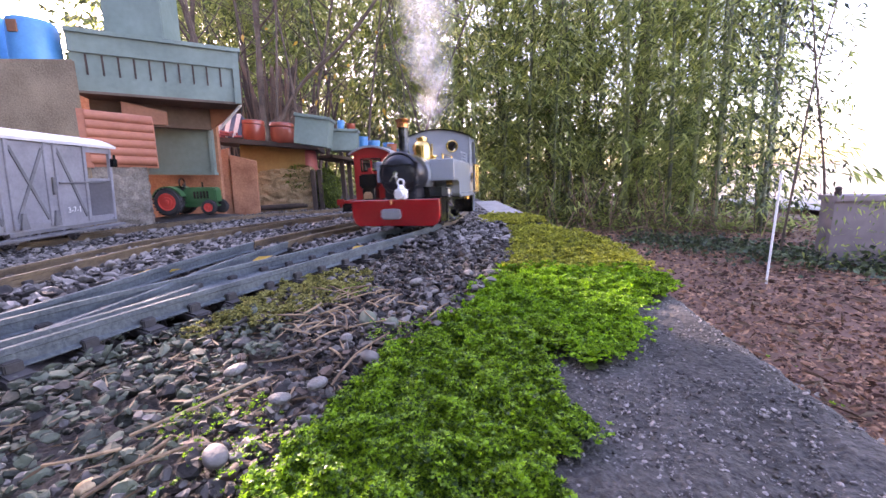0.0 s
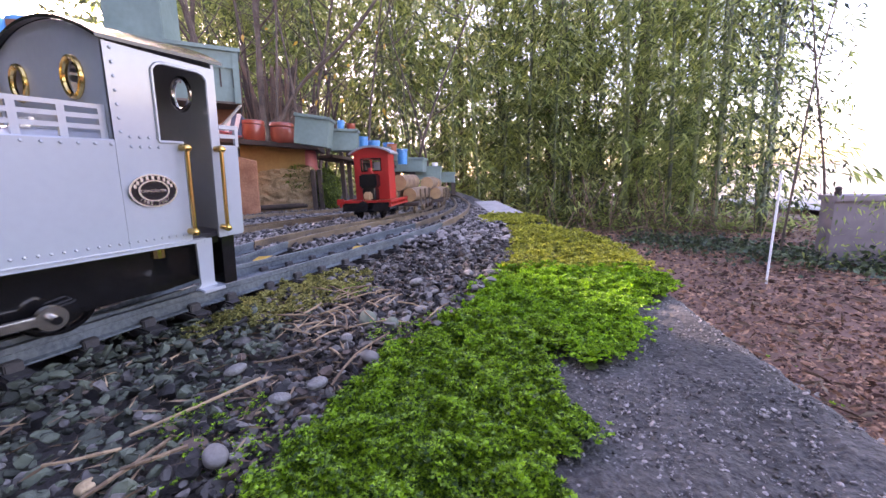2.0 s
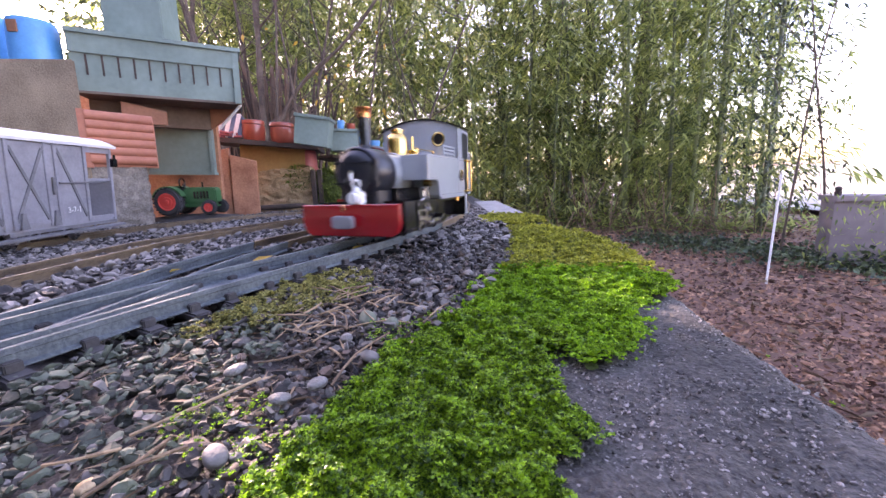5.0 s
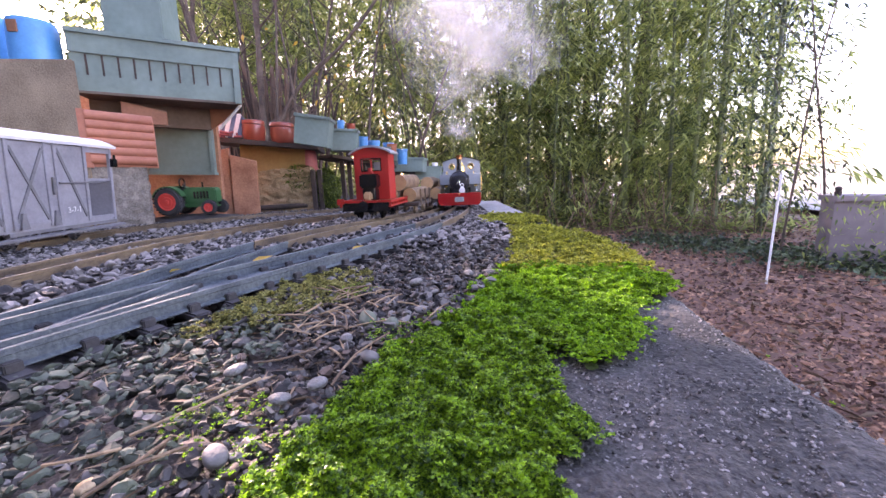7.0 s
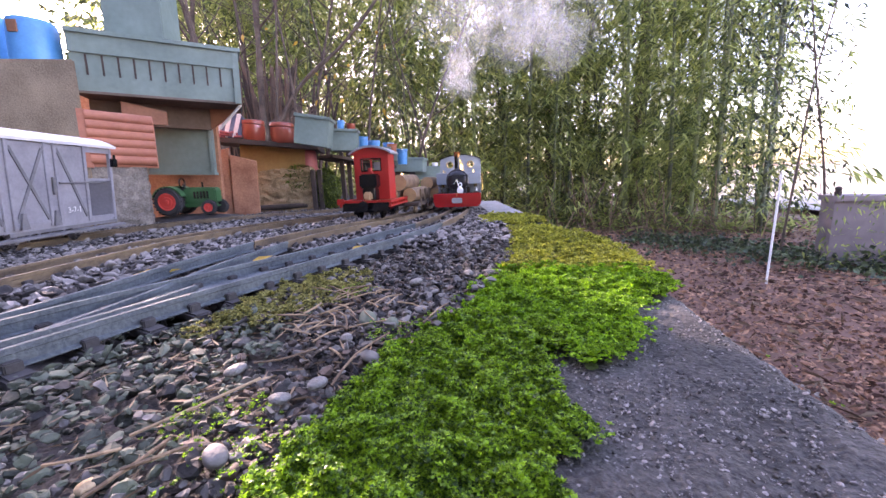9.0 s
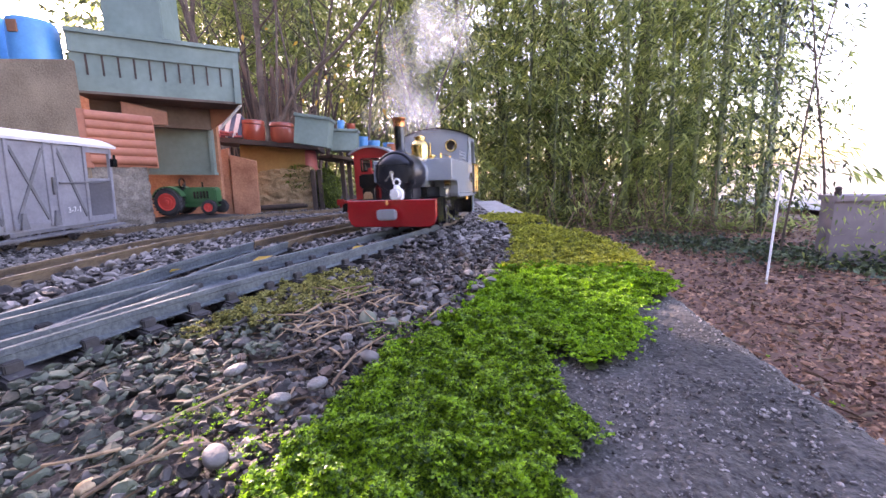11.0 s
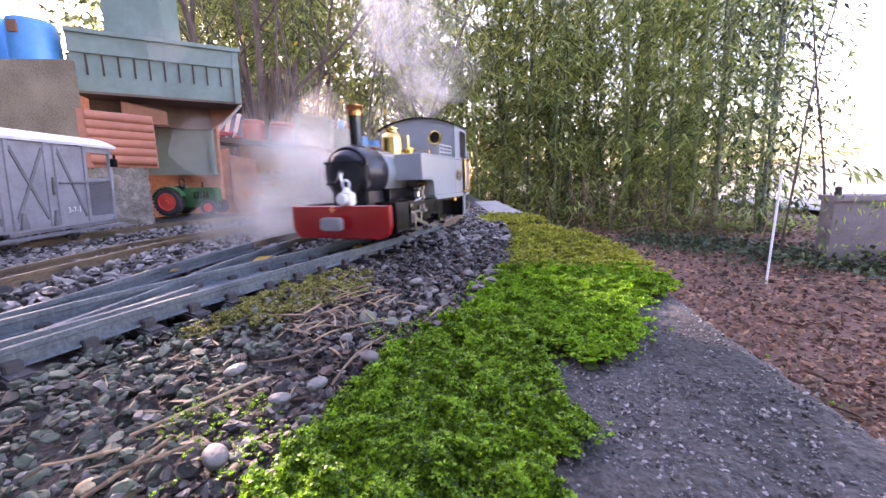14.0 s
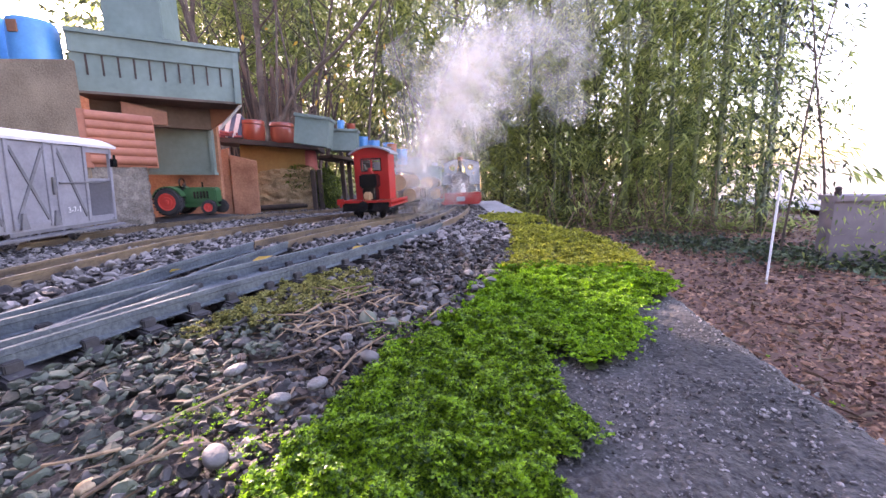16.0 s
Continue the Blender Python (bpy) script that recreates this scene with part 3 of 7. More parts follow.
    for y in (-0.2080, -0.2268):
        bm = B()
        rod(bm, (s * 0.0635, y, 0.0480), (s * 0.0635, y, 0.0955), 0.0011, seg=10)
        for z in (0.0495, 0.0940):
            rod(bm, (s * 0.0585, y, z), (s * 0.0650, y, z), 0.0018, seg=10)
            bmesh.ops.create_icosphere(bm, subdivisions=2, radius=0.0022, matrix=Matrix.Translation((s * 0.0635, y, z)))
        P("handrail", bm, "brass", "brass cab handrail", parent=side, smooth=True)
    bm = B()        # step bracket
    prism(bm, [(-0.2105, 0.0440), (-0.2195, 0.0440), (-0.2190, 0.0180), (-0.2215, 0.0150), (-0.2085, 0.0150), (-0.2110, 0.0180)], s * 0.0575, s * 0.0590, YZ)
    box(bm, s * 0.0615 - 0.004, s * 0.0615 + 0.004, -0.2215, -0.2085, 0.0140, 0.0158, 0.0004)
    P("cab_step", bm, "silver", parent=side)
    # oval works plate: rings and lettering bars
    bm = B()
    plate_m = Matrix.Translation((s * 0.0588, -0.192, 0.0725)) @ pose(0, 0, 0, 0, 90 * s, 0) @ Matrix.Diagonal((0.80, 1.08, 1, 1))
    lathe(bm, [(0.0100, -0.0006), (0.0100, 0.0008), (0.0098, 0.0009)], plate_m, 40)
    plate = P("works_plate", bm, "black", "oval black and silver works plate")
    bm = B()
    for r in (0.0098, 0.0062):
        lathe(bm, [(r - 0.0004, 0.0006), (r - 0.0004, 0.0014), (r + 0.0004, 0.0014), (r + 0.0004, 0.0006)], plate_m, 40)
    for i in range(-4, 5):         # a worn name over the top becomes bars
        a = i * 0.30
        c = Vector((s * 0.0597, -0.192 + 0.0088 * math.sin(a), 0.0725 + 0.0064 * math.cos(a)))
        box(bm, -0.0004, 0.0004, -0.0006, 0.0006, -0.0009, 0.0009, m=Matrix.Translation(c))
    P("plate_lettering", bm, "steel", parent=plate)
    turn_ = pose(0, 0, 0, 90, 0, 90 * s)
    me = text_mesh("DONCASTER", 0.0020, 0.0002)
    me.transform(Matrix.Translation((s * 0.0597, -0.192, 0.0717)) @ turn_)
    marks = [me]
    for k, ch in enumerate("1982 2007"):
        a = (k - 4) * 0.21
        me = text_mesh(ch, 0.0026, 0.0002)
        me.transform(Matrix.Translation((s * 0.0597, -0.192 + s * 0.0088 * math.sin(a), 0.0725 - 0.0072 * math.cos(a))) @ turn_ @ pose(0, 0, 0, 0, 0, math.degrees(a) * 0.8))
        marks.append(me)
    for me, nm in zip(marks, ["plate_word"] + ["plate_figure"] * 9):
        if len(me.vertices):
            me.materials.append(M["steel"])
            o = new(nm, me)
            o.parent = plate
    # cylinder and valve gear
    bm = B()
    box(bm, s * 0.034, s * 0.0545, -0.054, -0.020, 0.0135, 0.0440, 0.0012)
    cyl = P("cylinder", bm, "black", "black cylinder block")
    bm = B()
    rod(bm, (s * 0.046, -0.053, 0.0250), (s * 0.046, -0.0605, 0.0250), 0.0055, 0.0042, 20)
    rod(bm, (s * 0.046, -0.053, 0.0385), (s * 0.046, -0.064, 0.0385), 0.0028, 0.0024, 14)
    P("gland", bm, "brass", parent=cyl)
    bm = B()
    rod(bm, (s * 0.046, -0.062, 0.0250), (s * 0.046, -0.080, 0.0250), 0.0012, seg=8)
    box(bm, s * 0.046 - 0.0016, s * 0.046 + 0.0016, -0.096, -0.060, 0.0295, 0.0315, 0.0003)
    box(bm, s * 0.046 - 0.0016, s * 0.046 + 0.0016, -0.096, -0.060, 0.0185, 0.0205, 0.0003)
    prism(bm, [(-0.096, 0.030), (-0.096, 0.040), (-0.099, 0.044), (-0.102, 0.040), (-0.101, 0.020), (-0.097, 0.019)], s * 0.044, s * 0.0465, YZ)
    rod(bm, (s * 0.0475, -0.066, 0.0390), (s * 0.0475, -0.100, 0.0465), 0.0016, seg=8)
    rod(bm, (s * 0.0475, -0.100, 0.0575), (s * 0.0475, -0.104, 0.0300), 0.0014, seg=8)
    rod(bm, (s * 0.0475, -0.090, 0.0475), (s * 0.0475, -0.091, 0.0560), 0.0016, seg=8)
    for y, z in ((-0.100, 0.0465), (-0.100, 0.0570), (-0.104, 0.0305), (-0.066, 0.0390), (-0.091, 0.0560)):
        rod(bm, (s * 0.044, y, z), (s * 0.0505, y, z), 0.0024, seg=12)
    P("valve_gear", bm, "steel", "bright steel valve gear")
    bm = B()
    rod(bm, (s * 0.040, -0.108, 0.0625), (s * 0.049, -0.108, 0.0625), 0.0045, seg=14)
    P("brass_fitting", bm, "brass")
    bm = B()
    rod(bm, (s * 0.0500, -0.195, 0.036), (s * 0.0500, -0.195, 0.0415), 0.0035, seg=12)
    P("drain_pipe", bm, "brass")
# cab front, rear, roof, floor
arc = [(x, 0.1385 + 0.0135 * (1 - (x / 0.059) ** 2)) for x in np.linspace(-0.0585, 0.0585, 21)]


def cab_panel(y0, y1, low, name, label):
    bm = B()
    outer = arc + [(0.0585, low), (-0.0585, low)]
    n = len(outer)
    # panel with two round openings, as a fan of strips between columns
    cols = [-0.0585, -0.0400, -0.0200, 0.0200, 0.0400, 0.0585]
    top = lambda x: 0.1385 + 0.0135 * (1 - (x / 0.059) ** 2)
    for a, b in zip(cols, cols[1:]):
        if abs((a + b) / 2) > 0.021 and abs((a + b) / 2) < 0.039:
            c, z, r = (a + b) / 2, 0.1245, 0.0085
            upper = [(c + r * math.cos(radians(t)), z + r * math.sin(radians(t))) for t in range(0, 181, 15)]
            lower = [(c + r * math.cos(radians(t)), z + r * math.sin(radians(t))) for t in range(180, 361, 15)]
            prism(bm, upper + [(a, z)] + [(x, top(x)) for x in np.linspace(a, b, 5)] + [(b, z)], y0, y1)
            prism(bm, lower + [(b, z), (b, low), (a, low), (a, z)], y0, y1)
        else:
            prism(bm, [(a, low)] + [(x, top(x)) for x in np.linspace(a, b, 7)] + [(b, low)], y0, y1)
    bmesh.ops.remove_doubles(bm, verts=bm.verts, dist=0.00005)
    return P(name, bm, "silver", label)


front = cab_panel(-0.1805, -0.179, 0.06, "cab_front", "silver cab front with two round windows")
rear = cab_panel(-0.2295, -0.228, 0.06, "cab_back", "silver cab back with two round windows")
for x in (-0.030, 0.030):
    for y, host in ((-0.1785, front), (-0.2278, rear)):
        bm = B()
        tube_ring(bm, (x, y, 0.1245), 0.0088, 0.0014)
        P("window_ring", bm, "brass" if host is front else "steel", "brass spectacle ring", True, host)
bm = B()
prism(bm, [(x * 1.035, z + 0.0002) for x, z in arc] + [(x * 1.035, z + 0.0018) for x, z in reversed(arc)], -0.2335, -0.1765)
P("cab_roof", bm, "black", "thin dark curved cab roof")
bm = B()
box(bm, -0.056, 0.056, -0.229, -0.181, 0.0440, 0.0465)
box(bm, -0.03, 0.03, -0.186, -0.181, 0.0465, 0.1080, 0.001)
P("cab_floor", bm, "smokebox", "dark cab floor and backhead")
bm = B()
rod(bm, (0.004, -0.186, 0.098), (0.004, -0.192, 0.098), 0.004, seg=14)
rod(bm, (-0.012, -0.186, 0.090), (-0.012, -0.195, 0.092), 0.0015, seg=8)
P("gauge", bm, "brass")
bm = B()
box(bm, -0.0588, 0.0588, -0.241, -0.2290, 0.0435, 0.0965, 0.0008)
bunker = P("bunker", bm, "silver", "riveted silver rear bunker")
bm = B()
for z in (0.1015, 0.1065):
    for x in (-0.0575, 0.0575):
        box(bm, x - 0.0008, x + 0.0008, -0.2405, -0.2300, z - 0.0011, z + 0.0011)
    box(bm, -0.0575, 0.0575, -0.2412, -0.2396, z - 0.0011, z + 0.0011)
for x in (-0.0575, 0.0, 0.0575):
    box(bm, x - 0.001, x + 0.001, -0.2415, -0.2395, 0.096, 0.108)
P("coal_rail", bm, "silver", parent=bunker)
# lamp on the footplate
bm = B()
box(bm, -0.0150, 0.0000, -0.012, -0.001, 0.0430, 0.0560, 0.0015)
rod(bm, (-0.0075, -0.0065, 0.056), (-0.0075, -0.0065, 0.0605), 0.0048, 0.0030, 16)
tube_ring(bm, (-0.0075, -0.0065, 0.0640), 0.0042, 0.0011, seg=18)
rod(bm, (-0.0075, -0.001, 0.0495), (-0.0075, 0.004, 0.0495), 0.0052, 0.0056, 18)
P("lamp", bm, "white", "white oil lamp on the footplate", True)
for o in loco.children_recursive:
    if o.name.startswith("rivet_row"):
        o["kind"] = "stuff"
# the tanks and cab sit a little further back than the drawing above
for o in loco.children_recursive:
    for v in o.data.vertices:
        v.co.y -= 0.013 * min(1.0, max(0.0, (-v.co.y - 0.09) / 0.09))
# wheels and moving rods
wheels = []
for y in AXLES:
    bm = B()
    for s in (-1, 1):
        m = Matrix.Translation((s * 0.0235, 0, 0)) @ pose(0, 0, 0, 0, 90 * s, 0)
        lathe(bm, [(0.0125, -0.003), (0.0180, -0.003), (0.0180, -0.0015), (WHEEL_R, -0.001), (WHEEL_R, 0.003), (0.0145, 0.0033), (0.0140, 0.001), (0.006, 0.001), (0.0055, 0.0035), (0.001, 0.0036)], m, 32)
        for k in range(8):
            a = 2 * math.pi * k / 8
            rod(bm, (s * 0.0255, 0.004 * math.cos(a), 0.004 * math.sin(a)), (s * 0.0255, 0.0143 * math.cos(a), 0.0143 * math.sin(a)), 0.0013, seg=6)
        rod(bm, (s * 0.024, 0, 0), (s * 0.0375, 0, 0), 0.003, seg=10)
        box(bm, s * 0.0375 - 0.0025, s * 0.0375 + 0.0025, -0.0035, 0.0035, -0.004, CRANK + 0.003, 0.0012)
        rod(bm, (s * 0.036, 0, CRANK), (s * 0.049, 0, CRANK), 0.0020, seg=10)
    rod(bm, (-0.0235, 0, 0), (0.0235, 0, 0), 0.003, seg=10)
    w = P("wheel_set", bm, "black", "black spoked driving wheels with cranks", True)
    wheels.append((w, y))
rods = []
for s in (-1, 1):
    bm = B()
    box(bm, s * 0.0425 - 0.0013, s * 0.0425 + 0.0013, AXLES[2], AXLES[0], -0.0022, 0.0022, 0.0004)
    for y in AXLES:
        rod(bm, (s * 0.0410, y, 0), (s * 0.0445, y, 0), 0.0058, seg=20)
        rod(bm, (s * 0.0410, y, 0), (s * 0.0465, y, 0), 0.0020, seg=6)
    rods.append((P("coupling_rod", bm, "steel", "bright steel coupling rod"), 0.0))
bm_main = []
for s in (-1, 1):
    bm = B()
    box(bm, s * 0.0475 - 0.0013, s * 0.0475 + 0.0013, 0, 0.048, -0.0020, 0.0020, 0.0004)
    for y in (0, 0.048):
        rod(bm, (s * 0.0460, y, 0), (s * 0.0500, y, 0), 0.0040, seg=16)
        rod(bm, (s * 0.0460, y, 0), (s * 0.0520, y, 0), 0.0021, seg=6)
    bm_main.append(P("connecting_rod", bm, "steel", "bright steel connecting rod"))
crossheads = []
for s in (-1, 1):
    bm = B()
    box(bm, s * 0.0470 - 0.0025, s * 0.0470 + 0.0025, -0.006, 0.006, -0.0045, 0.0045, 0.0008)
    box(bm, s * 0.0500 - 0.0012, s * 0.0500 + 0.0012, -0.002, 0.002, -0.0170, 0.0040, 0.0005)
    crossheads.append(P("crosshead", bm, "steel"))


# ---- grey brake van on the back siding ----
van = thing("brake_van", pose(-0.628, 0.705, bed(0.70), 0, 5, 6), "weathered grey planked brake van with a pale roof", "wagon")


def V(name, bm, material, label="", parent=None):
    return part(name, bm, material, parent or van, label)


for s in (-1, 1):
    bm = B()
    box(bm, s * 0.036, s * 0.0375, -0.36, -0.060, 0.032, 0.148)
    side = V("van_side", bm, "wagon", "grey planked van side")
    for i in range(9):
        z = 0.0325 + i * 0.0128
        bm = B()
        box(bm, s * 0.0375, s * 0.0388, -0.36, -0.062, z, z + 0.0120, 0.0005)
        V("plank", bm, "wagon", parent=side)
    for y in (-0.36, -0.205, -0.192, -0.135, -0.119, -0.064):
        bm = B()
        box(bm, s * 0.0385, s * 0.0412, y - 0.003, y + 0.003, 0.030, 0.150, 0.0005)
        V("post", bm, "wagon", parent=side)
    for a, b in (((-0.188, 0.140), (-0.139, 0.040)), ((-0.188, 0.040), (-0.139, 0.140)), ((-0.115, 0.142), (-0.069, 0.038)), ((-0.260, 0.142), (-0.208, 0.038))):
        d = Vector((0, b[0] - a[0], b[1] - a[1]))
        bm = B()
        m = Matrix.Translation((s * 0.0395, (a[0] + b[0]) / 2, (a[1] + b[1]) / 2)) @ d.to_track_quat("Y", "Z").to_matrix().to_4x4()
        box(bm, -0.0008, 0.0008, -d.length / 2, d.length / 2, -0.002, 0.002, m=m)
        V("brace", bm, "wagon_dark", "diagonal strap brace", side)
    for z in (0.143, 0.034):
        bm = B()
        box(bm, s * 0.0385, s * 0.0400, -0.192, -0.132, z, z + 0.004)
        V("door_rail", bm, "wagon", parent=side)
    for y in (-0.182, -0.130):
        bm = B()
        prism(bm, [(y - 0.006, 0.030), (y + 0.006, 0.030), (y + 0.002, 0.052), (y - 0.002, 0.052)], s * 0.0412, s * 0.0440, YZ)
        V("hinge_iron", bm, "wagon_dark", parent=side)
    bm = B()
    rod(bm, (s * 0.042, -0.128, 0.075), (s * 0.042, -0.128, 0.100), 0.002, seg=8)
    V("door_handle", bm, "wagon_dark", parent=side)
    # verandah end
    bm = B()
    box(bm, s * 0.034, s * 0.0385, -0.062, -0.002, 0.030, 0.036, 0.0005)
    box(bm, s * 0.034, s * 0.0385, -0.062, -0.002, 0.140, 0.149, 0.0005)
    box(bm, s * 0.034, s * 0.0390, -0.007, -0.001, 0.026, 0.149, 0.0005)
    box(bm, s * 0.0345, s * 0.0375, -0.062, -0.002, 0.094, 0.098, 0.0004)
    V("verandah_post", bm, "wagon")
    # footboard, axle guards
    bm = B()
    box(bm, s * 0.038, s * 0.050, -0.36, 0.004, 0.016, 0.0195, 0.0005)
    V("footboard", bm, "wagon_dark", "long grey footboard")
    for y in (-0.30, -0.190, -0.082):
        bm = B()
        prism(bm, [(y - 0.012, 0.030), (y + 0.012, 0.030), (y + 0.004, 0.010), (y - 0.004, 0.010)], s * 0.0285, s * 0.031, YZ)
        box(bm, s * 0.031, s * 0.037, y - 0.004, y + 0.004, 0.010, 0.019, 0.001)
        V("axle_box", bm, "wagon_dark")
me = text_mesh("3-7-1", 0.0125, 0.0002)
me.materials.append(M["white"])
t = new("van_number", me)
t.parent = van
t.matrix_basis = pose(0.0392, -0.092, 0.046, 90, 0, 90)
bm = B()
box(bm, -0.037, 0.037, -0.36, -0.062, 0.026, 0.033)
box(bm, -0.037, 0.037, -0.064, -0.001, 0.026, 0.031)
box(bm, -0.036, 0.036, -0.064, -0.061, 0.033, 0.150)
box(bm, -0.036, 0.036, -0.363, -0.360, 0.030, 0.150)
box(bm, -0.036, 0.036, -0.005, -0.002, 0.031, 0.094)
V("van_floor", bm, "wagon", "van ends and floor")
bm = B()
top = [(x, 0.149 + 0.012 * (1 - (x / 0.043) ** 2)) for x in np.linspace(-0.043, 0.043, 13)]
prism(bm, top + [(x, z + 0.004) for x, z in reversed(top)], -0.366, 0.006)
V("van_roof", bm, "wagon_roof", "pale curved van roof")
for y in (-0.190, -0.082):
    bm = B()
    for s in (-1, 1):
        m = Matrix.Translation((s * 0.0235, y, 0.0135)) @ pose(0, 0, 0, 0, 90 * s, 0)
        lathe(bm, [(0.009, -0.002), (0.0150, -0.002), (0.0135, 0.0), (0.0135, 0.003), (0.012, 0.0032), (0.0115, 0.001), (0.004, 0.0012), (0.001, 0.003)], m, 28)
    rod(bm, (-0.03, y, 0.0135), (0.03, y, 0.0135), 0.0015, seg=8)
    V("wheel_set", bm, "steel", "spoked steel wheels")
bm = B()
box(bm, 0.036, 0.044, -0.006, 0.006, 0.118, 0.132, 0.001)
rod(bm, (0.040, 0.004, 0.132), (0.040, 0.004, 0.139), 0.002, seg=8)
V("side_lamp", bm, "black", "small black side lamp")
bm = B()
rod(bm, (0.0425, -0.119, 0.092), (0.0425, -0.030, 0.092), 0.0013, seg=8)
V("hand_rail", bm, "wagon_dark")
for y in (-0.165, -0.150, -0.108, -0.045):
    bm = B()
    rod(bm, (0.034, y, 0.028), (0.034, y - 0.006, 0.011), 0.0016, seg=8)
    V("brake_hanger", bm, "wagon_dark")
bm = B()
prism(bm, [(-0.2, 0.026), (0.0, 0.026), (0.0, 0.0215), (-0.2, 0.0215)], 0.0360, 0.0385, YZ)
V("sole_bar", bm, "wagon_dark", "grey sole bar")

# ---- red diesel with log wagons on the siding ----
diesel = thing("diesel_locomotive", pose(-0.147, 0.765, bed(0.78) , 0, 0, 180 - 9), "small red toy diesel locomotive on the siding", "locomotive")


def D(name, bm, material, label="", parent=None):
    return part(name, bm, material, parent or diesel, label)


bm = B()
box(bm, -0.044, 0.044, -0.135, -0.002, 0.018, 0.032, 0.001)
D("chassis", bm, "black", "black chassis")
bm = B()
box(bm, -0.048, 0.048, -0.004, 0.0, 0.016, 0.036, 0.0008)
D("front_plate", bm, "black")
for s in (-1, 1):
    bm = B()
    box(bm, s * 0.048, s * 0.052, -0.130, 0.004, 0.033, 0.037, 0.0004)
    box(bm, s * 0.048, s * 0.052, -0.130, 0.004, 0.0245, 0.0275, 0.0004)
    for k in range(8):
        box(bm, s * 0.0485, s * 0.0515, -0.128 + k * 0.0182, -0.1245 + k * 0.0182, 0.027, 0.0335)
    D("side_sill", bm, "red_body", "red slatted side sill")
bm = B()
box(bm, -0.050, 0.050, 0.0, 0.004, 0.033, 0.0375, 0.0006)
box(bm, 0.044, 0.058, -0.004, 0.003, 0.030, 0.041, 0.0012)
D("front_rail", bm, "red_body")
bm = B()
box(bm, -0.036, 0.036, -0.051, -0.048, 0.036, 0.095)
cab = D("cab", bm, "red_body", "red cab with a front window")
for a, b, c, d in ((-0.036, 0.036, 0.118, 0.127), (-0.036, -0.020, 0.095, 0.118), (0.020, 0.036, 0.095, 0.118), (-0.0015, 0.0015, 0.095, 0.118)):
    bm = B()
    box(bm, a, b, -0.051, -0.048, c, d)
    D("window_panel", bm, "red_body", parent=cab)
for s in (-1, 1):
    bm = B()
    box(bm, s * 0.036, s * 0.0335, -0.092, -0.0512, 0.036, 0.127)
    D("cab_side", bm, "red_body", parent=cab)
for c, d in ((0.036, 0.090), (0.118, 0.127)):
    bm = B()
    box(bm, -0.036, 0.036, -0.0945, -0.0922, c, d)
    D("back_panel", bm, "red_body", parent=cab)
bm = B()
box(bm, -0.0215, 0.0215, -0.0495, -0.0465, 0.0935, 0.0955)
box(bm, -0.0215, 0.0215, -0.0495, -0.0465, 0.1175, 0.1195)
for x in (-0.0205, 0.0205):
    box(bm, x - 0.001, x + 0.001, -0.0495, -0.0465, 0.094, 0.119)
D("window_frame", bm, "black", parent=cab)
bm = B()
box(bm, -0.019, -0.002, -0.080, -0.056, 0.092, 0.112, 0.002)
D("cab_seat", bm, "grey_metal", parent=cab)
bm = B()
top = [(x, 0.127 + 0.014 * (1 - (x / 0.044) ** 2)) for x in np.linspace(-0.044, 0.044, 15)]
prism(bm, top + [(x, z + 0.0035) for x, z in reversed(top)], -0.100, -0.041)
D("roof", bm, "grey_metal", "grey curved roof")
bm = B()
prism(bm, [(x, z) for x, z in top] + [(0.036, 0.127), (-0.036, 0.127)], -0.0505, -0.048)
D("gable", bm, "red_body", parent=cab)
bm = B()
box(bm, -0.018, 0.018, -0.048, -0.020, 0.060, 0.088, 0.003)
box(bm, -0.014, 0.014, -0.048, -0.024, 0.036, 0.060, 0.002)
D("radiator", bm, "black", "black radiator box")
bm = B()
rod(bm, (0, -0.040, 0.088), (0, -0.040, 0.100), 0.0055, 0.004)
box(bm, -0.006, 0.006, -0.046, -0.034, 0.0875, 0.0925, 0.001)
D("filler", bm, "red_body")
bm = B()
box(bm, -0.010, 0.006, -0.018, -0.004, 0.0365, 0.053, 0.003)
D("log_load", bm, "log_end", "small pale wood block")
bm = B()
rod(bm, (-0.014, -0.012, 0.006), (-0.014, -0.012, 0.060), 0.0025, seg=8)
D("exhaust_pipe", bm, "black")
bm = B()
rod(bm, (0, 0.0, 0.027), (0, 0.012, 0.027), 0.004)
rod(bm, (0, 0.010, 0.027), (0, 0.016, 0.027), 0.010)
D("buffer", bm, "black")
for y in (-0.03, -0.10):
    bm = B()
    for s in (-1, 1):
        m = Matrix.Translation((s * 0.0235, y, 0.0135)) @ pose(0, 0, 0, 0, 90 * s, 0)
        lathe(bm, [(0.004, -0.002), (0.0150, -0.002), (0.0135, 0.0), (0.0135, 0.003), (0.003, 0.0032)], m, 24)
        axle = B()
        box(axle, s * 0.029, s * 0.034, y - 0.010, y + 0.010, 0.008, 0.020, 0.001)
        D("axle_box", axle, "black")
    rod(bm, (-0.026, y, 0.0135), (0.026, y, 0.0135), 0.002, seg=8)
    D("wheel_set", bm, "black")


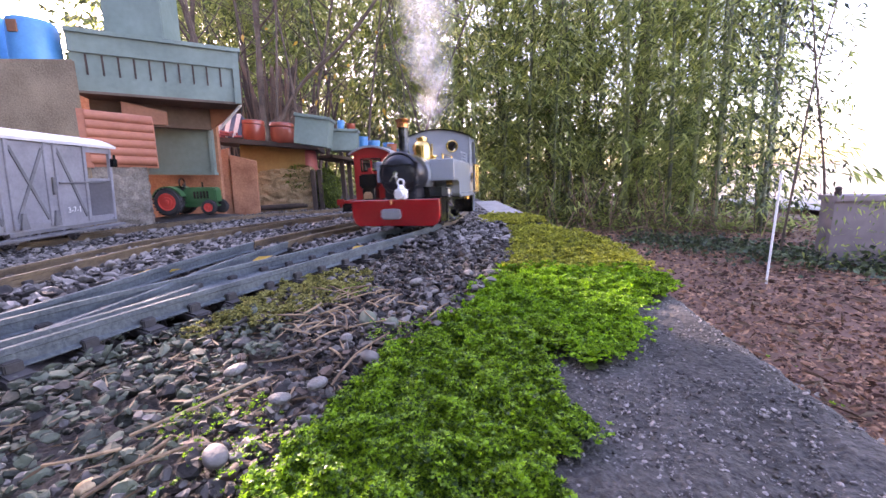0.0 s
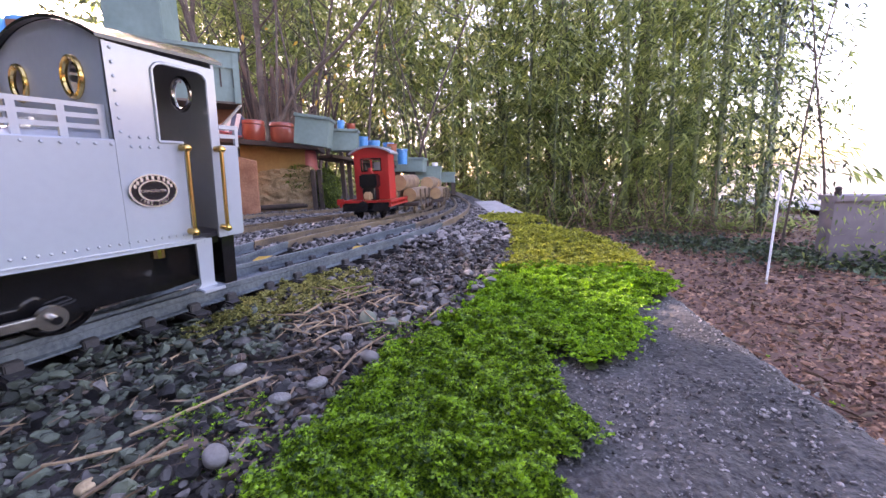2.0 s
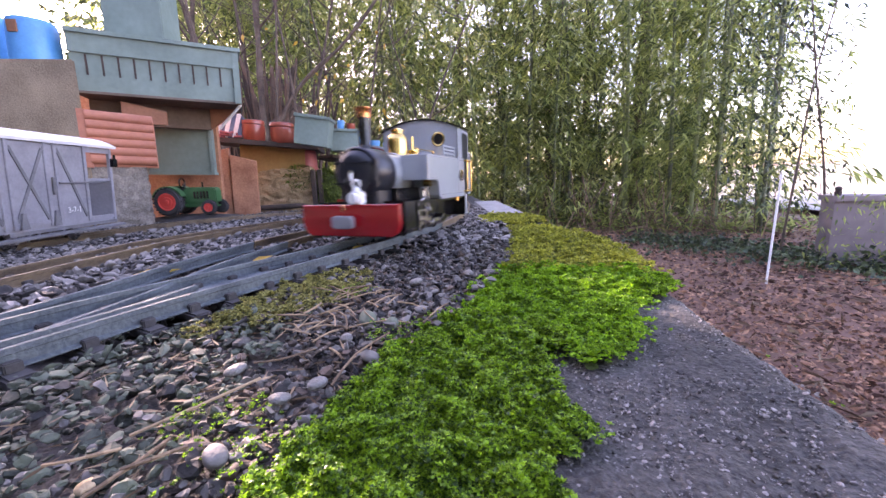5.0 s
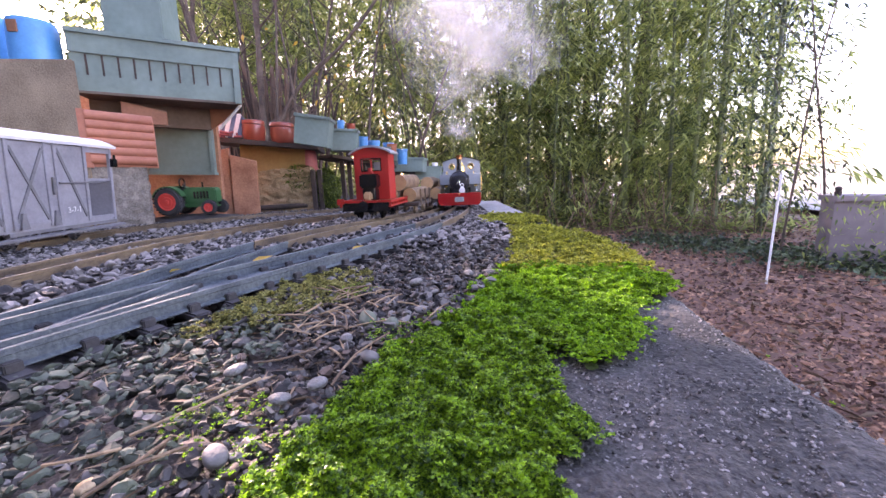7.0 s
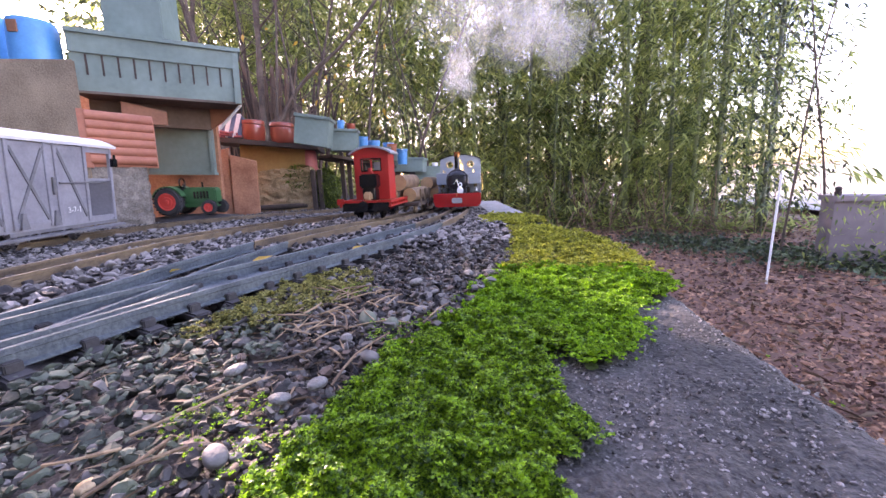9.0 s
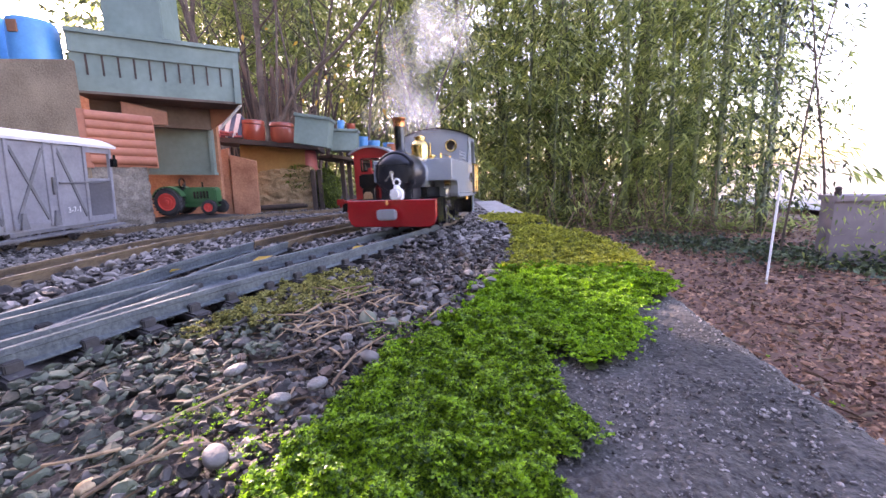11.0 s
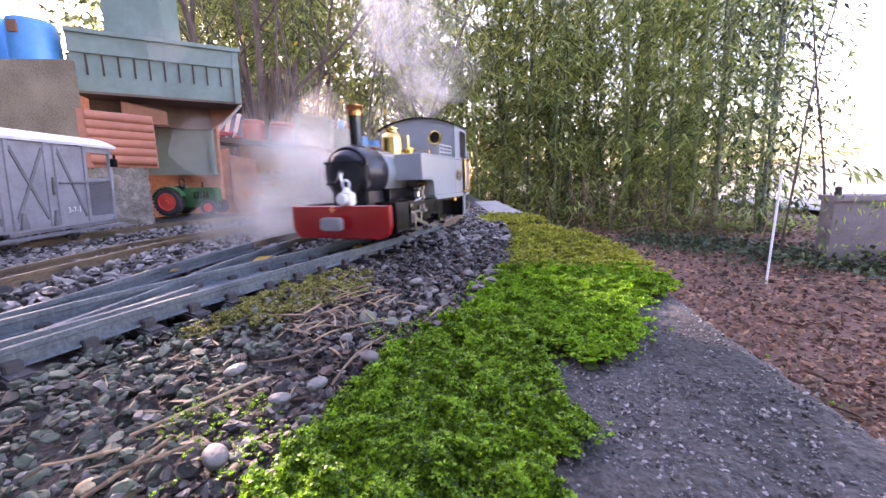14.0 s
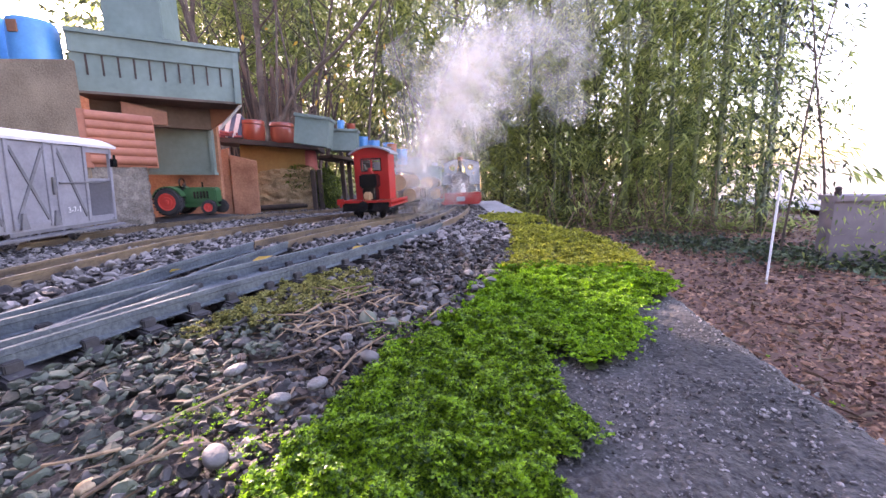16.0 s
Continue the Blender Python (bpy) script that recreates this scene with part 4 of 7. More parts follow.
def log_wagon(x, y, rz):
    w = thing("log_wagon", pose(x, y, bed(y), 0, 0, rz), "flat wagon loaded with cut pale logs", "wagon", "log wagons behind the red locomotive")
    bm = B()
    box(bm, -0.040, 0.040, -0.075, 0.075, 0.020, 0.028, 0.001)
    part("deck", bm, "dark_wood", w)
    for s in (-1, 1):
        for yy in (-0.05, 0.0, 0.05):
            bm = B()
            box(bm, s * 0.038, s * 0.042, yy - 0.002, yy + 0.002, 0.022, 0.058)
            part("stake", bm, "rail_rust", w)
    for lx, lz, r, l0, l1 in ((-0.022, 0.046, 0.0175, -0.085, 0.078), (0.018, 0.045, 0.0165, -0.07, 0.082), (-0.004, 0.074, 0.0185, -0.08, 0.06)):
        bm = B()
        lathe(bm, [(r * 0.96, 0)] + [(r * random.uniform(0.95, 1.04), (l1 - l0) * k / 7) for k in range(1, 7)] + [(r * 0.97, l1 - l0)], Matrix.Translation((lx, l0, lz)) @ pose(0, 0, 0, -90, 0, 0), 18)
        for f in bm.faces:
            f.material_index = 1 if len(f.verts) > 4 else 0
        part("log", bm, ["log", "log_end"], w, smooth=True)
    for yy in (-0.045, 0.045):
        bm = B()
        for s in (-1, 1):
            m = Matrix.Translation((s * 0.0235, yy, 0.012)) @ pose(0, 0, 0, 0, 90 * s, 0)
            lathe(bm, [(0.003, -0.002), (0.0135, -0.002), (0.012, 0.0), (0.012, 0.003), (0.003, 0.0032)], m, 20)
        part("wheel_set", bm, "rail_rust", w)
    return w


log_wagon(-0.078, 0.985, -10)
log_wagon(-0.026, 1.19, -6)
log_wagon(-0.012, 1.38, -3)

# ---- toy tractor ----
bm = B()
bmesh.ops.create_icosphere(bm, subdivisions=4, radius=1.0, matrix=Matrix.Translation((-0.74, 1.16, -0.050)) @ Matrix.Diagonal((0.20, 0.11, 0.037, 1)))
for v in bm.verts:
    v.co += Vector((0, 0, 0.003 * fbm(v.co.x, v.co.y, 40)))
tagged(part("grit_bank", bm, "soil", smooth=True), "low bank of dark grit along the boards", "ground", kind="stuff")
tr = thing("toy_tractor", pose(-0.764, 1.135, -0.010, 0, 0.8, 3) @ Matrix.Scale(1.10, 4), "green toy tractor with red wheel centres, parked on gravel", "tractor")


def T(name, bm, material, label="", parent=None, smooth=False):
    return part(name, bm, material, parent or tr, label, smooth)


# local x runs to the tractor's front
bm = B()
prism(bm, [(0.03, 0.030), (0.03, 0.064), (0.045, 0.069), (0.106, 0.068), (0.111, 0.062), (0.111, 0.030)], -0.015, 0.015)
bmesh.ops.bevel(bm, geom=list(bm.edges), offset=0.002, segments=2, affect="EDGES")
hood = T("bonnet", bm, "tractor_green", "green bonnet")
bm = B()
for k in range(5):
    box(bm, 0.056 + k * 0.008, 0.060 + k * 0.008, -0.0165, -0.0145, 0.040, 0.058)
T("grille_bar", bm, "black", parent=hood)
bm = B()
box(bm, -0.02, 0.104, -0.010, 0.010, 0.018, 0.034, 0.002)
box(bm, 0.096, 0.102, -0.030, 0.030, 0.018, 0.022, 0.001)
T("frame", bm, "tractor_green")
bm = B()
rod(bm, (0.078, -0.010, 0.066), (0.078, -0.010, 0.082), 0.002, seg=8)
T("exhaust", bm, "black")
for s in (-1, 1):
    bm = B()
    arcp = [(0.002 + 0.039 * math.cos(radians(a)), 0.034 + 0.039 * math.sin(radians(a))) for a in range(20, 176, 12)]
    inner = [(0.002 + 0.036 * math.cos(radians(a)), 0.034 + 0.036 * math.sin(radians(a))) for a in range(20, 176, 12)]
    prism(bm, arcp + inner[::-1], s * 0.016, s * 0.038)
    T("mudguard", bm, "tractor_green", "curved green mudguard")
    for cx, r, w in ((0.002, 0.034, 0.022), (0.099, 0.0175, 0.014)):
        m = Matrix.Translation((cx, s * 0.030, r)) @ pose(0, 0, 0, -90 * s, 0, 0)
        bm = B()
        lathe(bm, [(r * 0.62, -w / 2), (r * 0.90, -w / 2), (r, -w / 4), (r, w / 4), (r * 0.90, w / 2), (r * 0.64, w / 2), (r * 0.60, w / 4)], m, 36)
        for k in range(24):
            a = 2 * math.pi * k / 24
            for q in (-1, 1):
                mm = m @ pose(0, 0, 0, 0, 0, math.degrees(a) + 5 * q) @ Matrix.Translation((r * 1.01, 0, q * w * 0.22)) @ pose(0, 0, 0, 25 * q, 0, 0)
                box(bm, -0.0016, 0.0016, -r * 0.04, r * 0.04, -w * 0.22, w * 0.22, m=mm)
        wheel = T("tyre", bm, "rubber", "black treaded tyre")
        bm = B()
        lathe(bm, [(r * 0.62, -w * 0.2), (r * 0.645, w * 0.50), (r * 0.60, w * 0.52), (r * 0.56, w * 0.40), (r * 0.36, w * 0.36), (r * 0.33, w * 0.44), (r * 0.14, w * 0.46), (r * 0.11, w * 0.56), (r * 0.01, w * 0.57)], m, 30)
        T("rim", bm, "tractor_red", "red wheel rim", wheel, True)
bm = B()
rod(bm, (0.034, 0, 0.050), (0.024, 0, 0.078), 0.0015, seg=8)
tube_ring(bm, (0.022, 0, 0.080), 0.012, 0.0016, "x", seg=18)
T("steering_wheel", bm, "black")
bm = B()
box(bm, -0.014, 0.008, -0.011, 0.011, 0.052, 0.058, 0.002)
box(bm, -0.016, -0.012, -0.011, 0.011, 0.056, 0.070, 0.0015)
T("seat", bm, "black")


# ---- buildings along the back ----
def panel(bm, a, b, z0, z1, thick, mi=0, z0b=None, z1b=None):
    """An upright board from plan point a to b; its thickness lies behind (away from the viewer)."""
    a, b = Vector(a), Vector(b)
    d = (b - a).normalized()
    n = Vector((-d.y, d.x)) * thick
    q = []
    for base in (Vector((0, 0)), n):
        for p, lo, hi in ((a, z0, z1), (b, z0 if z0b is None else z0b, z1 if z1b is None else z1b)):
            c = p + base
            q.append((bm.verts.new((c.x, c.y, lo)), bm.verts.new((c.x, c.y, hi))))
    (a0, a1), (b0, b1), (c0, c1), (d0, d1) = q
    for f in ((a0, b0, b1, a1), (d0, c0, c1, d1), (a1, b1, d1, c1), (b0, a0, c0, d0), (b0, d0, d1, b1), (c0, a0, a1, c1)):
        bm.faces.new(f).material_index = mi
    bmesh.ops.recalc_face_normals(bm, faces=bm.faces)
    return bm


# rendered block at the left with blue tubs on top
bm = B()
vs = [bm.verts.new((x, y, z)) for z in (-0.06, 0.362) for x, y in ((-1.75, 0.965), (-0.845, 0.965), (-0.965, 1.10), (-1.75, 1.10))]
for f in ((3, 2, 1, 0), (4, 5, 6, 7), (0, 1, 5, 4), (1, 2, 6, 5), (2, 3, 7, 6), (3, 0, 4, 7)):
    bm.faces.new([vs[i] for i in f])
bmesh.ops.bevel(bm, geom=list(bm.edges), offset=0.004, segments=2, affect="EDGES")
tagged(part("rendered_block", bm, "render"), "large sandy rendered block beside the back siding", "building")


def tub(x, y, z, r, h, material, label, group, square=False):
    t = thing("tub", pose(x, y, z, 0, 0, random.uniform(0, 360)), label, "tub", group)
    bm = B()
    lathe(bm, [(r * 0.86, 0), (r * 0.90, h * 0.05), (r, h * 0.93), (r * 1.06, h * 0.935), (r * 1.06, h), (r * 0.98, h), (r * 0.93, h * 0.9), (r * 0.80, h * 0.06)], None, 36)
    part("body", bm, material, t, smooth=True)
    bm = B()
    for z0 in (0.80, 0.86):
        lathe(bm, [(r * 0.99, h * z0), (r * 1.03, h * (z0 + 0.01)), (r * 1.03, h * (z0 + 0.03)), (r * 0.99, h * (z0 + 0.04))], None, 36)
    part("rib", bm, material, t, smooth=True)
    return t


def lidded_pot(x, y, z, r, h, material, label, group):
    t = thing("lidded_pot", pose(x, y, z, 0, 0, random.uniform(0, 360)), label, "pot", group)
    bm = B()
    lathe(bm, [(0.001, 0), (r * 0.88, 0), (r * 0.94, h * 0.06), (r, h * 0.35), (r, h * 0.62), (r * 0.95, h * 0.74), (r * 0.90, h * 0.76), (0.001, h * 0.76)], None, 40)
    part("body", bm, material, t, smooth=True)
    bm = B()
    lathe(bm, [(r * 0.90, h * 0.762), (r * 0.99, h * 0.775), (r * 0.99, h * 0.86), (r * 0.93, h * 0.95), (r * 0.70, h * 0.99), (0.001, h)], None, 40)
    part("lid", bm, material, t, smooth=True)
    return t


def upturned(x, y, z, r, h, label, stick):
    t = thing("bucket", pose(x, y, z, 0, 0, 0), label, "bucket", "blue buckets on the rendered block")
    bm = B()
    lathe(bm, [(r, 0), (r * 0.985, h * 0.06), (r * 0.93, h * 0.90), (r * 0.88, h * 0.975), (r * 0.78, h), (0.002, h)], None, 36)
    part("body", bm, "blue", t, smooth=True)
    if stick:
        bm = B()
        m = Matrix.Translation((0, -r * 0.952, h * 0.74))
        box(bm, -0.011, 0.011, -0.002, 0.001, -0.013, 0.013, m=m)
        part("sticker", bm, "orange_wood", t, "small orange sticker")
    return t


upturned(-0.985, 1.025, 0.362, 0.050, 0.100, "upturned blue bucket with an orange sticker", True)
upturned(-1.100, 1.03, 0.362, 0.050, 0.110, "upturned blue bucket on the rendered block", False)

# log-sided cabin panel on a stone block
cabin = thing("log_cabin", Matrix(), "terracotta-red log-sided cabin on a stone block", "building")
for i in range(6):
    bm = B()
    z = 0.128 + i * 0.0205
    a, b = Vector((-0.848, 0.974, z + 0.0105)), Vector((-0.742, 1.047, z + 0.0085 - 0.0008 * i))
    rod(bm, a, b, 0.0125, seg=18)
    part("log", bm, "cladding", cabin)
bm = B()
panel(bm, (-0.850, 0.972), (-0.741, 1.048), 0.120, 0.250, 0.16, z1b=0.238)
part("wall", bm, "cladding", cabin)
bm = B()
panel(bm, (-0.856, 0.960), (-0.842, 0.970), 0.118, 0.254, 0.02)
part("corner_board", bm, "cladding", cabin)
bm = B()
panel(bm, (-0.838, 1.075), (-0.752, 1.12), 0.236, 0.290, 0.012, z0b=0.236, z1b=0.270)
tagged(part("board", bm, "orange_wood"), "short brown board wedged under the shed", "board", "orange boards")
bm = B()
rng = random.Random(4)
bmesh.ops.create_cube(bm, size=1.0, matrix=Matrix.Translation((-0.842, 1.015, 0.040)) @ pose(0, 0, 0, 0, 0, 32) @ Matrix.Diagonal((0.150, 0.06, 0.158, 1)))
bmesh.ops.subdivide_edges(bm, edges=list(bm.edges), cuts=24, use_grid_fill=True)
for v in bm.verts:
    v.co += Vector((fbm(v.co.x, v.co.z, 20), fbm(v.co.y, v.co.z, 22), fbm(v.co.x + 3, v.co.y, 18))) * 0.0035 + Vector((fbm(v.co.z, v.co.y, 90), fbm(v.co.x, v.co.z, 90), 0)) * 0.005
tagged(part("stone_block", bm, "wall_stone", smooth=True), "rough grey stone block under the log cabin", "stone")

# green overhanging shed with board and batten front
shed = thing("green_shed", Matrix(), "pale green timber shed overhanging on brackets, boarded front", "building")
A0, A1 = Vector((-0.905, 1.02)), Vector((-0.578, 1.18))
dirn = (A1 - A0).normalized()
nrm = Vector((-dirn.y, dirn.x))
bm = B()
panel(bm, A0, A1, 0.306, 0.440, 0.012, z1b=0.432)
part("front_wall", bm, "green_wood", shed)
bm = B()
panel(bm, A0 - nrm * 0.006, A1 - nrm * 0.006, 0.394, 0.447, 0.006, z1b=0.438)
part("fascia", bm, "green_wood", shed)
for k in range(11):
    p = A0 + dirn * (0.03 + k * 0.032)
    bm = B()
    panel(bm, p - nrm * 0.003, p + dirn * 0.004 - nrm * 0.003, 0.344, 0.392, 0.003)
    part("batten", bm, "dark_wood", shed)
bm = B()
panel(bm, A1 - dirn * 0.012 - nrm * 0.009, A1 + dirn * 0.004 - nrm * 0.009, 0.302, 0.442, 0.20, z1b=0.440)
part("side_wall", bm, "green_wood", shed)
bm = B()
panel(bm, A0 + nrm * 0.15, A1 + nrm * 0.15, 0.306, 0.45, 0.02)
part("back_wall", bm, "green_wood", shed)
bm = B()
q = [A0, A1, A1 + nrm * 0.19, A0 + nrm * 0.19]
vs = [bm.verts.new((p.x, p.y, z)) for z in (0.300, 0.306) for p in q]
for f in ((3, 2, 1, 0), (4, 5, 6, 7), (0, 1, 5, 4), (1, 2, 6, 5), (2, 3, 7, 6), (3, 0, 4, 7)):
    bm.faces.new([vs[i] for i in f])
# soffit and lower wall carry the overhang's shade in their colour
part("soffit", bm, "shade_board", shed, "boarded underside, brown darkened for shade")
bm = B()
vs = [bm.verts.new((p.x, p.y, z)) for z in (0.450, 0.460) for p in [A0 - nrm * 0.012, A1 - nrm * 0.012 + dirn * 0.01, A1 + nrm * 0.2, A0 + nrm * 0.2]]
for f in ((3, 2, 1, 0), (4, 5, 6, 7), (0, 1, 5, 4), (1, 2, 6, 5), (2, 3, 7, 6), (3, 0, 4, 7)):
    bm.faces.new([vs[i] for i in f])
for v in bm.verts:
    v.co.z -= 0.012
part("roof", bm, "green_wood", shed)
bm = B()
B1 = A1 + nrm * 0.13 - dirn * 0.085
panel(bm, A0 + nrm * 0.10, B1, 0.238, 0.305, 0.02)
part("lower_wall", bm, "shade_board", shed, "timber wall under the overhang, shade in its brown")
bm = B()
panel(bm, B1 - nrm * 0.004, A1 + nrm * 0.10 - dirn * 0.01, 0.240, 0.302, 0.012, z0b=0.300)
part("gable_board", bm, "orange_wood", shed, "sloping brown board under the overhang")
bm = B()
for p in (A1 - dirn * 0.004,):
    rod(bm, (p.x, p.y + 0.01, 0.300), (p.x - 0.075, p.y + 0.03, 0.238), 0.004, seg=8)
part("bracket", bm, "white", shed, "pale diagonal bracket")
bm = B()
panel(bm, (-1.25, 1.28), (-0.745, 1.345), -0.09, 0.40, 0.02)
part("rear_board", bm, "rough_board", shed, "brown boarding behind the shed")
# tall pale blue cabin on the shed's roof
tall = thing("tall_box", Matrix(), "tall pale blue-green painted box on the shed roof", "box")
bm = B()
panel(bm, (-0.874, 1.10), (-0.742, 1.13), 0.447, 0.66, 0.12)
bmesh.ops.bevel(bm, geom=list(bm.edges), offset=0.002, segments=2, affect="EDGES")
part("body", bm, "green_wood", tall)
bm = B()
panel(bm, (-0.875, 1.094), (-0.740, 1.124), 0.449, 0.458, 0.006)
part("base_trim", bm, "green_wood", tall)
# green panel wall below
bm = B()
panel(bm, (-0.955, 1.24), (-0.722, 1.27), 0.108, 0.245, 0.02)
panel(bm, (-0.727, 1.262), (-0.718, 1.264), 0.104, 0.246, 0.02)
panel(bm, (-0.955, 1.232), (-0.718, 1.262), 0.102, 0.110, 0.03)
tagged(part("green_board", bm, "green_wood"), "flat green painted board wall beneath the shed", "board")
# terracotta boards
for a, b, z0, z1, z1b, nm in (((-1.05, 1.36), (-0.750, 1.42), -0.09, 0.125, 0.195, "rough_board"), ((-0.746, 1.412), (-0.664, 1.435), -0.09, 0.172, 0.152, "rough_board")):
    bm = B()
    panel(bm, a, b, z0, z1, 0.02, z1b=z1b)
    bmesh.ops.bevel(bm, geom=list(bm.edges), offset=0.002, segments=1, affect="EDGES")
    tagged(part("board", bm, nm), "upright orange-brown board at the back of the tracks", "board", "orange boards")
# shelf with pots, sandstone below
bm = B()
panel(bm, (-0.86, 1.42), (-0.46, 1.50), 0.222, 0.238, 0.30, z0b=0.196, z1b=0.212)
tagged(part("shelf", bm, "dark_wood"), "dark timber shelf along the back of the layout", "shelf")
lidded_pot(-0.688, 1.49, 0.226, 0.039, 0.074, "pot_red", "glazed red-brown flower pot on the shelf", "red pots on the shelf")
lidded_pot(-0.592, 1.51, 0.218, 0.043, 0.076, "pot_red", "glazed red-brown flower pot on the shelf", "red pots on the shelf")
bm = B()
panel(bm, (-0.76, 1.52), (-0.53, 1.56), 0.110, 0.215, 0.02)
tagged(part("board", bm, "ochre"), "ochre board above the sandstone blocks", "board")
bm = B()
bmesh.ops.create_cube(bm, size=1.0, matrix=Matrix.Translation((-0.628, 1.60, 0.035)) @ Matrix.Diagonal((0.27, 0.14, 0.165, 1)))
bmesh.ops.subdivide_edges(bm, edges=list(bm.edges), cuts=26, use_grid_fill=True)
for v in bm.verts:
    v.co += Vector((fbm(v.co.x, v.co.z, 14), fbm(v.co.y, v.co.z, 16), fbm(v.co.x + 3, v.co.y, 15))) * 0.010 + Vector((0, fbm(v.co.x, v.co.z, 75), 0)) * 0.009
tagged(part("sandstone_block", bm, "sand_stone", smooth=True), "rough ochre sandstone block streaked with moss", "stone")
bm = B()
rod(bm, (-0.70, 1.50, -0.025), (-0.45, 1.56, -0.022), 0.010, seg=10)
tagged(part("timber_pole", bm, "dark_wood"), "dark round timber lying at the foot of the stones", "timber")
bm = B()
bmesh.ops.create_icosphere(bm, subdivisions=4, radius=0.5, matrix=Matrix.Translation((-0.452, 1.58, 0.024)) @ Matrix.Diagonal((0.085, 0.09, 0.155, 1)))
for v in bm.verts:
    v.co += Vector((fbm(v.co.x, v.co.z, 20), fbm(v.co.y, v.co.z, 20), fbm(v.co.x + 3, v.co.y, 20))) * 0.006
tagged(part("mossy_rock", bm, "moss_base", smooth=True), "upright rock covered in dark green moss", "rock")
pk = thing("drum", pose(-0.536, 1.60, 0.108), "faded red plastic drum upside down", "drum")
bm = B()
lathe(bm, [(0.044, 0), (0.044, 0.012), (0.040, 0.016), (0.037, 0.078), (0.032, 0.092), (0.004, 0.095)], None, 30)
part("body", bm, "pink", pk, smooth=True)
for x, y, lean in ((-0.485, 1.52, 0.01), (-0.462, 1.53, 0.02), (-0.41, 1.68, 0.0), (-0.385, 1.70, 0.004)):
    bm = B()
    box(bm, x - 0.008, x + 0.008, y - 0.008, y + 0.008, -0.05, 0.11 if y < 1.6 else 0.20, 0.001)
    tagged(part("timber_post", bm, "dark_wood"), "dark weathered timber post carrying the shelf", "post", "shelf posts")


def crate(x, y, z, rz, w, d, h, roll=0.0):
    c = thing("crate", pose(x, y, z, 0, roll, rz), "grey-green painted wooden crate on the shelf", "crate", "green crates along the shelf")
    bm = B()
    t = 0.006
    box(bm, -w / 2, w / 2, -d / 2, -d / 2 + t, 0, h, 0.001)
    part("front", bm, "green_wood", c)
    bm = B()
    box(bm, -w / 2, w / 2, d / 2 - t, d / 2, 0, h, 0.001)
    part("back", bm, "green_wood", c)
    for s in (-1, 1):
        bm = B()
        box(bm, s * w / 2, s * (w / 2 - t), -d / 2 + t, d / 2 - t, 0, h, 0.001)
        part("side", bm, "green_wood", c)
    bm = B()
    box(bm, -w / 2 + t, w / 2 - t, -d / 2 + t, d / 2 - t, 0.0, t)
    part("bottom", bm, "green_wood", c)
    bm = B()
    for s in (-1, 1):
        box(bm, -w / 2 - 0.003, w / 2 + 0.003, s * (d / 2 + 0.003) - 0.003, s * (d / 2 + 0.003) + 0.003, h - 0.009, h + 0.001, 0.001)
        box(bm, s * (w / 2 + 0.003) - 0.003, s * (w / 2 + 0.003) + 0.003, -d / 2, d / 2, h - 0.009, h + 0.001, 0.001)
    part("rim", bm, "green_wood", c)
    return c


crate(-0.450, 1.42, 0.203, 4, 0.110, 0.10, 0.098, 7)
crate(-0.372, 1.56, 0.194, 6, 0.098, 0.10, 0.078)
crate(-0.255, 1.72, 0.168, -10, 0.11, 0.12, 0.05)
crate(-0.14, 1.86, 0.120, -8, 0.13, 0.12, 0.062)
crate(-0.06, 1.95, 0.085, -4, 0.12, 0.12, 0.062)
crate(0.01, 2.05, 0.070, -4, 0.12, 0.12, 0.05)
bm = B()
panel(bm, (-0.42, 1.58), (0.09, 2.10), 0.158, 0.170, 0.14, z0b=0.056, z1b=0.066)
tagged(part("plank_shelf", bm, "dark_wood"), "long dark plank shelf sloping into the distance", "shelf")
for x, y in ((-0.33, 1.72), (-0.20, 1.88), (-0.05, 2.05), (0.07, 2.18)):
    bm = B()
    box(bm, x - 0.012, x + 0.012, y - 0.012, y + 0.012, -0.08, 0.13 - 0.16 * (x + 0.33), 0.001)
    tagged(part("shelf_post", bm, "dark_wood"), "dark post under the plank shelf", "post", "shelf posts")
blue_group = "blue tubs along the shelf"
tub(-0.322, 1.66, 0.212, 0.020, 0.046, "blue", "bright blue plastic tub", blue_group)
tub(-0.285, 1.70, 0.200, 0.026, 0.046, "blue", "bright blue plastic tub", blue_group)
tub(-0.228, 1.74, 0.198, 0.024, 0.042, "blue", "bright blue plastic tub", blue_group)
tub(-0.165, 1.70, 0.150, 0.022, 0.062, "blue", "bright blue plastic tub", blue_group)
tub(-0.205, 1.67, 0.195, 0.020, 0.036, "terracotta", "small terracotta pot among blue tubs", blue_group)
tub(-0.386, 1.56, 0.272, 0.014, 0.036, "blue", "bright blue plastic tub", blue_group)
tub(-0.350, 1.57, 0.272, 0.017, 0.026, "pot_red", "small glossy red pot on a crate", "red pots on the shelf")
tub(-0.03, 1.93, 0.120, 0.014, 0.045, "white", "small white bottle-like pot", "white pots")
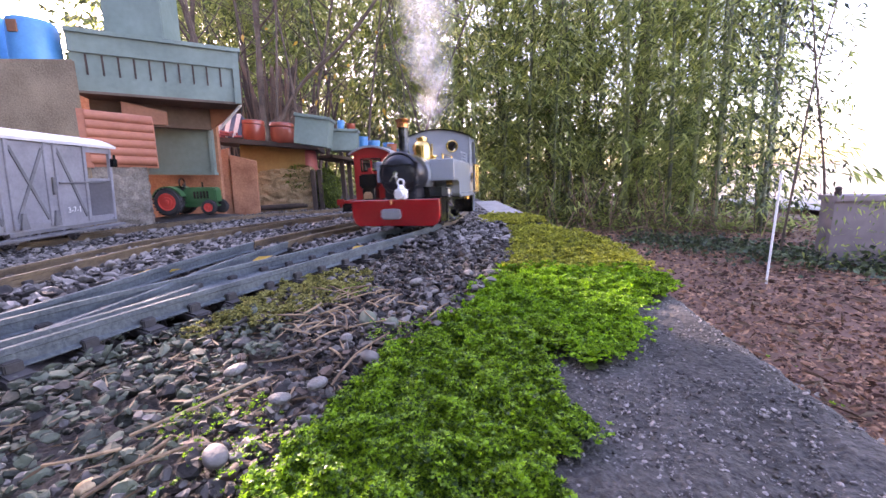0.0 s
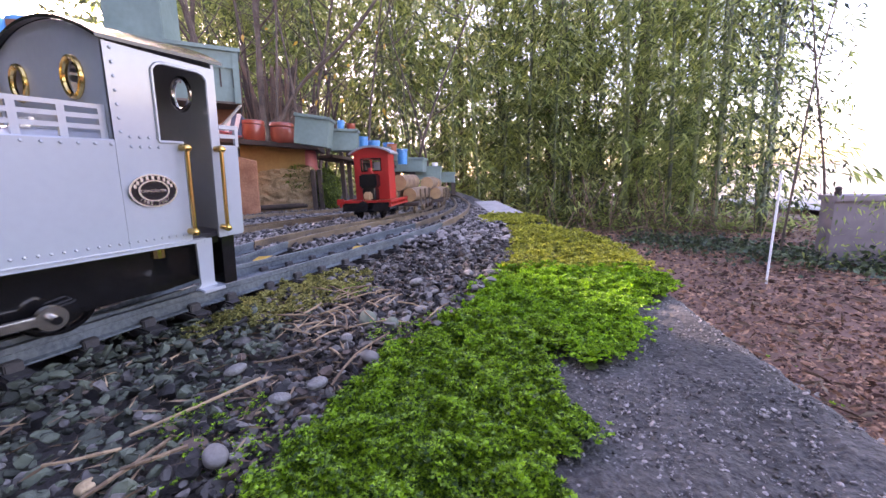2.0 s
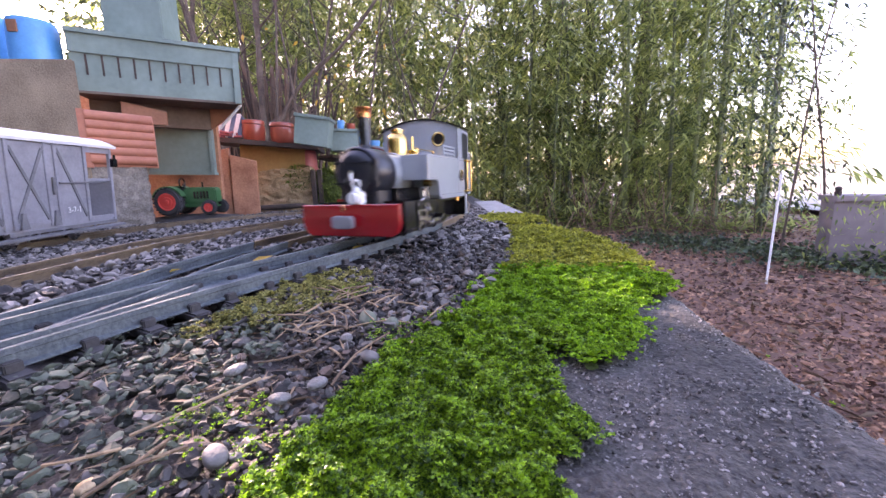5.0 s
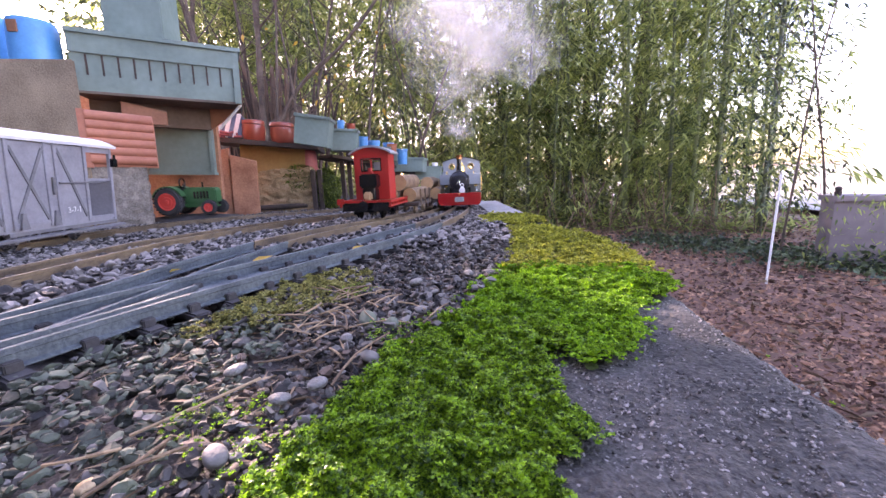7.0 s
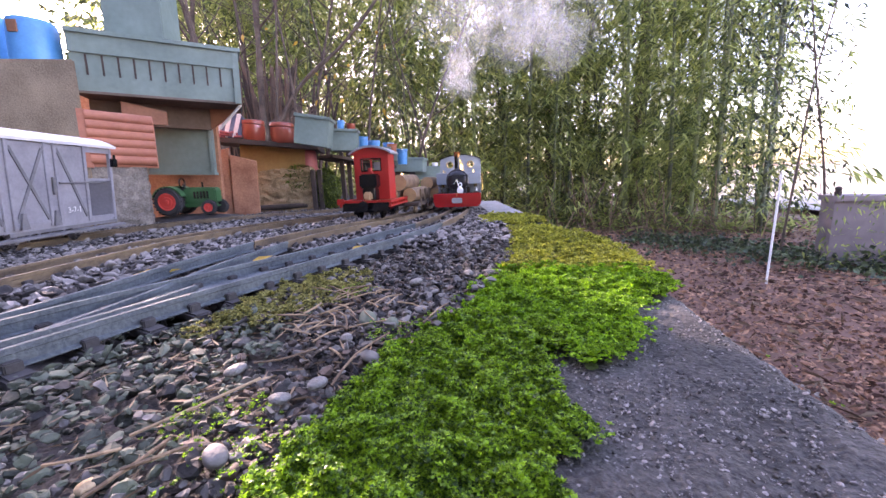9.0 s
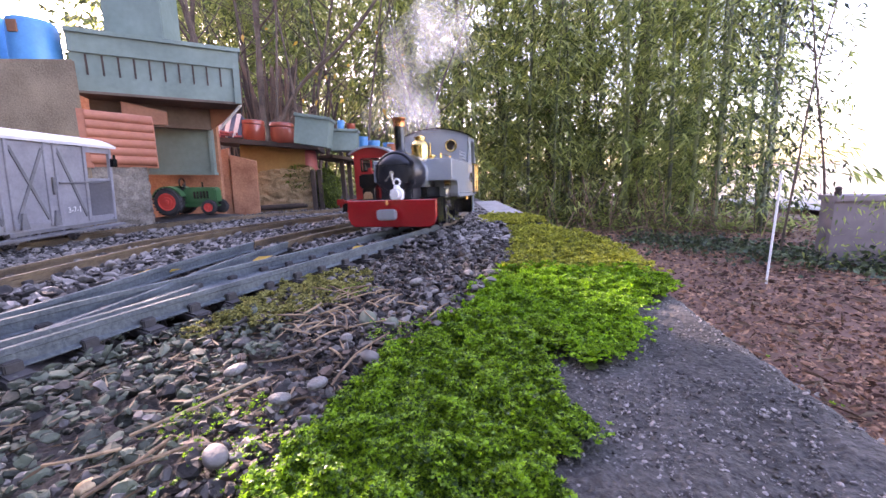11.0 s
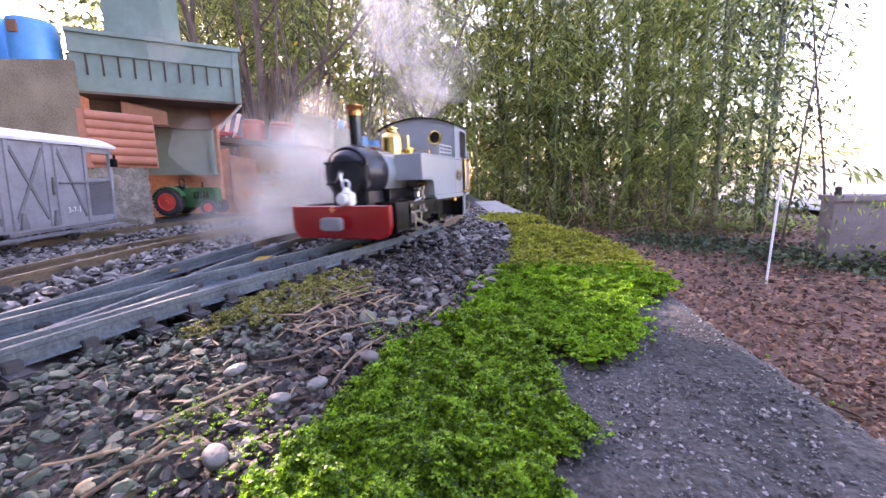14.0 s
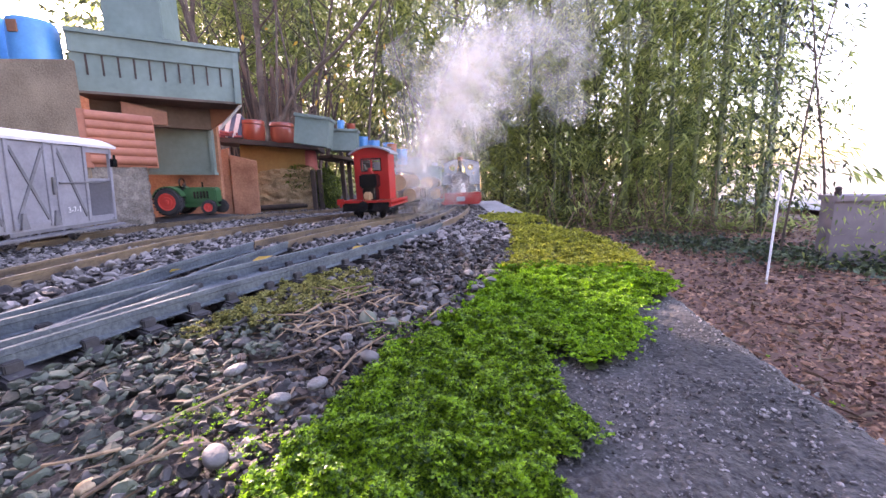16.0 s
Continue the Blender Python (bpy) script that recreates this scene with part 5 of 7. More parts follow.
# striped awning strips and scraps behind the shed
rg = random.Random(7)
awning = thing("striped_awning", pose(-0.855, 1.47, 0.236), "blue and white striped awning leaning behind the shed", "awning")
for k in range(8):
    bm = B()
    u0, u1 = k * 0.016, (k + 1) * 0.016
    hgt = lambda u: 0.004 + 0.105 * min(u / 0.06, 1.0) - 0.9 * max(0, u - 0.075)
    prism(bm, [(u0, 0), (u1, 0), (u1 + 0.3 * hgt(u1), hgt(u1)), (u0 + 0.3 * hgt(u0), hgt(u0))], 0, 0.006)
    part("stripe", bm, "cloth" if k % 2 else "white", awning)
bm = B()
for k in range(26):
    a = Vector((rg.uniform(-0.84, -0.72), rg.uniform(1.44, 1.50), 0.236 + rg.uniform(0, 0.012)))
    rod(bm, a, a + Vector((rg.uniform(-0.05, 0.03), rg.uniform(-0.02, 0.02), rg.uniform(0, 0.01))), 0.004, seg=6)
tagged(part("scrap_bundle", bm, "pink"), "untidy bundle of scrap pieces on the shelf", "scrap", kind="stuff")

# the old timber row has settled and leans a little along the line
LEAN = Matrix.Translation((-0.75, 1.2, -0.02)) @ pose(0, 0, 0, 0, 2.5, 0) @ Matrix.Translation((0.75, -1.2, 0.02))
for o in list(scene.objects):
    if o.parent is None and o.name.split(".")[0] in ("rendered_block", "bucket", "log_cabin", "stone_block", "green_shed", "tall_box", "green_board", "board", "shelf", "tub", "lidded_pot", "striped_awning", "scrap_bundle", "crate", "drum"):
        o.matrix_world = LEAN @ o.matrix_world


# ---- steam ----
def puff_mesh(seed, stretch=1.0):
    """A loose cluster of soft lumps, one metre across before scaling."""
    g = random.Random(seed)
    bm = B()
    for k in range(26):
        c = Vector((g.gauss(0, 0.25), g.gauss(0, 0.25), g.gauss(0, 0.26 * stretch)))
        r = g.uniform(0.13, 0.34) * (1.15 - 0.6 * min(1.0, c.length))
        made = bmesh.ops.create_icosphere(bm, subdivisions=2, radius=r, matrix=Matrix.Translation(c))
        for v in made["verts"]:
            d = v.co - c
            v.co = c + d * (1 + 0.55 * noise.noise(v.co * 5 + Vector((seed, 0, 0))))
    return bm


puffs = []
PUFF = []
for k in range(4):
    o = part("steam_puff", puff_mesh(k + 1, 1.0 + 0.4 * (k % 2)), "steam", smooth=True)
    PUFF.append(o.data)
    bpy.data.objects.remove(o)


def puff(kind, size, rows):
    """rows: seconds, place. Before its time a puff waits under the line, then it comes up through the chimney."""
    me = PUFF[kind].copy()
    for v in me.vertices:
        v.co *= size
    o = tagged(new("steam_puff", me), "drifting puff of white steam above the locomotive", "steam", "puffs of steam", kind="stuff")
    rows = [(t, pose(x, y, z, 0, 0, 25 * t + 90 * kind)) for t, x, y, z in rows]
    if rows[0][0] > 0:
        rows.insert(0, (0.0, rows[0][1]))
    if rows[-1][0] < 16:
        rows.append((16.0, rows[-1][1]))
    puffs.append((o, rows))


def plume(kind, size, t0, start, t1, end, drop=-0.33):
    """One puff that leaves the chimney (or is there at the start) and drifts off upwards."""
    sx, sy, sz = start
    ex, ey, ez = end
    v = [(e - s) / (t1 - t0) for s, e in zip(start, end)]
    rows = [] if t0 <= 0 else [(t0 - 0.5, sx, sy, drop), (t0 - 0.25, sx, sy, drop)]
    rows += [(t0, sx, sy, sz), ((t0 + t1) / 2, (sx + ex) / 2, (sy + ey) / 2, (sz + ez) / 2), (t1, ex, ey, ez)]
    last = min(16.0, t1 + 1.5)
    if last > t1:
        up = 0.9 if ez > 0.2 else 0.0
        rows.append((last, ex + v[0] * 0.5, ey + v[1] * 0.5, ez + up))
    puff(kind, size, rows)


# leaving at the start
for k, (z, w) in enumerate(((0.195, 0.050), (0.235, 0.062), (0.275, 0.072), (0.320, 0.080), (0.365, 0.088), (0.41, 0.092), (0.46, 0.096))):
    plume(k % 4, w, 0, (-0.014 + 0.004 * math.sin(2.1 * k), 0.755, z), 1.5 - 0.1 * k, (-0.02 + 0.012 * math.sin(1.7 * k), 0.82, z + 0.34))
# standing far off between the two runs
plume(0, 0.22, 5.6, (0.05, 1.10, 0.30), 9.6, (0.18, 1.15, 0.62))
plume(1, 0.22, 5.4, (0.06, 1.05, 0.34), 9.2, (0.10, 1.15, 0.60))
plume(2, 0.20, 5.2, (0.02, 1.0, 0.36), 8.2, (0.04, 1.1, 0.62))
plume(3, 0.24, 5.8, (0.12, 1.12, 0.36), 9.8, (0.30, 1.15, 0.58))
plume(1, 0.20, 5.5, (0.16, 1.12, 0.42), 9.4, (0.40, 1.15, 0.60))
plume(2, 0.085, 6.1, (0.045, 1.12, 0.17), 9.6, (0.075, 1.15, 0.50))
plume(3, 0.075, 6.8, (0.05, 1.14, 0.16), 10.2, (0.08, 1.15, 0.50))
plume(0, 0.080, 7.6, (0.05, 1.14, 0.16), 10.8, (0.08, 1.15, 0.50))
# on the second approach
plume(2, 0.13, 10.2, (0.02, 0.95, 0.18), 12.4, (0.0, 0.95, 0.62))
plume(1, 0.075, 10.7, (0.0, 0.75, 0.19), 12.0, (-0.01, 0.80, 0.52))
plume(3, 0.11, 11.0, (-0.04, 0.65, 0.20), 12.8, (-0.05, 0.72, 0.52))
plume(0, 0.085, 12.2, (-0.16, 0.42, 0.18), 14.0, (-0.10, 0.62, 0.46))
plume(2, 0.10, 12.6, (-0.13, 0.50, 0.19), 14.6, (-0.05, 0.75, 0.50))
# backing away: low steam from the cylinders, plume above
plume(0, 0.17, 13.2, (-0.29, 0.50, 0.02), 15.6, (-0.14, 0.88, 0.03))
plume(1, 0.18, 13.5, (-0.24, 0.55, 0.03), 16.0, (-0.06, 0.95, 0.04))
plume(2, 0.171, 13.8, (-0.20, 0.62, 0.05), 16.0, (0.02, 1.12, 0.22))
plume(3, 0.153, 14.0, (-0.17, 0.60, 0.03), 16.0, (-0.02, 1.10, 0.16))
plume(2, 0.144, 13.6, (-0.10, 0.75, 0.24), 15.6, (0.02, 1.0, 0.50))
plume(3, 0.171, 14.0, (-0.02, 0.90, 0.30), 16.0, (0.08, 1.15, 0.40))
plume(0, 0.198, 14.4, (0.02, 0.98, 0.28), 16.0, (0.20, 1.15, 0.43))
plume(1, 0.216, 14.7, (0.05, 1.05, 0.28), 16.0, (0.34, 1.15, 0.40))
plume(2, 0.180, 14.2, (0.03, 0.95, 0.30), 16.0, (0.14, 1.15, 0.34))
plume(2, 0.135, 15.0, (0.05, 1.10, 0.20), 16.0, (0.09, 1.15, 0.27))
plume(3, 0.24, 14.0, (-0.22, 0.60, 0.0), 16.0, (0.0, 1.10, 0.24))
plume(2, 0.22, 14.2, (-0.17, 0.70, 0.0), 16.0, (0.04, 1.12, 0.32))
plume(3, 0.099, 14.9, (0.03, 1.02, 0.03), 16.0, (0.06, 1.12, 0.06))


# ---- garden: bamboo, trees, ivy, path litter ----
def raw_mesh(name, verts, faces, material, smooth=False):
    me = bpy.data.meshes.new(name)
    me.from_pydata(verts.tolist() if hasattr(verts, "tolist") else verts, [], faces.tolist() if hasattr(faces, "tolist") else faces)
    for m in material if isinstance(material, (list, tuple)) else [material]:
        me.materials.append(M[m])
    if smooth:
        me.shade_smooth()
    return me


def leaves(centres, heads, lengths, widths, rs, droop=0.35):
    """Pointed leaves bent along the rib: six vertices, four faces each."""
    n = len(centres)
    heads = heads / np.linalg.norm(heads, axis=1, keepdims=True)
    side = np.cross(heads, rs.normal(size=(n, 3)))
    side /= np.linalg.norm(side, axis=1, keepdims=True)
    L, Wd = lengths[:, None], widths[:, None]
    down = np.array([0, 0, -1.0]) * L * droop
    a = centres
    m1 = centres + heads * L * 0.40 + down * 0.15
    tip = centres + heads * L + down
    b, c = m1 + side * Wd * 0.5, m1 - side * Wd * 0.5
    mid = m1 - np.cross(heads, side) * Wd * 0.12
    V = np.stack([a, b, c, mid, tip], axis=1).reshape(-1, 3)
    k = np.arange(n)[:, None, None] * 5
    F = (np.array([[0, 1, 3], [0, 3, 2], [1, 4, 3], [3, 4, 2]])[None] + k).reshape(-1, 3)
    return V, F


rs = np.random.RandomState(5)


def bamboo_stem(height, radius, lean, seed):
    """A jointed culm with swollen nodes, thinning upwards."""
    r = random.Random(seed)
    bm = B()
    z, prof = 0.0, []
    while z < height:
        f = 1 - 0.7 * (z / height)
        step = r.uniform(0.13, 0.20)
        prof += [(radius * f, z), (radius * f * 0.97, z + step * 0.5), (radius * f, z + step - 0.010), (radius * f * 1.14, z + step - 0.004)]
        z += step
    lathe(bm, prof, None, 9)
    for v in bm.verts:
        t = v.co.z / height
        v.co.x += lean * t * t
        v.co.y += lean * 0.4 * t * t * math.sin(seed)
    return bm


def bamboo_crown(height, lean, n, seed, low=0.05):
    q = np.random.RandomState(seed)
    sprays = max(1, n // 9)
    z = height * (low + (1 - low) * q.rand(sprays) ** 0.9)
    ang = q.rand(sprays) * 2 * math.pi
    reach = (0.05 + 0.42 * q.rand(sprays)) * (1.05 - 0.5 * z / height)
    t = z / height
    c = np.stack([lean * t * t + reach * np.cos(ang), lean * 0.4 * t * t * math.sin(seed) + reach * np.sin(ang), z + 0.18 * reach - 0.25 * reach ** 2], axis=1)
    cc = np.repeat(c, 9, axis=0) + q.normal(size=(sprays * 9, 3)) * [0.045, 0.045, 0.035]
    aa = np.repeat(ang, 9) + q.normal(size=sprays * 9) * 0.9
    heads = np.stack([np.cos(aa), np.sin(aa), q.normal(size=sprays * 9) * 0.35 - 0.35], axis=1)
    ln = q.uniform(0.045, 0.10, sprays * 9)
    V, F = leaves(cc, heads, ln, ln * q.uniform(0.13, 0.20, sprays * 9), q)
    # thin twigs out to each spray
    tv, tf = [], []
    for i in range(sprays):
        a = np.array([lean * t[i] ** 2, lean * 0.4 * t[i] ** 2 * math.sin(seed), max(0.0, z[i] - 0.12)])
        w = np.array([0.0016, 0.0016, 0])
        k = len(tv)
        tv += [a - w, a + w, c[i]]
        tf.append((k + len(V), k + 1 + len(V), k + 2 + len(V)))
    V = np.vstack([V, np.array(tv)])
    return raw_mesh("crown", V, [tuple(f) for f in F] + tf, "bamboo_leaf")


kinds = []
for k in range(7):
    hgt = 3.0 + 0.5 * (k % 3)
    lean = (0.35, -0.3, 0.2, -0.15, 0.5, 0.05, -0.45)[k]
    b = thing("bamboo", pose(2.0 + 0.1 * k, 3.4, GARDEN), "tall green bamboo with drooping narrow leaves", "bamboo", "bamboo grove")
    part("stem", bamboo_stem(hgt, 0.008 + 0.0026 * (k % 4), lean, k + 1), "bamboo_stem", b, smooth=True)
    c = new("crown", bamboo_crown(hgt, lean, 1450, k + 11))
    c.parent = b
    kinds.append(b)
rg = random.Random(11)
spots = []
for k in range(128):
    u = rg.random()
    px = -2.6 + 5.15 * u                                   # along the grove's front edge
    front = 3.35 if px < 0.9 else 3.35 - 0.42 * (px - 0.9)
    back = 2.6 * rg.random() ** 1.4
    spots.append((px + 0.35 * back * (px / 3.0), front + back))
for i, (x, y) in enumerate(spots):
    m = pose(x, y, GARDEN - 0.02, rg.uniform(-3, 3), rg.uniform(-3, 3), rg.uniform(0, 360))
    if i < len(kinds):
        kinds[i].matrix_world = m
    else:
        copy_thing(kinds[i % len(kinds)], m)
# thick stems in front, to the right
for x, y in ((2.02, 2.86), (2.10, 3.02), (1.78, 3.05), (1.55, 3.30), (2.32, 2.78), (2.4, 2.95), (1.15, 3.5), (1.05, 3.7), (0.78, 3.55), (2.22, 2.7)):
    copy_thing(kinds[3], pose(x, y, GARDEN - 0.02, rg.uniform(-2, 2), rg.uniform(-2, 2), rg.uniform(0, 360)))

# young leafy shoots along the front
young = []
for k in range(3):
    b = thing("young_bamboo", pose(1.2 + 0.3 * k, 3.2, GARDEN), "young leafy bamboo shoot at the edge of the path", "bamboo", "young bamboo")
    part("stem", bamboo_stem(1.1 + 0.3 * k, 0.005, (0.2, -0.25, 0.1)[k], k + 31), "bamboo_stem", b, smooth=True)
    c = new("crown", bamboo_crown(1.1 + 0.3 * k, (0.2, -0.25, 0.1)[k], 220, k + 41, 0.05))
    c.parent = b
    young.append(b)
for i in range(20):
    x = rg.uniform(0.3, 2.55)
    y = (3.35 if x < 0.9 else 3.35 - 0.42 * (x - 0.9)) + rg.uniform(-0.1, 0.9)
    m = pose(x, y, GARDEN - 0.02, rg.uniform(-5, 5), rg.uniform(-5, 5), rg.uniform(0, 360))
    if i < 3:
        young[i].matrix_world = m
    else:
        copy_thing(young[i % 3], m)

# slender dark trees that stand among the bamboo
for k, (x, y, r, lean) in enumerate(((0.66, 4.25, 0.026, 0.06), (1.12, 4.15, 0.048, 0.05), (1.36, 4.4, 0.030, -0.06), (2.02, 4.1, 0.050, 0.08), (1.62, 4.5, 0.034, 0.1), (0.25, 4.4, 0.030, -0.05), (2.45, 3.9, 0.028, 0.12))):
    bm = B()
    prof = [(r * (1.25 if i == 0 else 1 - 0.055 * i) * (1 + 0.06 * math.sin(2.3 * i + k)), 0.4 * i) for i in range(11)]
    lathe(bm, prof, None, 12)
    for v in bm.verts:
        v.co.x += lean * (v.co.z / 4) ** 1.5 + 0.02 * math.sin(v.co.z * 1.7 + k)
    ob = part("tree_trunk", bm, "trunk", smooth=True)
    ob.matrix_world = pose(x, y, GARDEN - 0.04)
    tagged(ob, "slender dark tree trunk standing among the bamboo", "tree", "dark trunks in the grove")

# darker woodland far behind the grove
n = 90000
q = np.random.RandomState(21)
ang = q.uniform(-58, 36, n)
dist = q.uniform(5.6, 8.6, n)
cen = np.stack([dist * np.sin(np.radians(ang)), dist * np.cos(np.radians(ang)), GARDEN + 5.0 * q.rand(n) ** 1.1], axis=1)
clump = np.array([noise.noise(Vector((c[0] * 1.6, c[2] * 1.5, c[1] * 0.5))) for c in cen])
keep = clump > -0.06 + 0.05 * np.maximum(0, cen[:, 2] - 2.2) + 0.045 * np.maximum(0, ang - 21) + 0.30 * ((ang < -30) & (cen[:, 2] > 1.6))
cen = cen[keep]
n = len(cen)
hd = q.normal(size=(n, 3)) * [1, 1, 0.6] - [0, 0, 0.4]
ln = q.uniform(0.08, 0.17, n)
V, F = leaves(cen, hd, ln, ln * 0.36, q)
tagged(new("far_woods", raw_mesh("far_woods", V, F, "ivy")), "dense dark evergreen woodland behind the bamboo", "woods", kind="stuff")

n = 15000
ang = q.uniform(-42, 33, n)
dist = q.uniform(4.9, 5.9, n)
cen = np.stack([dist * np.sin(np.radians(ang)), dist * np.cos(np.radians(ang)), GARDEN + 1.3 * q.rand(n) ** 1.3], axis=1)
clump = np.array([noise.noise(Vector((c[0] * 3.0, c[2] * 3.0, c[1]))) for c in cen])
cen = cen[clump > -0.02 + 0.02 * np.maximum(0, ang - 18)]
n = len(cen)
ln = q.uniform(0.06, 0.13, n)
V, F = leaves(cen, q.normal(size=(n, 3)) * [1, 1, 0.6] - [0, 0, 0.4], ln, ln * 0.32, q)
tagged(new("thicket", raw_mesh("thicket", V, F, "thicket")), "low dark thicket at the back of the grove", "thicket", kind="stuff")

# pale ground sheet added to give the white glare seen through the stems
bm = B()
for x0, x1, y0, y1 in ((1.5, 60.0, 6.2, 60.0), (3.4, 60.0, 0.5, 6.2)):
    f = [bm.verts.new(v) for v in ((x0, y0, GARDEN + 0.05), (x1, y0, GARDEN + 0.05), (x1, y1, GARDEN + 0.05), (x0, y1, GARDEN + 0.05))]
    bm.faces.new(f)
tagged(part("yard", bm, "slab_light"), "added pale ground for the white glare beyond the bamboo", "yard", kind="structure")
# tall unseen hedge, added behind the camera to keep low sky light off
n = 7000
cen = np.stack([q.uniform(-7, 2.5, n), -2.6 + 0.35 * q.normal(size=n), GARDEN + 3.0 * q.rand(n)], axis=1)
ln = q.uniform(0.18, 0.32, n)
V, F = leaves(cen, q.normal(size=(n, 3)), ln, ln * 0.6, q)
tagged(new("hedge", raw_mesh("hedge", V, F, "ivy")), "unseen hedge added behind the camera to block sky light", "hedge", kind="stuff")
# second unseen hedge, added at the left so the loco reflects less sky
n = 8000
cen = np.stack([-4.2 + 0.4 * q.normal(size=n), q.uniform(-2.8, 2.3, n), GARDEN + 3.3 * q.rand(n)], axis=1)
ln = q.uniform(0.18, 0.32, n)
V, F = leaves(cen, q.normal(size=(n, 3)), ln, ln * 0.6, q)
tagged(new("hedge", raw_mesh("hedge", V, F, "ivy")), "unseen hedge added at the left to darken reflections", "hedge", kind="stuff")
# last yellow leaves on the bare twigs
n = 26
cen = np.stack([q.uniform(-0.95, -0.15, n), q.uniform(2.0, 2.5, n), q.uniform(0.35, 0.85, n)], axis=1)
ln = q.uniform(0.02, 0.035, n)
V, F = leaves(cen, q.normal(size=(n, 3)) - [0, 0, 0.5], ln, ln * 0.6, q)
tagged(new("yellow_leaves", raw_mesh("yellow_leaves", V, F, "leaf_yellow")), "last yellow leaves hanging on bare twigs", "leaves", kind="stuff")

# undergrowth at the grove's foot
n = 1900
x = 0.6 + 1.9 * q.rand(n) ** 1.35
y = 3.30 - 0.42 * (x - 0.9) + q.normal(size=n) * 0.14 + 0.10
cen = np.stack([x, y, GARDEN + 0.11 * np.abs(q.normal(size=n))], axis=1)
hd = q.normal(size=(n, 3)) * [1, 1, 0.5] + [0, -0.3, 0.1]
ln = q.uniform(0.05, 0.11, n)
V, F = leaves(cen, hd, ln, ln * 0.16, q)
tagged(new("undergrowth", raw_mesh("undergrowth", V, F, "bamboo_leaf")), "low bamboo shoots and leaves along the path", "undergrowth", kind="stuff")

# ivy beside the path
n = 3400
t = q.rand(n)
x = 1.38 + 0.62 * t + q.normal(size=n) * 0.15
y = 2.62 - 1.15 * t + q.normal(size=n) * 0.16
cen = np.stack([x, y, GARDEN + 0.015 + 0.026 * np.abs(q.normal(size=n)) * (0.4 + t)], axis=1)
hd = q.normal(size=(n, 3)) * [1, 1, 0.3]
ln = q.uniform(0.014, 0.032, n)
V, F = leaves(cen, hd, ln, ln * 0.85, q, 0.15)
tagged(new("ivy", raw_mesh("ivy", V, F, "ivy")), "dark green ivy spreading beside the path", "ivy", kind="stuff")

# fallen leaves and bark on the path
n = 26000
d = 0.45 + 3.2 * q.rand(n) ** 1.3
x = 0.25 + d * q.uniform(0.15, 1.15, n)
y = d * q.uniform(0.75, 1.1, n) + 0.1
gz = np.array([GARDEN + 0.03 * fbm(a, b, 1.1) for a, b in zip(x, y)])
cen = np.stack([x, y, gz + 0.004 + 0.012 * q.rand(n)], axis=1)
hd = q.normal(size=(n, 3)) * [1, 1, 0.16]
ln = (0.008 + 0.024 * q.rand(n) ** 2.0) * np.minimum(1.0, 0.45 + 0.35 * d)
V, F = leaves(cen, hd, ln, ln * q.uniform(0.25, 0.75, n), q, 0.05)
tagged(new("leaf_litter", raw_mesh("leaf_litter", V, F, "leaf_litter")), "brown fallen leaves and bark over the path", "leaf litter", kind="stuff")
n = 1500
sel = q.choice(len(cen), n)
ln = q.uniform(0.025, 0.06, n)
V, F = leaves(cen[sel] + [0, 0, 0.006], hd[sel], ln, ln * 0.17, q, 0.05)
tagged(new("dry_bamboo_leaves", raw_mesh("dry_bamboo_leaves", V, F, "twig")), "pale dry bamboo leaves scattered on the path", "leaf litter", kind="stuff")

bm = B()
g = random.Random(91)
for k in range(130):
    x = g.uniform(0.75, 2.3)
    y = 3.30 - 0.42 * (x - 0.9) + g.gauss(-0.05, 0.16)
    a = Vector((x, y, GARDEN + 0.01))
    up = g.random() < 0.55
    d = Vector((g.uniform(-1, 1), g.uniform(-0.5, 0.5), g.uniform(0.8, 2.2) if up else g.uniform(0.0, 0.15))).normalized()
    rod(bm, a, a + d * g.uniform(0.15, 0.5), g.uniform(0.0015, 0.004), seg=5)
tagged(part("dead_stalks", bm, "twig"), "dead brown stalks and fallen stems at the grove's foot", "stalks", kind="stuff")

# white cane in the ground
cane = thing("garden_cane", pose(1.307, 1.524, GARDEN + 0.0), "thin white garden cane stuck in the ground", "cane")
bm = B()
rod(bm, (0, 0, -0.03), (0.012, 0.0, 0.44), 0.0042, seg=10)
part("shaft", bm, "white", cane)
bm = B()
rod(bm, (0.0118, 0, 0.43), (0.0122, 0, 0.445), 0.0062, seg=10)
part("tip", bm, "white", cane)
# low wall at the right
gw = thing("garden_wall", Matrix(), "low mauve-grey rendered garden wall with a coping", "wall", kind="structure")
bm = B()
panel(bm, (1.80, 1.78), (3.2, 1.35), GARDEN - 0.1, -0.115, 0.10)
part("wall_face", bm, "fence_wall", gw)
bm = B()
panel(bm, (1.79, 1.765), (3.2, 1.335), -0.115, -0.092, 0.13)
part("coping", bm, "fence_wall", gw)
bm = B()
rod(bm, (1.83, 1.80, -0.092), (1.83, 1.80, -0.072), 0.012, 0.015, 12)
bmesh.ops.create_icosphere(bm, subdivisions=2, radius=0.014, matrix=Matrix.Translation((1.83, 1.80, -0.062)))
part("finial", bm, "dark_wood", gw)


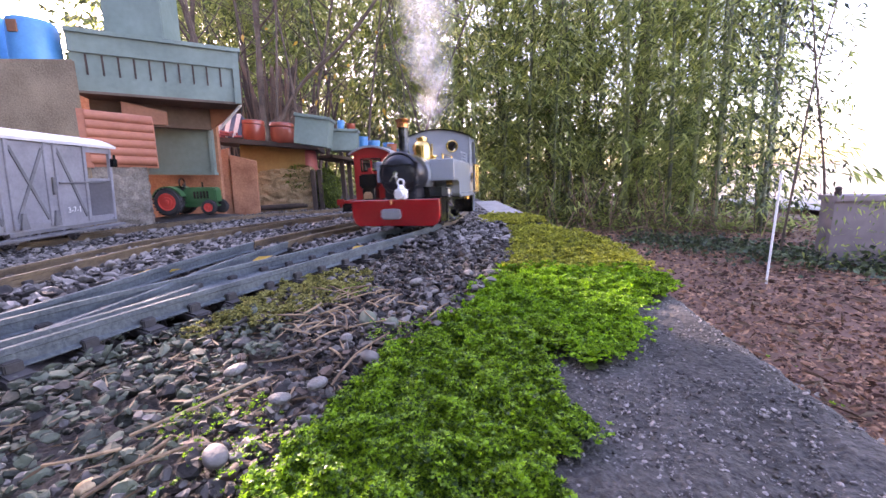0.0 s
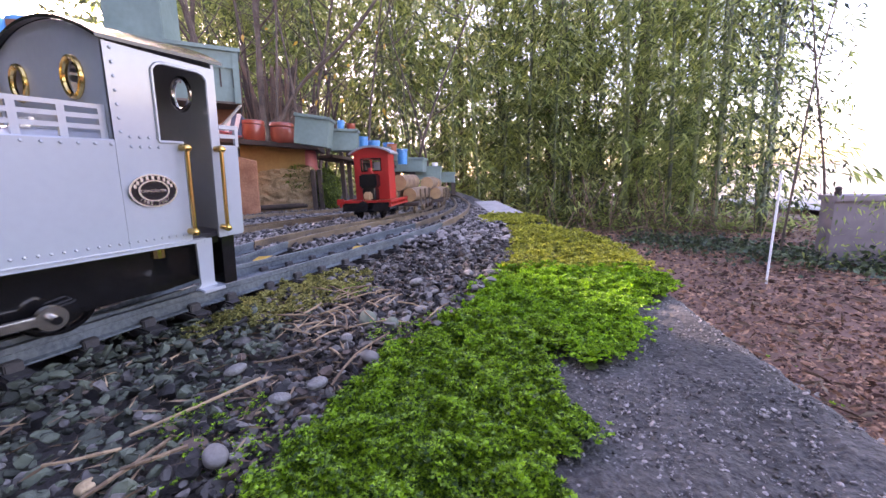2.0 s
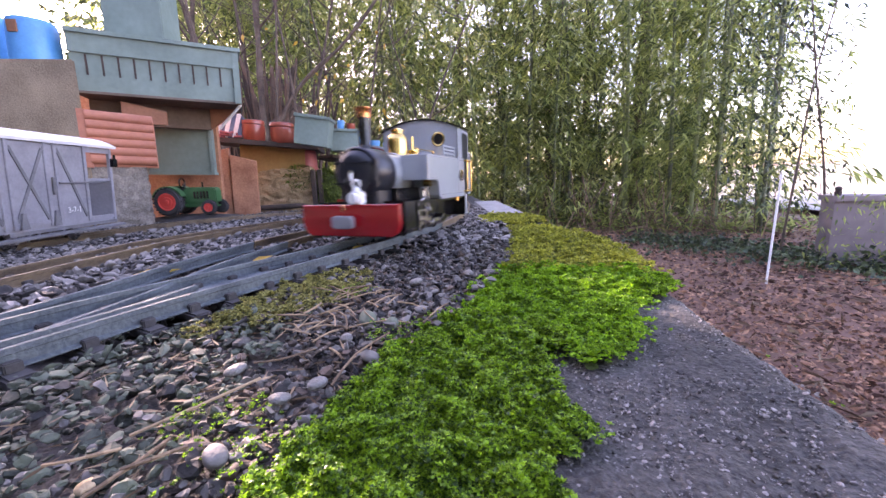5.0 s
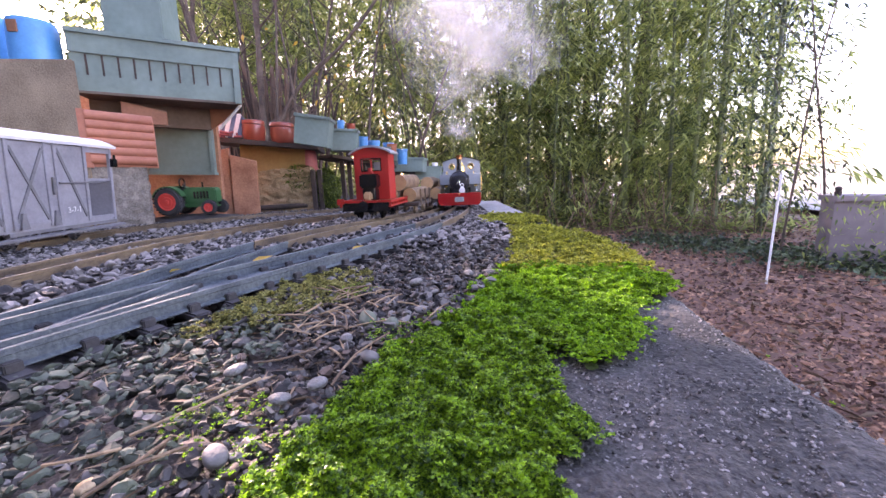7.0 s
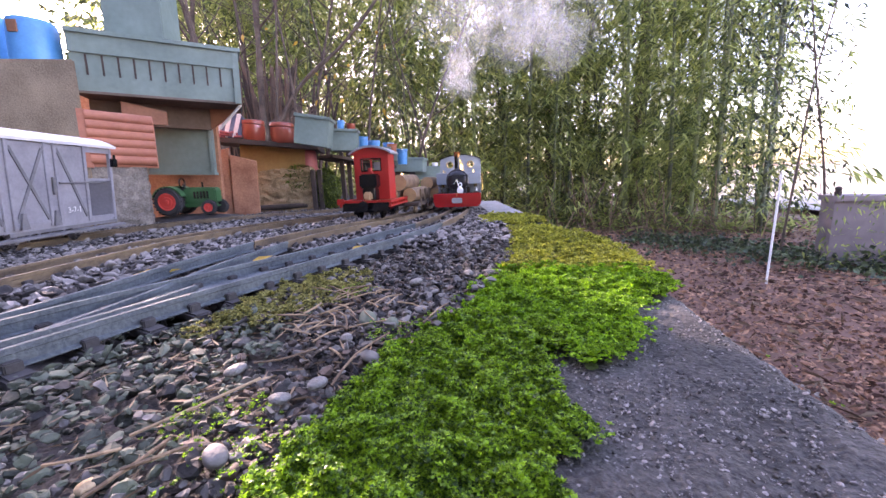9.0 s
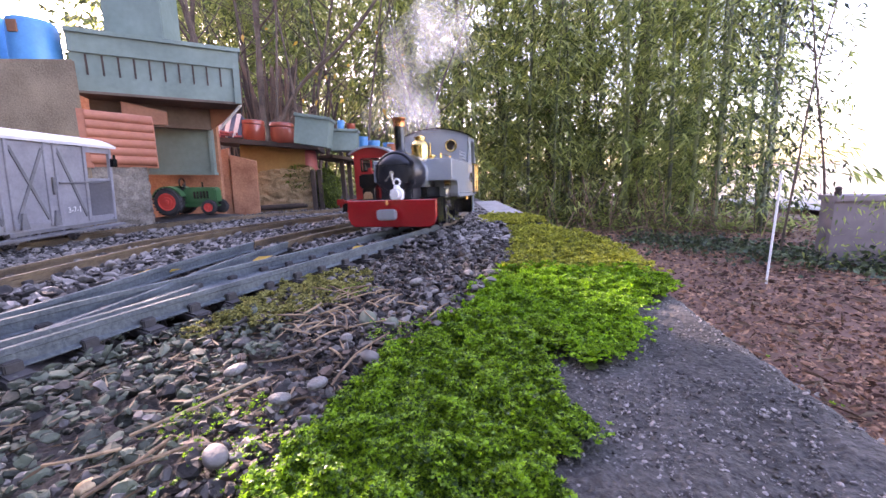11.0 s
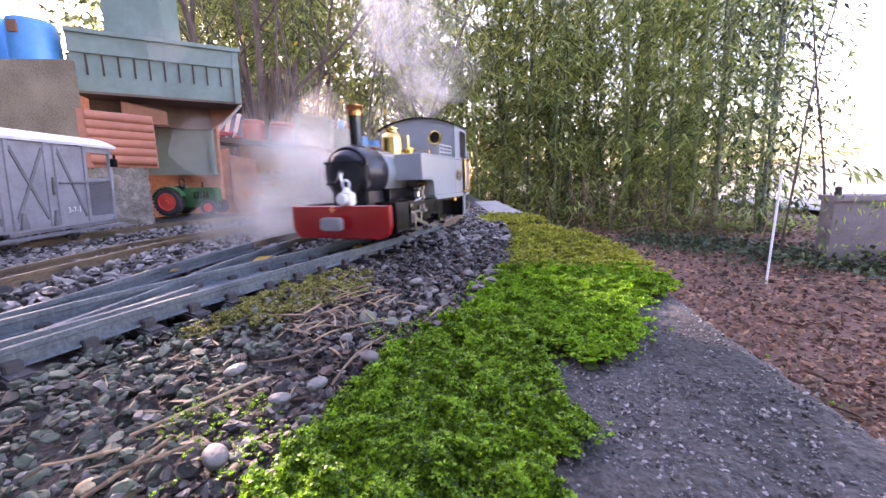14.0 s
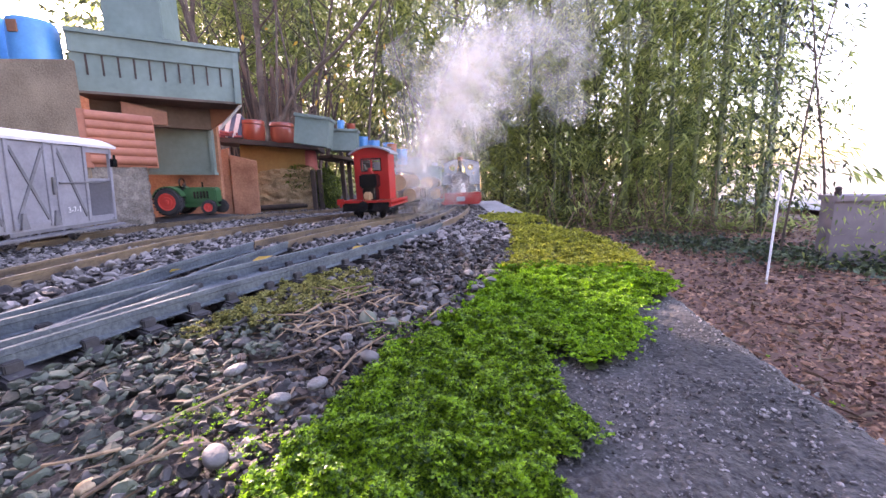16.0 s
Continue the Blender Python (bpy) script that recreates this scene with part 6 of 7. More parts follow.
def limb(bm, pts, r0, r1, seg=7):
    line_ = spline(pts, 0.08)
    rings = []
    for i, p in enumerate(line_):
        d = (line_[min(i + 1, len(line_) - 1)] - line_[max(i - 1, 0)]).normalized()
        u = d.cross(Vector((0.3, 1, 0.2))).normalized()
        w = d.cross(u)
        r = r0 + (r1 - r0) * i / (len(line_) - 1)
        r *= 1 + 0.15 * math.sin(i * 1.7)
        rings.append([bm.verts.new(p + (u * math.cos(2 * math.pi * k / seg) + w * math.sin(2 * math.pi * k / seg)) * r) for k in range(seg)])
    for a, b in zip(rings, rings[1:]):
        for k in range(seg):
            bm.faces.new((a[k], a[(k + 1) % seg], b[(k + 1) % seg], b[k]))
    bm.faces.new(rings[-1])
    return line_


def bare_tree(x, y, z, h, r, seed, lean, label, big=None):
    g = random.Random(seed)
    t = thing("bare_tree", pose(x, y, z), label, "tree", "bare trees behind the layout")
    bm = B()
    main = limb(bm, [(0, 0, 0), (lean * 0.2, 0, h * 0.3), (lean * 0.5, 0.02, h * 0.6), (lean, 0, h)], r, r * 0.35, 9)
    part("trunk", bm, "trunk", t, smooth=True)
    for k in range(9):
        p = main[int(len(main) * g.uniform(0.15, 0.95))]
        bm = B()
        d = Vector((g.uniform(-1, 1), g.uniform(-0.5, 0.3), g.uniform(0.3, 1.2))).normalized() * h * g.uniform(0.2, 0.5)
        br = limb(bm, [p, p + d * 0.35 + Vector((0, 0, -0.03)), p + d * 0.7, p + d + Vector((g.uniform(-.1, .1), 0, 0.05))], r * 0.28, r * 0.07, 5)
        for j in range(6):
            p2 = br[int(len(br) * g.uniform(0.3, 0.98))]
            d2 = Vector((g.uniform(-1, 1), g.uniform(-0.6, 0.6), g.uniform(-0.2, 0.9))).normalized() * h * g.uniform(0.07, 0.2)
            limb(bm, [p2, p2 + d2 * 0.5 + Vector((0, 0, -0.02)), p2 + d2], r * 0.09, r * 0.03, 4)
        part("branch", bm, "trunk", t)
    if big:
        bm = B()
        limb(bm, big, r * 0.6, r * 0.2, 7)
        part("limb", bm, "trunk", t, smooth=True)
    return t


bare_tree(-0.97, 2.25, -0.05, 1.7, 0.023, 1, 0.06, "dark bare tree trunk with tangled twigs", [(0.05, 0, 0.35), (0.22, 0, 0.62), (0.50, 0, 0.85), (0.75, 0, 1.15), (0.9, 0, 1.5)])
bare_tree(-1.30, 2.5, -0.05, 1.8, 0.020, 2, -0.30, "thin bare tree leaning over the sheds")
bare_tree(-1.15, 2.6, -0.05, 1.8, 0.016, 3, -0.10, "thin bare tree behind the sheds")
bare_tree(-0.80, 2.4, -0.05, 1.5, 0.012, 4, 0.35, "thin bare shrub stems")
bare_tree(-0.62, 2.6, -0.05, 1.3, 0.010, 5, -0.15, "thin bare shrub stems")
bare_tree(-0.20, 2.7, -0.08, 1.2, 0.011, 6, 0.45, "pale tangled shrub stems above the far crates")
bare_tree(-0.05, 2.8, -0.08, 1.1, 0.010, 8, -0.25, "pale tangled shrub stems above the far crates")
bare_tree(-1.05, 2.0, -0.05, 1.5, 0.010, 21, -0.2, "thin bare shrub stems")
bare_tree(-0.85, 2.1, -0.05, 1.4, 0.009, 22, 0.12, "thin bare shrub stems")
bare_tree(-0.72, 2.2, -0.05, 1.4, 0.009, 23, -0.15, "thin bare shrub stems")
bare_tree(-0.45, 2.4, -0.05, 1.3, 0.009, 24, 0.2, "thin bare shrub stems")
bare_tree(-1.6, 2.6, -0.05, 1.9, 0.022, 9, 0.25, "thin bare tree behind the rendered block")
bare_tree(1.95, 1.95, GARDEN, 1.4, 0.0065, 12, -0.25, "thin leafless shrub by the garden wall")
bare_tree(1.75, 1.98, GARDEN, 1.5, 0.006, 13, 0.18, "thin leafless shrub by the garden wall")
# evergreen shrub leaves near the wall and over the trees
n = 1700
t = q.rand(n)
cen = np.stack([1.50 + 0.50 * q.rand(n) ** 1.2 + 0.06 * q.normal(size=n), 1.95 + 0.25 * q.rand(n), GARDEN + 0.25 + 1.25 * q.rand(n)], axis=1)
hd = q.normal(size=(n, 3)) - [0, 0, 0.4]
ln = q.uniform(0.018, 0.038, n)
V, F = leaves(cen, hd, ln, ln * 0.4, q)
tagged(new("shrub_leaves", raw_mesh("shrub_leaves", V, F, "ivy")), "sparse dark leaves of the shrub by the wall", "shrub", kind="stuff")
n = 220
cen = np.stack([1.60 + 0.5 * q.rand(n), 1.60 + 0.12 * q.rand(n), -0.38 + 0.32 * q.rand(n)], axis=1)
hd = q.normal(size=(n, 3)) - [0, 0, 0.6]
ln = q.uniform(0.016, 0.034, n)
V, F = leaves(cen, hd, ln, ln * 0.32, q)
tagged(new("pale_shrub", raw_mesh("pale_shrub", V, F, "bamboo_leaf")), "pale green leafy shrub in front of the wall", "shrub", kind="stuff")


# dead brushwood stacked upright behind the shelf
rg = random.Random(61)
bm = B()
for k in range(150):
    a = Vector((rg.uniform(-1.50, -0.80), rg.uniform(2.40, 2.75), GARDEN - 0.02))
    h = rg.uniform(0.75, 1.25)
    rod(bm, a, a + Vector((rg.uniform(-0.30, 0.25), rg.uniform(-0.1, 0.1), h)), rg.uniform(0.003, 0.013), seg=5)
tagged(part("brushwood", bm, "brown_wood"), "dead brown brushwood stacked upright behind the sheds", "brushwood", kind="stuff")


# ---- ballast, moss and debris ----
def ico(sub):
    bm = bmesh.new()
    bmesh.ops.create_icosphere(bm, subdivisions=sub, radius=1.0)
    bm.verts.ensure_lookup_table()
    V = np.array([v.co[:] for v in bm.verts])
    F = np.array([[v.index for v in f.verts] for f in bm.faces])
    bm.free()
    return V, F


def pebbles(name, pts, sizes, material, label, seed, sub=1, flat=0.55, smooth=False, sharp=0.22):
    """Many loose stones, each an island of its own shape."""
    q = np.random.RandomState(seed)
    V0, F0 = ico(sub)
    n = len(pts)
    shapes = []
    for k in range(14):         # knobbly shapes cut by random planes
        W = V0.copy()
        for _ in range(9):
            d = q.normal(size=3)
            d /= np.linalg.norm(d)
            over = np.maximum(0, W @ d - q.uniform(0.32, 0.72))
            W = W - over[:, None] * d[None]
        W *= 1 + sharp * (q.rand(len(W), 1) - 0.5)
        shapes.append(W)
    shapes = np.array(shapes)
    S = shapes[q.randint(0, 14, n)]
    S = S * (np.stack([q.uniform(0.7, 1.25, n), q.uniform(0.6, 1.1, n), q.uniform(flat * 0.7, flat * 1.3, n)], axis=1) * sizes[:, None])[:, None, :]
    az, tx, ty = q.uniform(0, 2 * math.pi, n), q.normal(size=n) * 0.35, q.normal(size=n) * 0.35
    x, y, z = S[..., 0].copy(), S[..., 1].copy(), S[..., 2].copy()
    y, z = y * np.cos(tx)[:, None] - z * np.sin(tx)[:, None], y * np.sin(tx)[:, None] + z * np.cos(tx)[:, None]
    x, z = x * np.cos(ty)[:, None] + z * np.sin(ty)[:, None], -x * np.sin(ty)[:, None] + z * np.cos(ty)[:, None]
    x, y = x * np.cos(az)[:, None] - y * np.sin(az)[:, None], x * np.sin(az)[:, None] + y * np.cos(az)[:, None]
    P_ = np.stack([x, y, z], axis=2) + pts[:, None, :]
    F = (F0[None] + (np.arange(n) * len(V0))[:, None, None]).reshape(-1, 3)
    ob = new(name, raw_mesh(name, P_.reshape(-1, 3), F, material, smooth))
    return tagged(ob, label, "gravel", kind="stuff")


def dist_to(path, x, y):
    P_ = np.array([(p.x, p.y) for p in path])
    return np.min(np.hypot(x[:, None] - P_[None, :, 0], y[:, None] - P_[None, :, 1]), axis=1)


def inside(poly, x, y):
    res = np.zeros(len(x), bool)
    j = len(poly) - 1
    for i in range(len(poly)):
        (xi, yi), (xj, yj) = poly[i], poly[j]
        hit_ = ((yi > y) != (yj > y)) & (x < (xj - xi) * (y - yi) / (yj - yi + 1e-12) + xi)
        res ^= hit_
        j = i
    return res


bedv = np.vectorize(bed)
ALL_LINES = [line(p, 0.01) for p in (MAIN, SIDING, LOOP, BACK)]
q = np.random.RandomState(3)


def rail_clear(x, y):
    """How near each spot is to a rail; stones there lie low."""
    return np.min([np.abs(dist_to(p, x, y) - 0.0225) for p in ALL_LINES], axis=0)


MOSS = [(-0.055, 0.086), (-0.048, 0.106), (-0.041, 0.131), (-0.027, 0.169), (0.004, 0.216), (0.035, 0.287), (0.068, 0.39), (0.093, 0.52), (0.098, 0.62), (0.15, 0.6), (0.198, 0.393), (0.155, 0.257), (0.114, 0.233), (0.1, 0.188), (0.078, 0.164), (0.061, 0.153), (0.058, 0.176), (0.03, 0.18), (0.047, 0.152), (0.03, 0.136), (0.05, 0.113), (0.024, 0.102), (0.027, 0.082)]
EDGE = MOSS[:9]         # along the ballast
MOSS_FAR = [(0.085, 0.70), (0.075, 0.84), (0.130, 0.95), (0.200, 0.84), (0.19, 0.72)]

# near stones
n = 20000
x = q.uniform(-0.30, 0.10, n)
y = 0.05 + 0.60 * q.rand(n) ** 1.2
left = np.interp(y, [p[1] for p in EDGE], [p[0] for p in EDGE])
ok = (x < left + 0.004) & (rail_clear(x, y) > 0.006)
x, y = x[ok], y[ok]
sz = 0.0015 + 0.0037 * q.rand(len(x)) ** 2.4
inner = dist_to(ALL_LINES[0], x, y) < 0.040
z = bedv(y) - 0.017 + 0.005 * q.rand(len(x)) - 0.003 * inner
z += 0.004 * np.exp(-((x - (-0.02 + 0.16 * y)) / 0.05) ** 2) * (y > 0.2)
green = (x < -0.085) & (y < 0.26) & (q.rand(len(x)) < 0.8)
pts = np.stack([x, y, z], axis=1)
brown = ~green & (q.rand(len(x)) < 0.30)
grey = ~green & ~brown
pebbles("ballast", pts[grey], sz[grey], "stone", "dark and pale grey ballast stones beside the track", 1, 2)
pebbles("brown_grit", pts[brown], sz[brown] * 0.9, "brown_stone", "brown stone chips mixed into the ballast", 6, 2)
pebbles("greenish_gravel", pts[green], sz[green] * 0.95, "green_stone", "pale greenish chippings by the points", 2, 2)
# farther stones, in the ballast tone lightened for sky sheen
n = 21000
y = 0.45 + 1.5 * q.rand(n) ** 1.15
x = q.uniform(-0.95, 0.12, n) * np.minimum(1, y * 0.9 + 0.3)
ok = (rail_clear(x, y) > 0.0038) & ~inside(MOSS, x + 0.004, y) & ~inside(MOSS_FAR, x, y) & (x < 0.13)
x, y = x[ok], y[ok]
sz = 0.0032 + 0.0050 * q.rand(len(x)) ** 1.6
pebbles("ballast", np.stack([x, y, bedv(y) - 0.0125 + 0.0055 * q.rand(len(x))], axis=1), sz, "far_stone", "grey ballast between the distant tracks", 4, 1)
n = 5200
y = 0.12 + 0.42 * q.rand(n)
x = q.uniform(-0.62, -0.24, n)
ok = (rail_clear(x, y) > 0.006)
x, y = x[ok], y[ok]
sz = 0.0032 + 0.0055 * q.rand(len(x)) ** 1.8
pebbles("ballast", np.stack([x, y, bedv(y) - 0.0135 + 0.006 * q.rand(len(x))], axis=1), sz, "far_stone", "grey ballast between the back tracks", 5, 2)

# aggregate grains that stand out of the worn concrete
n = 17000
y = 0.06 + 0.40 * q.rand(n) ** 1.4
x = q.uniform(0.0, 1.0, n) * 0.16
ok = (x < np.array([edge_x(v) for v in y]) - 0.006) & ~inside(MOSS, x, y) & (x > np.interp(y, [p[1] for p in EDGE], [p[0] for p in EDGE]) + 0.01)
x, y = x[ok], y[ok]
sz = 0.00032 + 0.0011 * q.rand(len(x)) ** 3
pebbles("concrete_grit", np.stack([x, y, bedv(y) - 0.0170 + 0.0004 * q.rand(len(x))], axis=1), sz, "grit", "grains of aggregate in the worn concrete top", 9, 1, 0.6)
pick = q.rand(len(x)) < 0.22
pebbles("pale_grit", np.stack([x, y, bedv(y) - 0.0169 + 0 * x], axis=1)[pick][:, [0, 1, 2]] + [0.0011, 0.0016, 0], sz[pick] * 0.8, "pale_stone", "pale grains of sand in the worn concrete top", 19, 1, 0.5)
# larger stones that stand out, each a thing of its own
V0, F0 = ico(3)
for x, y, r, m, lab, st in ((-0.052, 0.143, 0.0056, "pale_stone", "smooth white pebble", 1.35), (-0.070, 0.103, 0.0058, "stone", "large pale grey stone", 1.2), (-0.045, 0.214, 0.0085, "green_stone", "smooth green stone", 1.3), (-0.063, 0.133, 0.0050, "pale_stone", "pale angular stone", 1.2), (-0.092, 0.157, 0.0055, "pale_stone", "pale grey stone", 1.3), (-0.099, 0.093, 0.0040, "sand_stone", "rounded tan pebble", 1.1), (-0.051, 0.187, 0.0052, "pale_stone", "round white pebble", 1.0), (-0.030, 0.205, 0.0065, "green_stone", "small green stone", 1.2), (-0.014, 0.225, 0.0062, "stone", "dark rounded stone", 1.2), (-0.022, 0.290, 0.0065, "pale_stone", "pale stone in the ballast", 1.3), (0.02, 0.31, 0.007, "stone", "grey rounded stone", 1.3), (-0.035, 0.165, 0.006, "stone", "dark grey stone", 1.2)):
    W = V0 * (1 + 0.10 * np.array([[noise.noise(Vector(v) * 1.3 + Vector((x * 90, y * 70, 0)))] for v in V0])) * [r * st * 0.68, r * 0.6, r * 0.42]
    ob = new("pebble", raw_mesh("pebble", W, F0, m, True))
    ob.matrix_world = pose(x, y, bed(y) - 0.0105, q.uniform(-12, 12), q.uniform(-12, 12), q.uniform(0, 180))
    tagged(ob, lab + " lying on the gravel", "stone", "single stones on the gravel")


# moss: a lumpy cushion and a pile of tiny leaflets
def moss_patch(name, polys, n, size, material, label, seed, height, rough=0.004, base=True):
    q = np.random.RandomState(seed)
    allp = np.array([p for poly in polys for p in poly])
    (x0, y0), (x1, y1) = allp.min(0), allp.max(0)
    x, y = q.uniform(x0, x1, n), q.uniform(y0, y1, n)
    jx, jy = q.normal(size=n) * rough, q.normal(size=n) * rough
    wob = np.array([noise.noise(Vector((a * 70, b * 70, seed))) for a, b in zip(x, y)]) * rough * 2.4
    ok = np.zeros(n, bool)
    for poly in polys:
        ok |= inside(poly, x + jx * 0.6 + wob, y + jy * 0.6 + wob)
    x, y = x[ok], y[ok]
    lump = np.array([height(a, b) + 0.0062 * noise.noise(Vector((a * 95, b * 95, 2.0))) + 0.0040 * noise.noise(Vector((a * 230, b * 230, 5.0))) for a, b in zip(x, y)])
    # each sprig is a little star of six leaflets
    m = len(x)
    tip = np.stack([x, y, lump + 0.0022 * q.rand(m) ** 1.5], axis=1)
    lean_ = q.normal(size=(m, 3)) * 0.35 + [0, 0, 0.55]
    cen = np.repeat(tip, 6, axis=0)
    turn_ = np.tile(np.arange(6) * math.pi / 3, m) + np.repeat(q.uniform(0, 6, m), 6)
    hd = np.stack([np.cos(turn_), np.sin(turn_), 0 * turn_], axis=1) + np.repeat(lean_, 6, axis=0)
    ln = np.repeat(size(y) * q.uniform(0.6, 1.35, m), 6)
    V, F = leaves(cen, hd, ln, ln * q.uniform(0.50, 0.72, 6 * m), q, 0.12)
    tagged(new(name, raw_mesh(name, V, F, material)), label, "moss", kind="stuff")
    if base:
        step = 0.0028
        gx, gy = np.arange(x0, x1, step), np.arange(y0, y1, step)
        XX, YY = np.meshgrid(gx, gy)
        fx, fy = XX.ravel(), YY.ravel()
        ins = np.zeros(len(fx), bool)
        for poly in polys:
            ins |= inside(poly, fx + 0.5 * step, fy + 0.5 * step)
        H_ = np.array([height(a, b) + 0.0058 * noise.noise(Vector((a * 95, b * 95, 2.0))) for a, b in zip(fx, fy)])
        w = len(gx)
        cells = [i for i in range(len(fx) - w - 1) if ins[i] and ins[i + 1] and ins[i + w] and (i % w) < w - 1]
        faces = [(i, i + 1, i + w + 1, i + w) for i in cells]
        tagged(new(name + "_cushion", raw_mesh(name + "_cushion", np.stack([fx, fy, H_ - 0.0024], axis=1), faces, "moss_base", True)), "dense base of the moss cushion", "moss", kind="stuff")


for nm, lab, c, rad, n in (("rock_moss", "dark green moss on the upright rock", (-0.452, 1.575, 0.03), (0.046, 0.05, 0.082), 3000), ("stone_moss", "dull green moss over the sandstone block", (-0.545, 1.555, 0.075), (0.07, 0.035, 0.055), 1500)):
    qq = np.random.RandomState(77)
    d = qq.normal(size=(n, 3))
    d /= np.linalg.norm(d, axis=1, keepdims=True)
    d = d * (0.95 + 0.10 * qq.rand(n, 1))
    ln = qq.uniform(0.006, 0.012, n)
    V, F = leaves(np.array(c) + d * rad, d + qq.normal(size=(n, 3)) * 0.8, ln, ln * 0.45, qq, 0.1)
    tagged(new(nm, raw_mesh(nm, V, F, "moss_dark")), lab, "moss", kind="stuff")
slab_z = lambda x, y: bed(y) - 0.0125
near = lambda y: 0.0016 + 0.0045 * np.maximum(0, y - 0.12)
front_moss = MOSS[:5] + [(0.045, 0.205)] + MOSS[-7:]
moss_patch("moss", [front_moss], 92000, near, "moss", "green moss spreading over the concrete wall top", 31, slab_z, 0.003)
moss_patch("lime_moss", [MOSS[3:6] + [(0.055, 0.335), (0.10, 0.325), (0.165, 0.30)] + MOSS[11:17]], 52000, near, "moss_lime", "bright lime green moss along the wall top", 35, slab_z, 0.007)
moss_patch("golden_moss", [[(0.046, 0.305), (0.068, 0.40), (0.088, 0.46), (0.098, 0.62), (0.155, 0.62), (0.186, 0.50), (0.183, 0.38), (0.168, 0.285), (0.14, 0.30), (0.10, 0.315)], MOSS_FAR], 24000, lambda y: 0.0024 + 0.0022 * y, "moss_gold", "golden green moss along the wall top", 32, slab_z)
TRACKSIDE = [(-0.150, 0.200), (-0.145, 0.250), (-0.125, 0.330), (-0.075, 0.345), (-0.058, 0.290), (-0.080, 0.250), (-0.110, 0.215)]
moss_patch("trackside_moss", [TRACKSIDE], 5200, lambda y: 0.0024 + 0 * y, "moss_straw", "yellowish moss growing beside the track", 33, lambda x, y: bed(y) - 0.0145, 0.006, False)
blobs = []
for cx, cy, r in ((-0.066, 0.277, 0.014), (-0.028, 0.197, 0.014), (-0.010, 0.205, 0.010), (-0.079, 0.124, 0.012), (-0.062, 0.108, 0.012), (-0.092, 0.118, 0.010), (-0.058, 0.092, 0.012), (0.140, 0.149, 0.004), (0.132, 0.120, 0.003)):
    blobs.append([(cx + r * math.cos(a * 0.7), cy + r * math.sin(a * 0.7)) for a in range(9)])
moss_patch("moss_tuft", blobs, 12000, lambda y: 0.0011 + 0 * y, "moss", "small bright green moss tufts among the stones", 34, lambda x, y: bed(y) - 0.0125, 0.005, False)


# twigs and straw on the gravel
def twig(a, b, r, material, label):
    bm = B()
    a, b = Vector(a), Vector(b)
    mid = (a + b) / 2 + Vector((q.normal() * 0.002, q.normal() * 0.002, 0.001))
    pts = spline([a, mid, b], (b - a).length / 5)
    for p0, p1 in zip(pts, pts[1:]):
        rod(bm, p0, p1, r * q.uniform(0.5, 0.65), r * q.uniform(0.48, 0.6), 6)
    return tagged(part("twig", bm, material, smooth=True), label, "twig", "twigs on the gravel")


Z = -0.009
for a, b, r in (((-0.028, 0.181, Z + 0.003), (-0.045, 0.138, Z), 0.0009), ((-0.076, 0.146, Z), (-0.105, 0.115, Z - 0.002), 0.0011), ((-0.100, 0.222, Z), (-0.070, 0.210, Z), 0.0010), ((-0.080, 0.106, Z), (-0.093, 0.097, Z), 0.0012), ((-0.088, 0.110, Z), (-0.098, 0.088, Z - 0.002), 0.0011), ((-0.066, 0.180, Z), (-0.047, 0.200, Z), 0.0009), ((-0.060, 0.200, Z), (-0.072, 0.225, Z), 0.0008), ((-0.052, 0.215, Z), (-0.072, 0.238, Z), 0.0010), ((-0.030, 0.238, Z), (-0.012, 0.222, Z), 0.0010), ((-0.085, 0.160, Z), (-0.062, 0.172, Z), 0.0008), ((-0.012, 0.195, Z + 0.002), (0.002, 0.226, Z + 0.002), 0.0008), ((-0.118, 0.100, Z), (-0.100, 0.106, Z), 0.0010), ((-0.07, 0.19, Z), (-0.09, 0.20, Z), 0.0008), ((-0.055, 0.172, Z), (-0.046, 0.160, Z), 0.0011)):
    twig(a, b, r, "twig", "dry brown twig lying across the stones")
for k in range(26):
    a = Vector((q.uniform(-0.085, -0.035), q.uniform(0.19, 0.265), Z - 0.002 + 0.004 * q.rand()))
    w = q.uniform(0, math.pi)
    twig(a, a + Vector((math.cos(w), math.sin(w), q.uniform(-0.1, 0.15))) * q.uniform(0.012, 0.032), q.uniform(0.0005, 0.0011), "twig", "dry brown twig lying across the stones")
n = 420
cen = np.stack([q.uniform(-0.16, 0.0, n), q.uniform(0.08, 0.28, n), np.full(n, -0.0125)], axis=1)
ok = ~inside(MOSS, cen[:, 0], cen[:, 1]) & (dist_to(ALL_LINES[0], cen[:, 0], cen[:, 1]) > 0.04)
cen = cen[ok]
n = len(cen)
ln = q.uniform(0.005, 0.014, n)
V, F = leaves(cen, q.normal(size=(n, 3)) * [1, 1, 0.12], ln, ln * 0.07 + 0.0003, q, 0.0)
tagged(new("straw", raw_mesh("straw", V, F, "twig")), "scraps of straw and needles among the stones", "debris", kind="stuff")
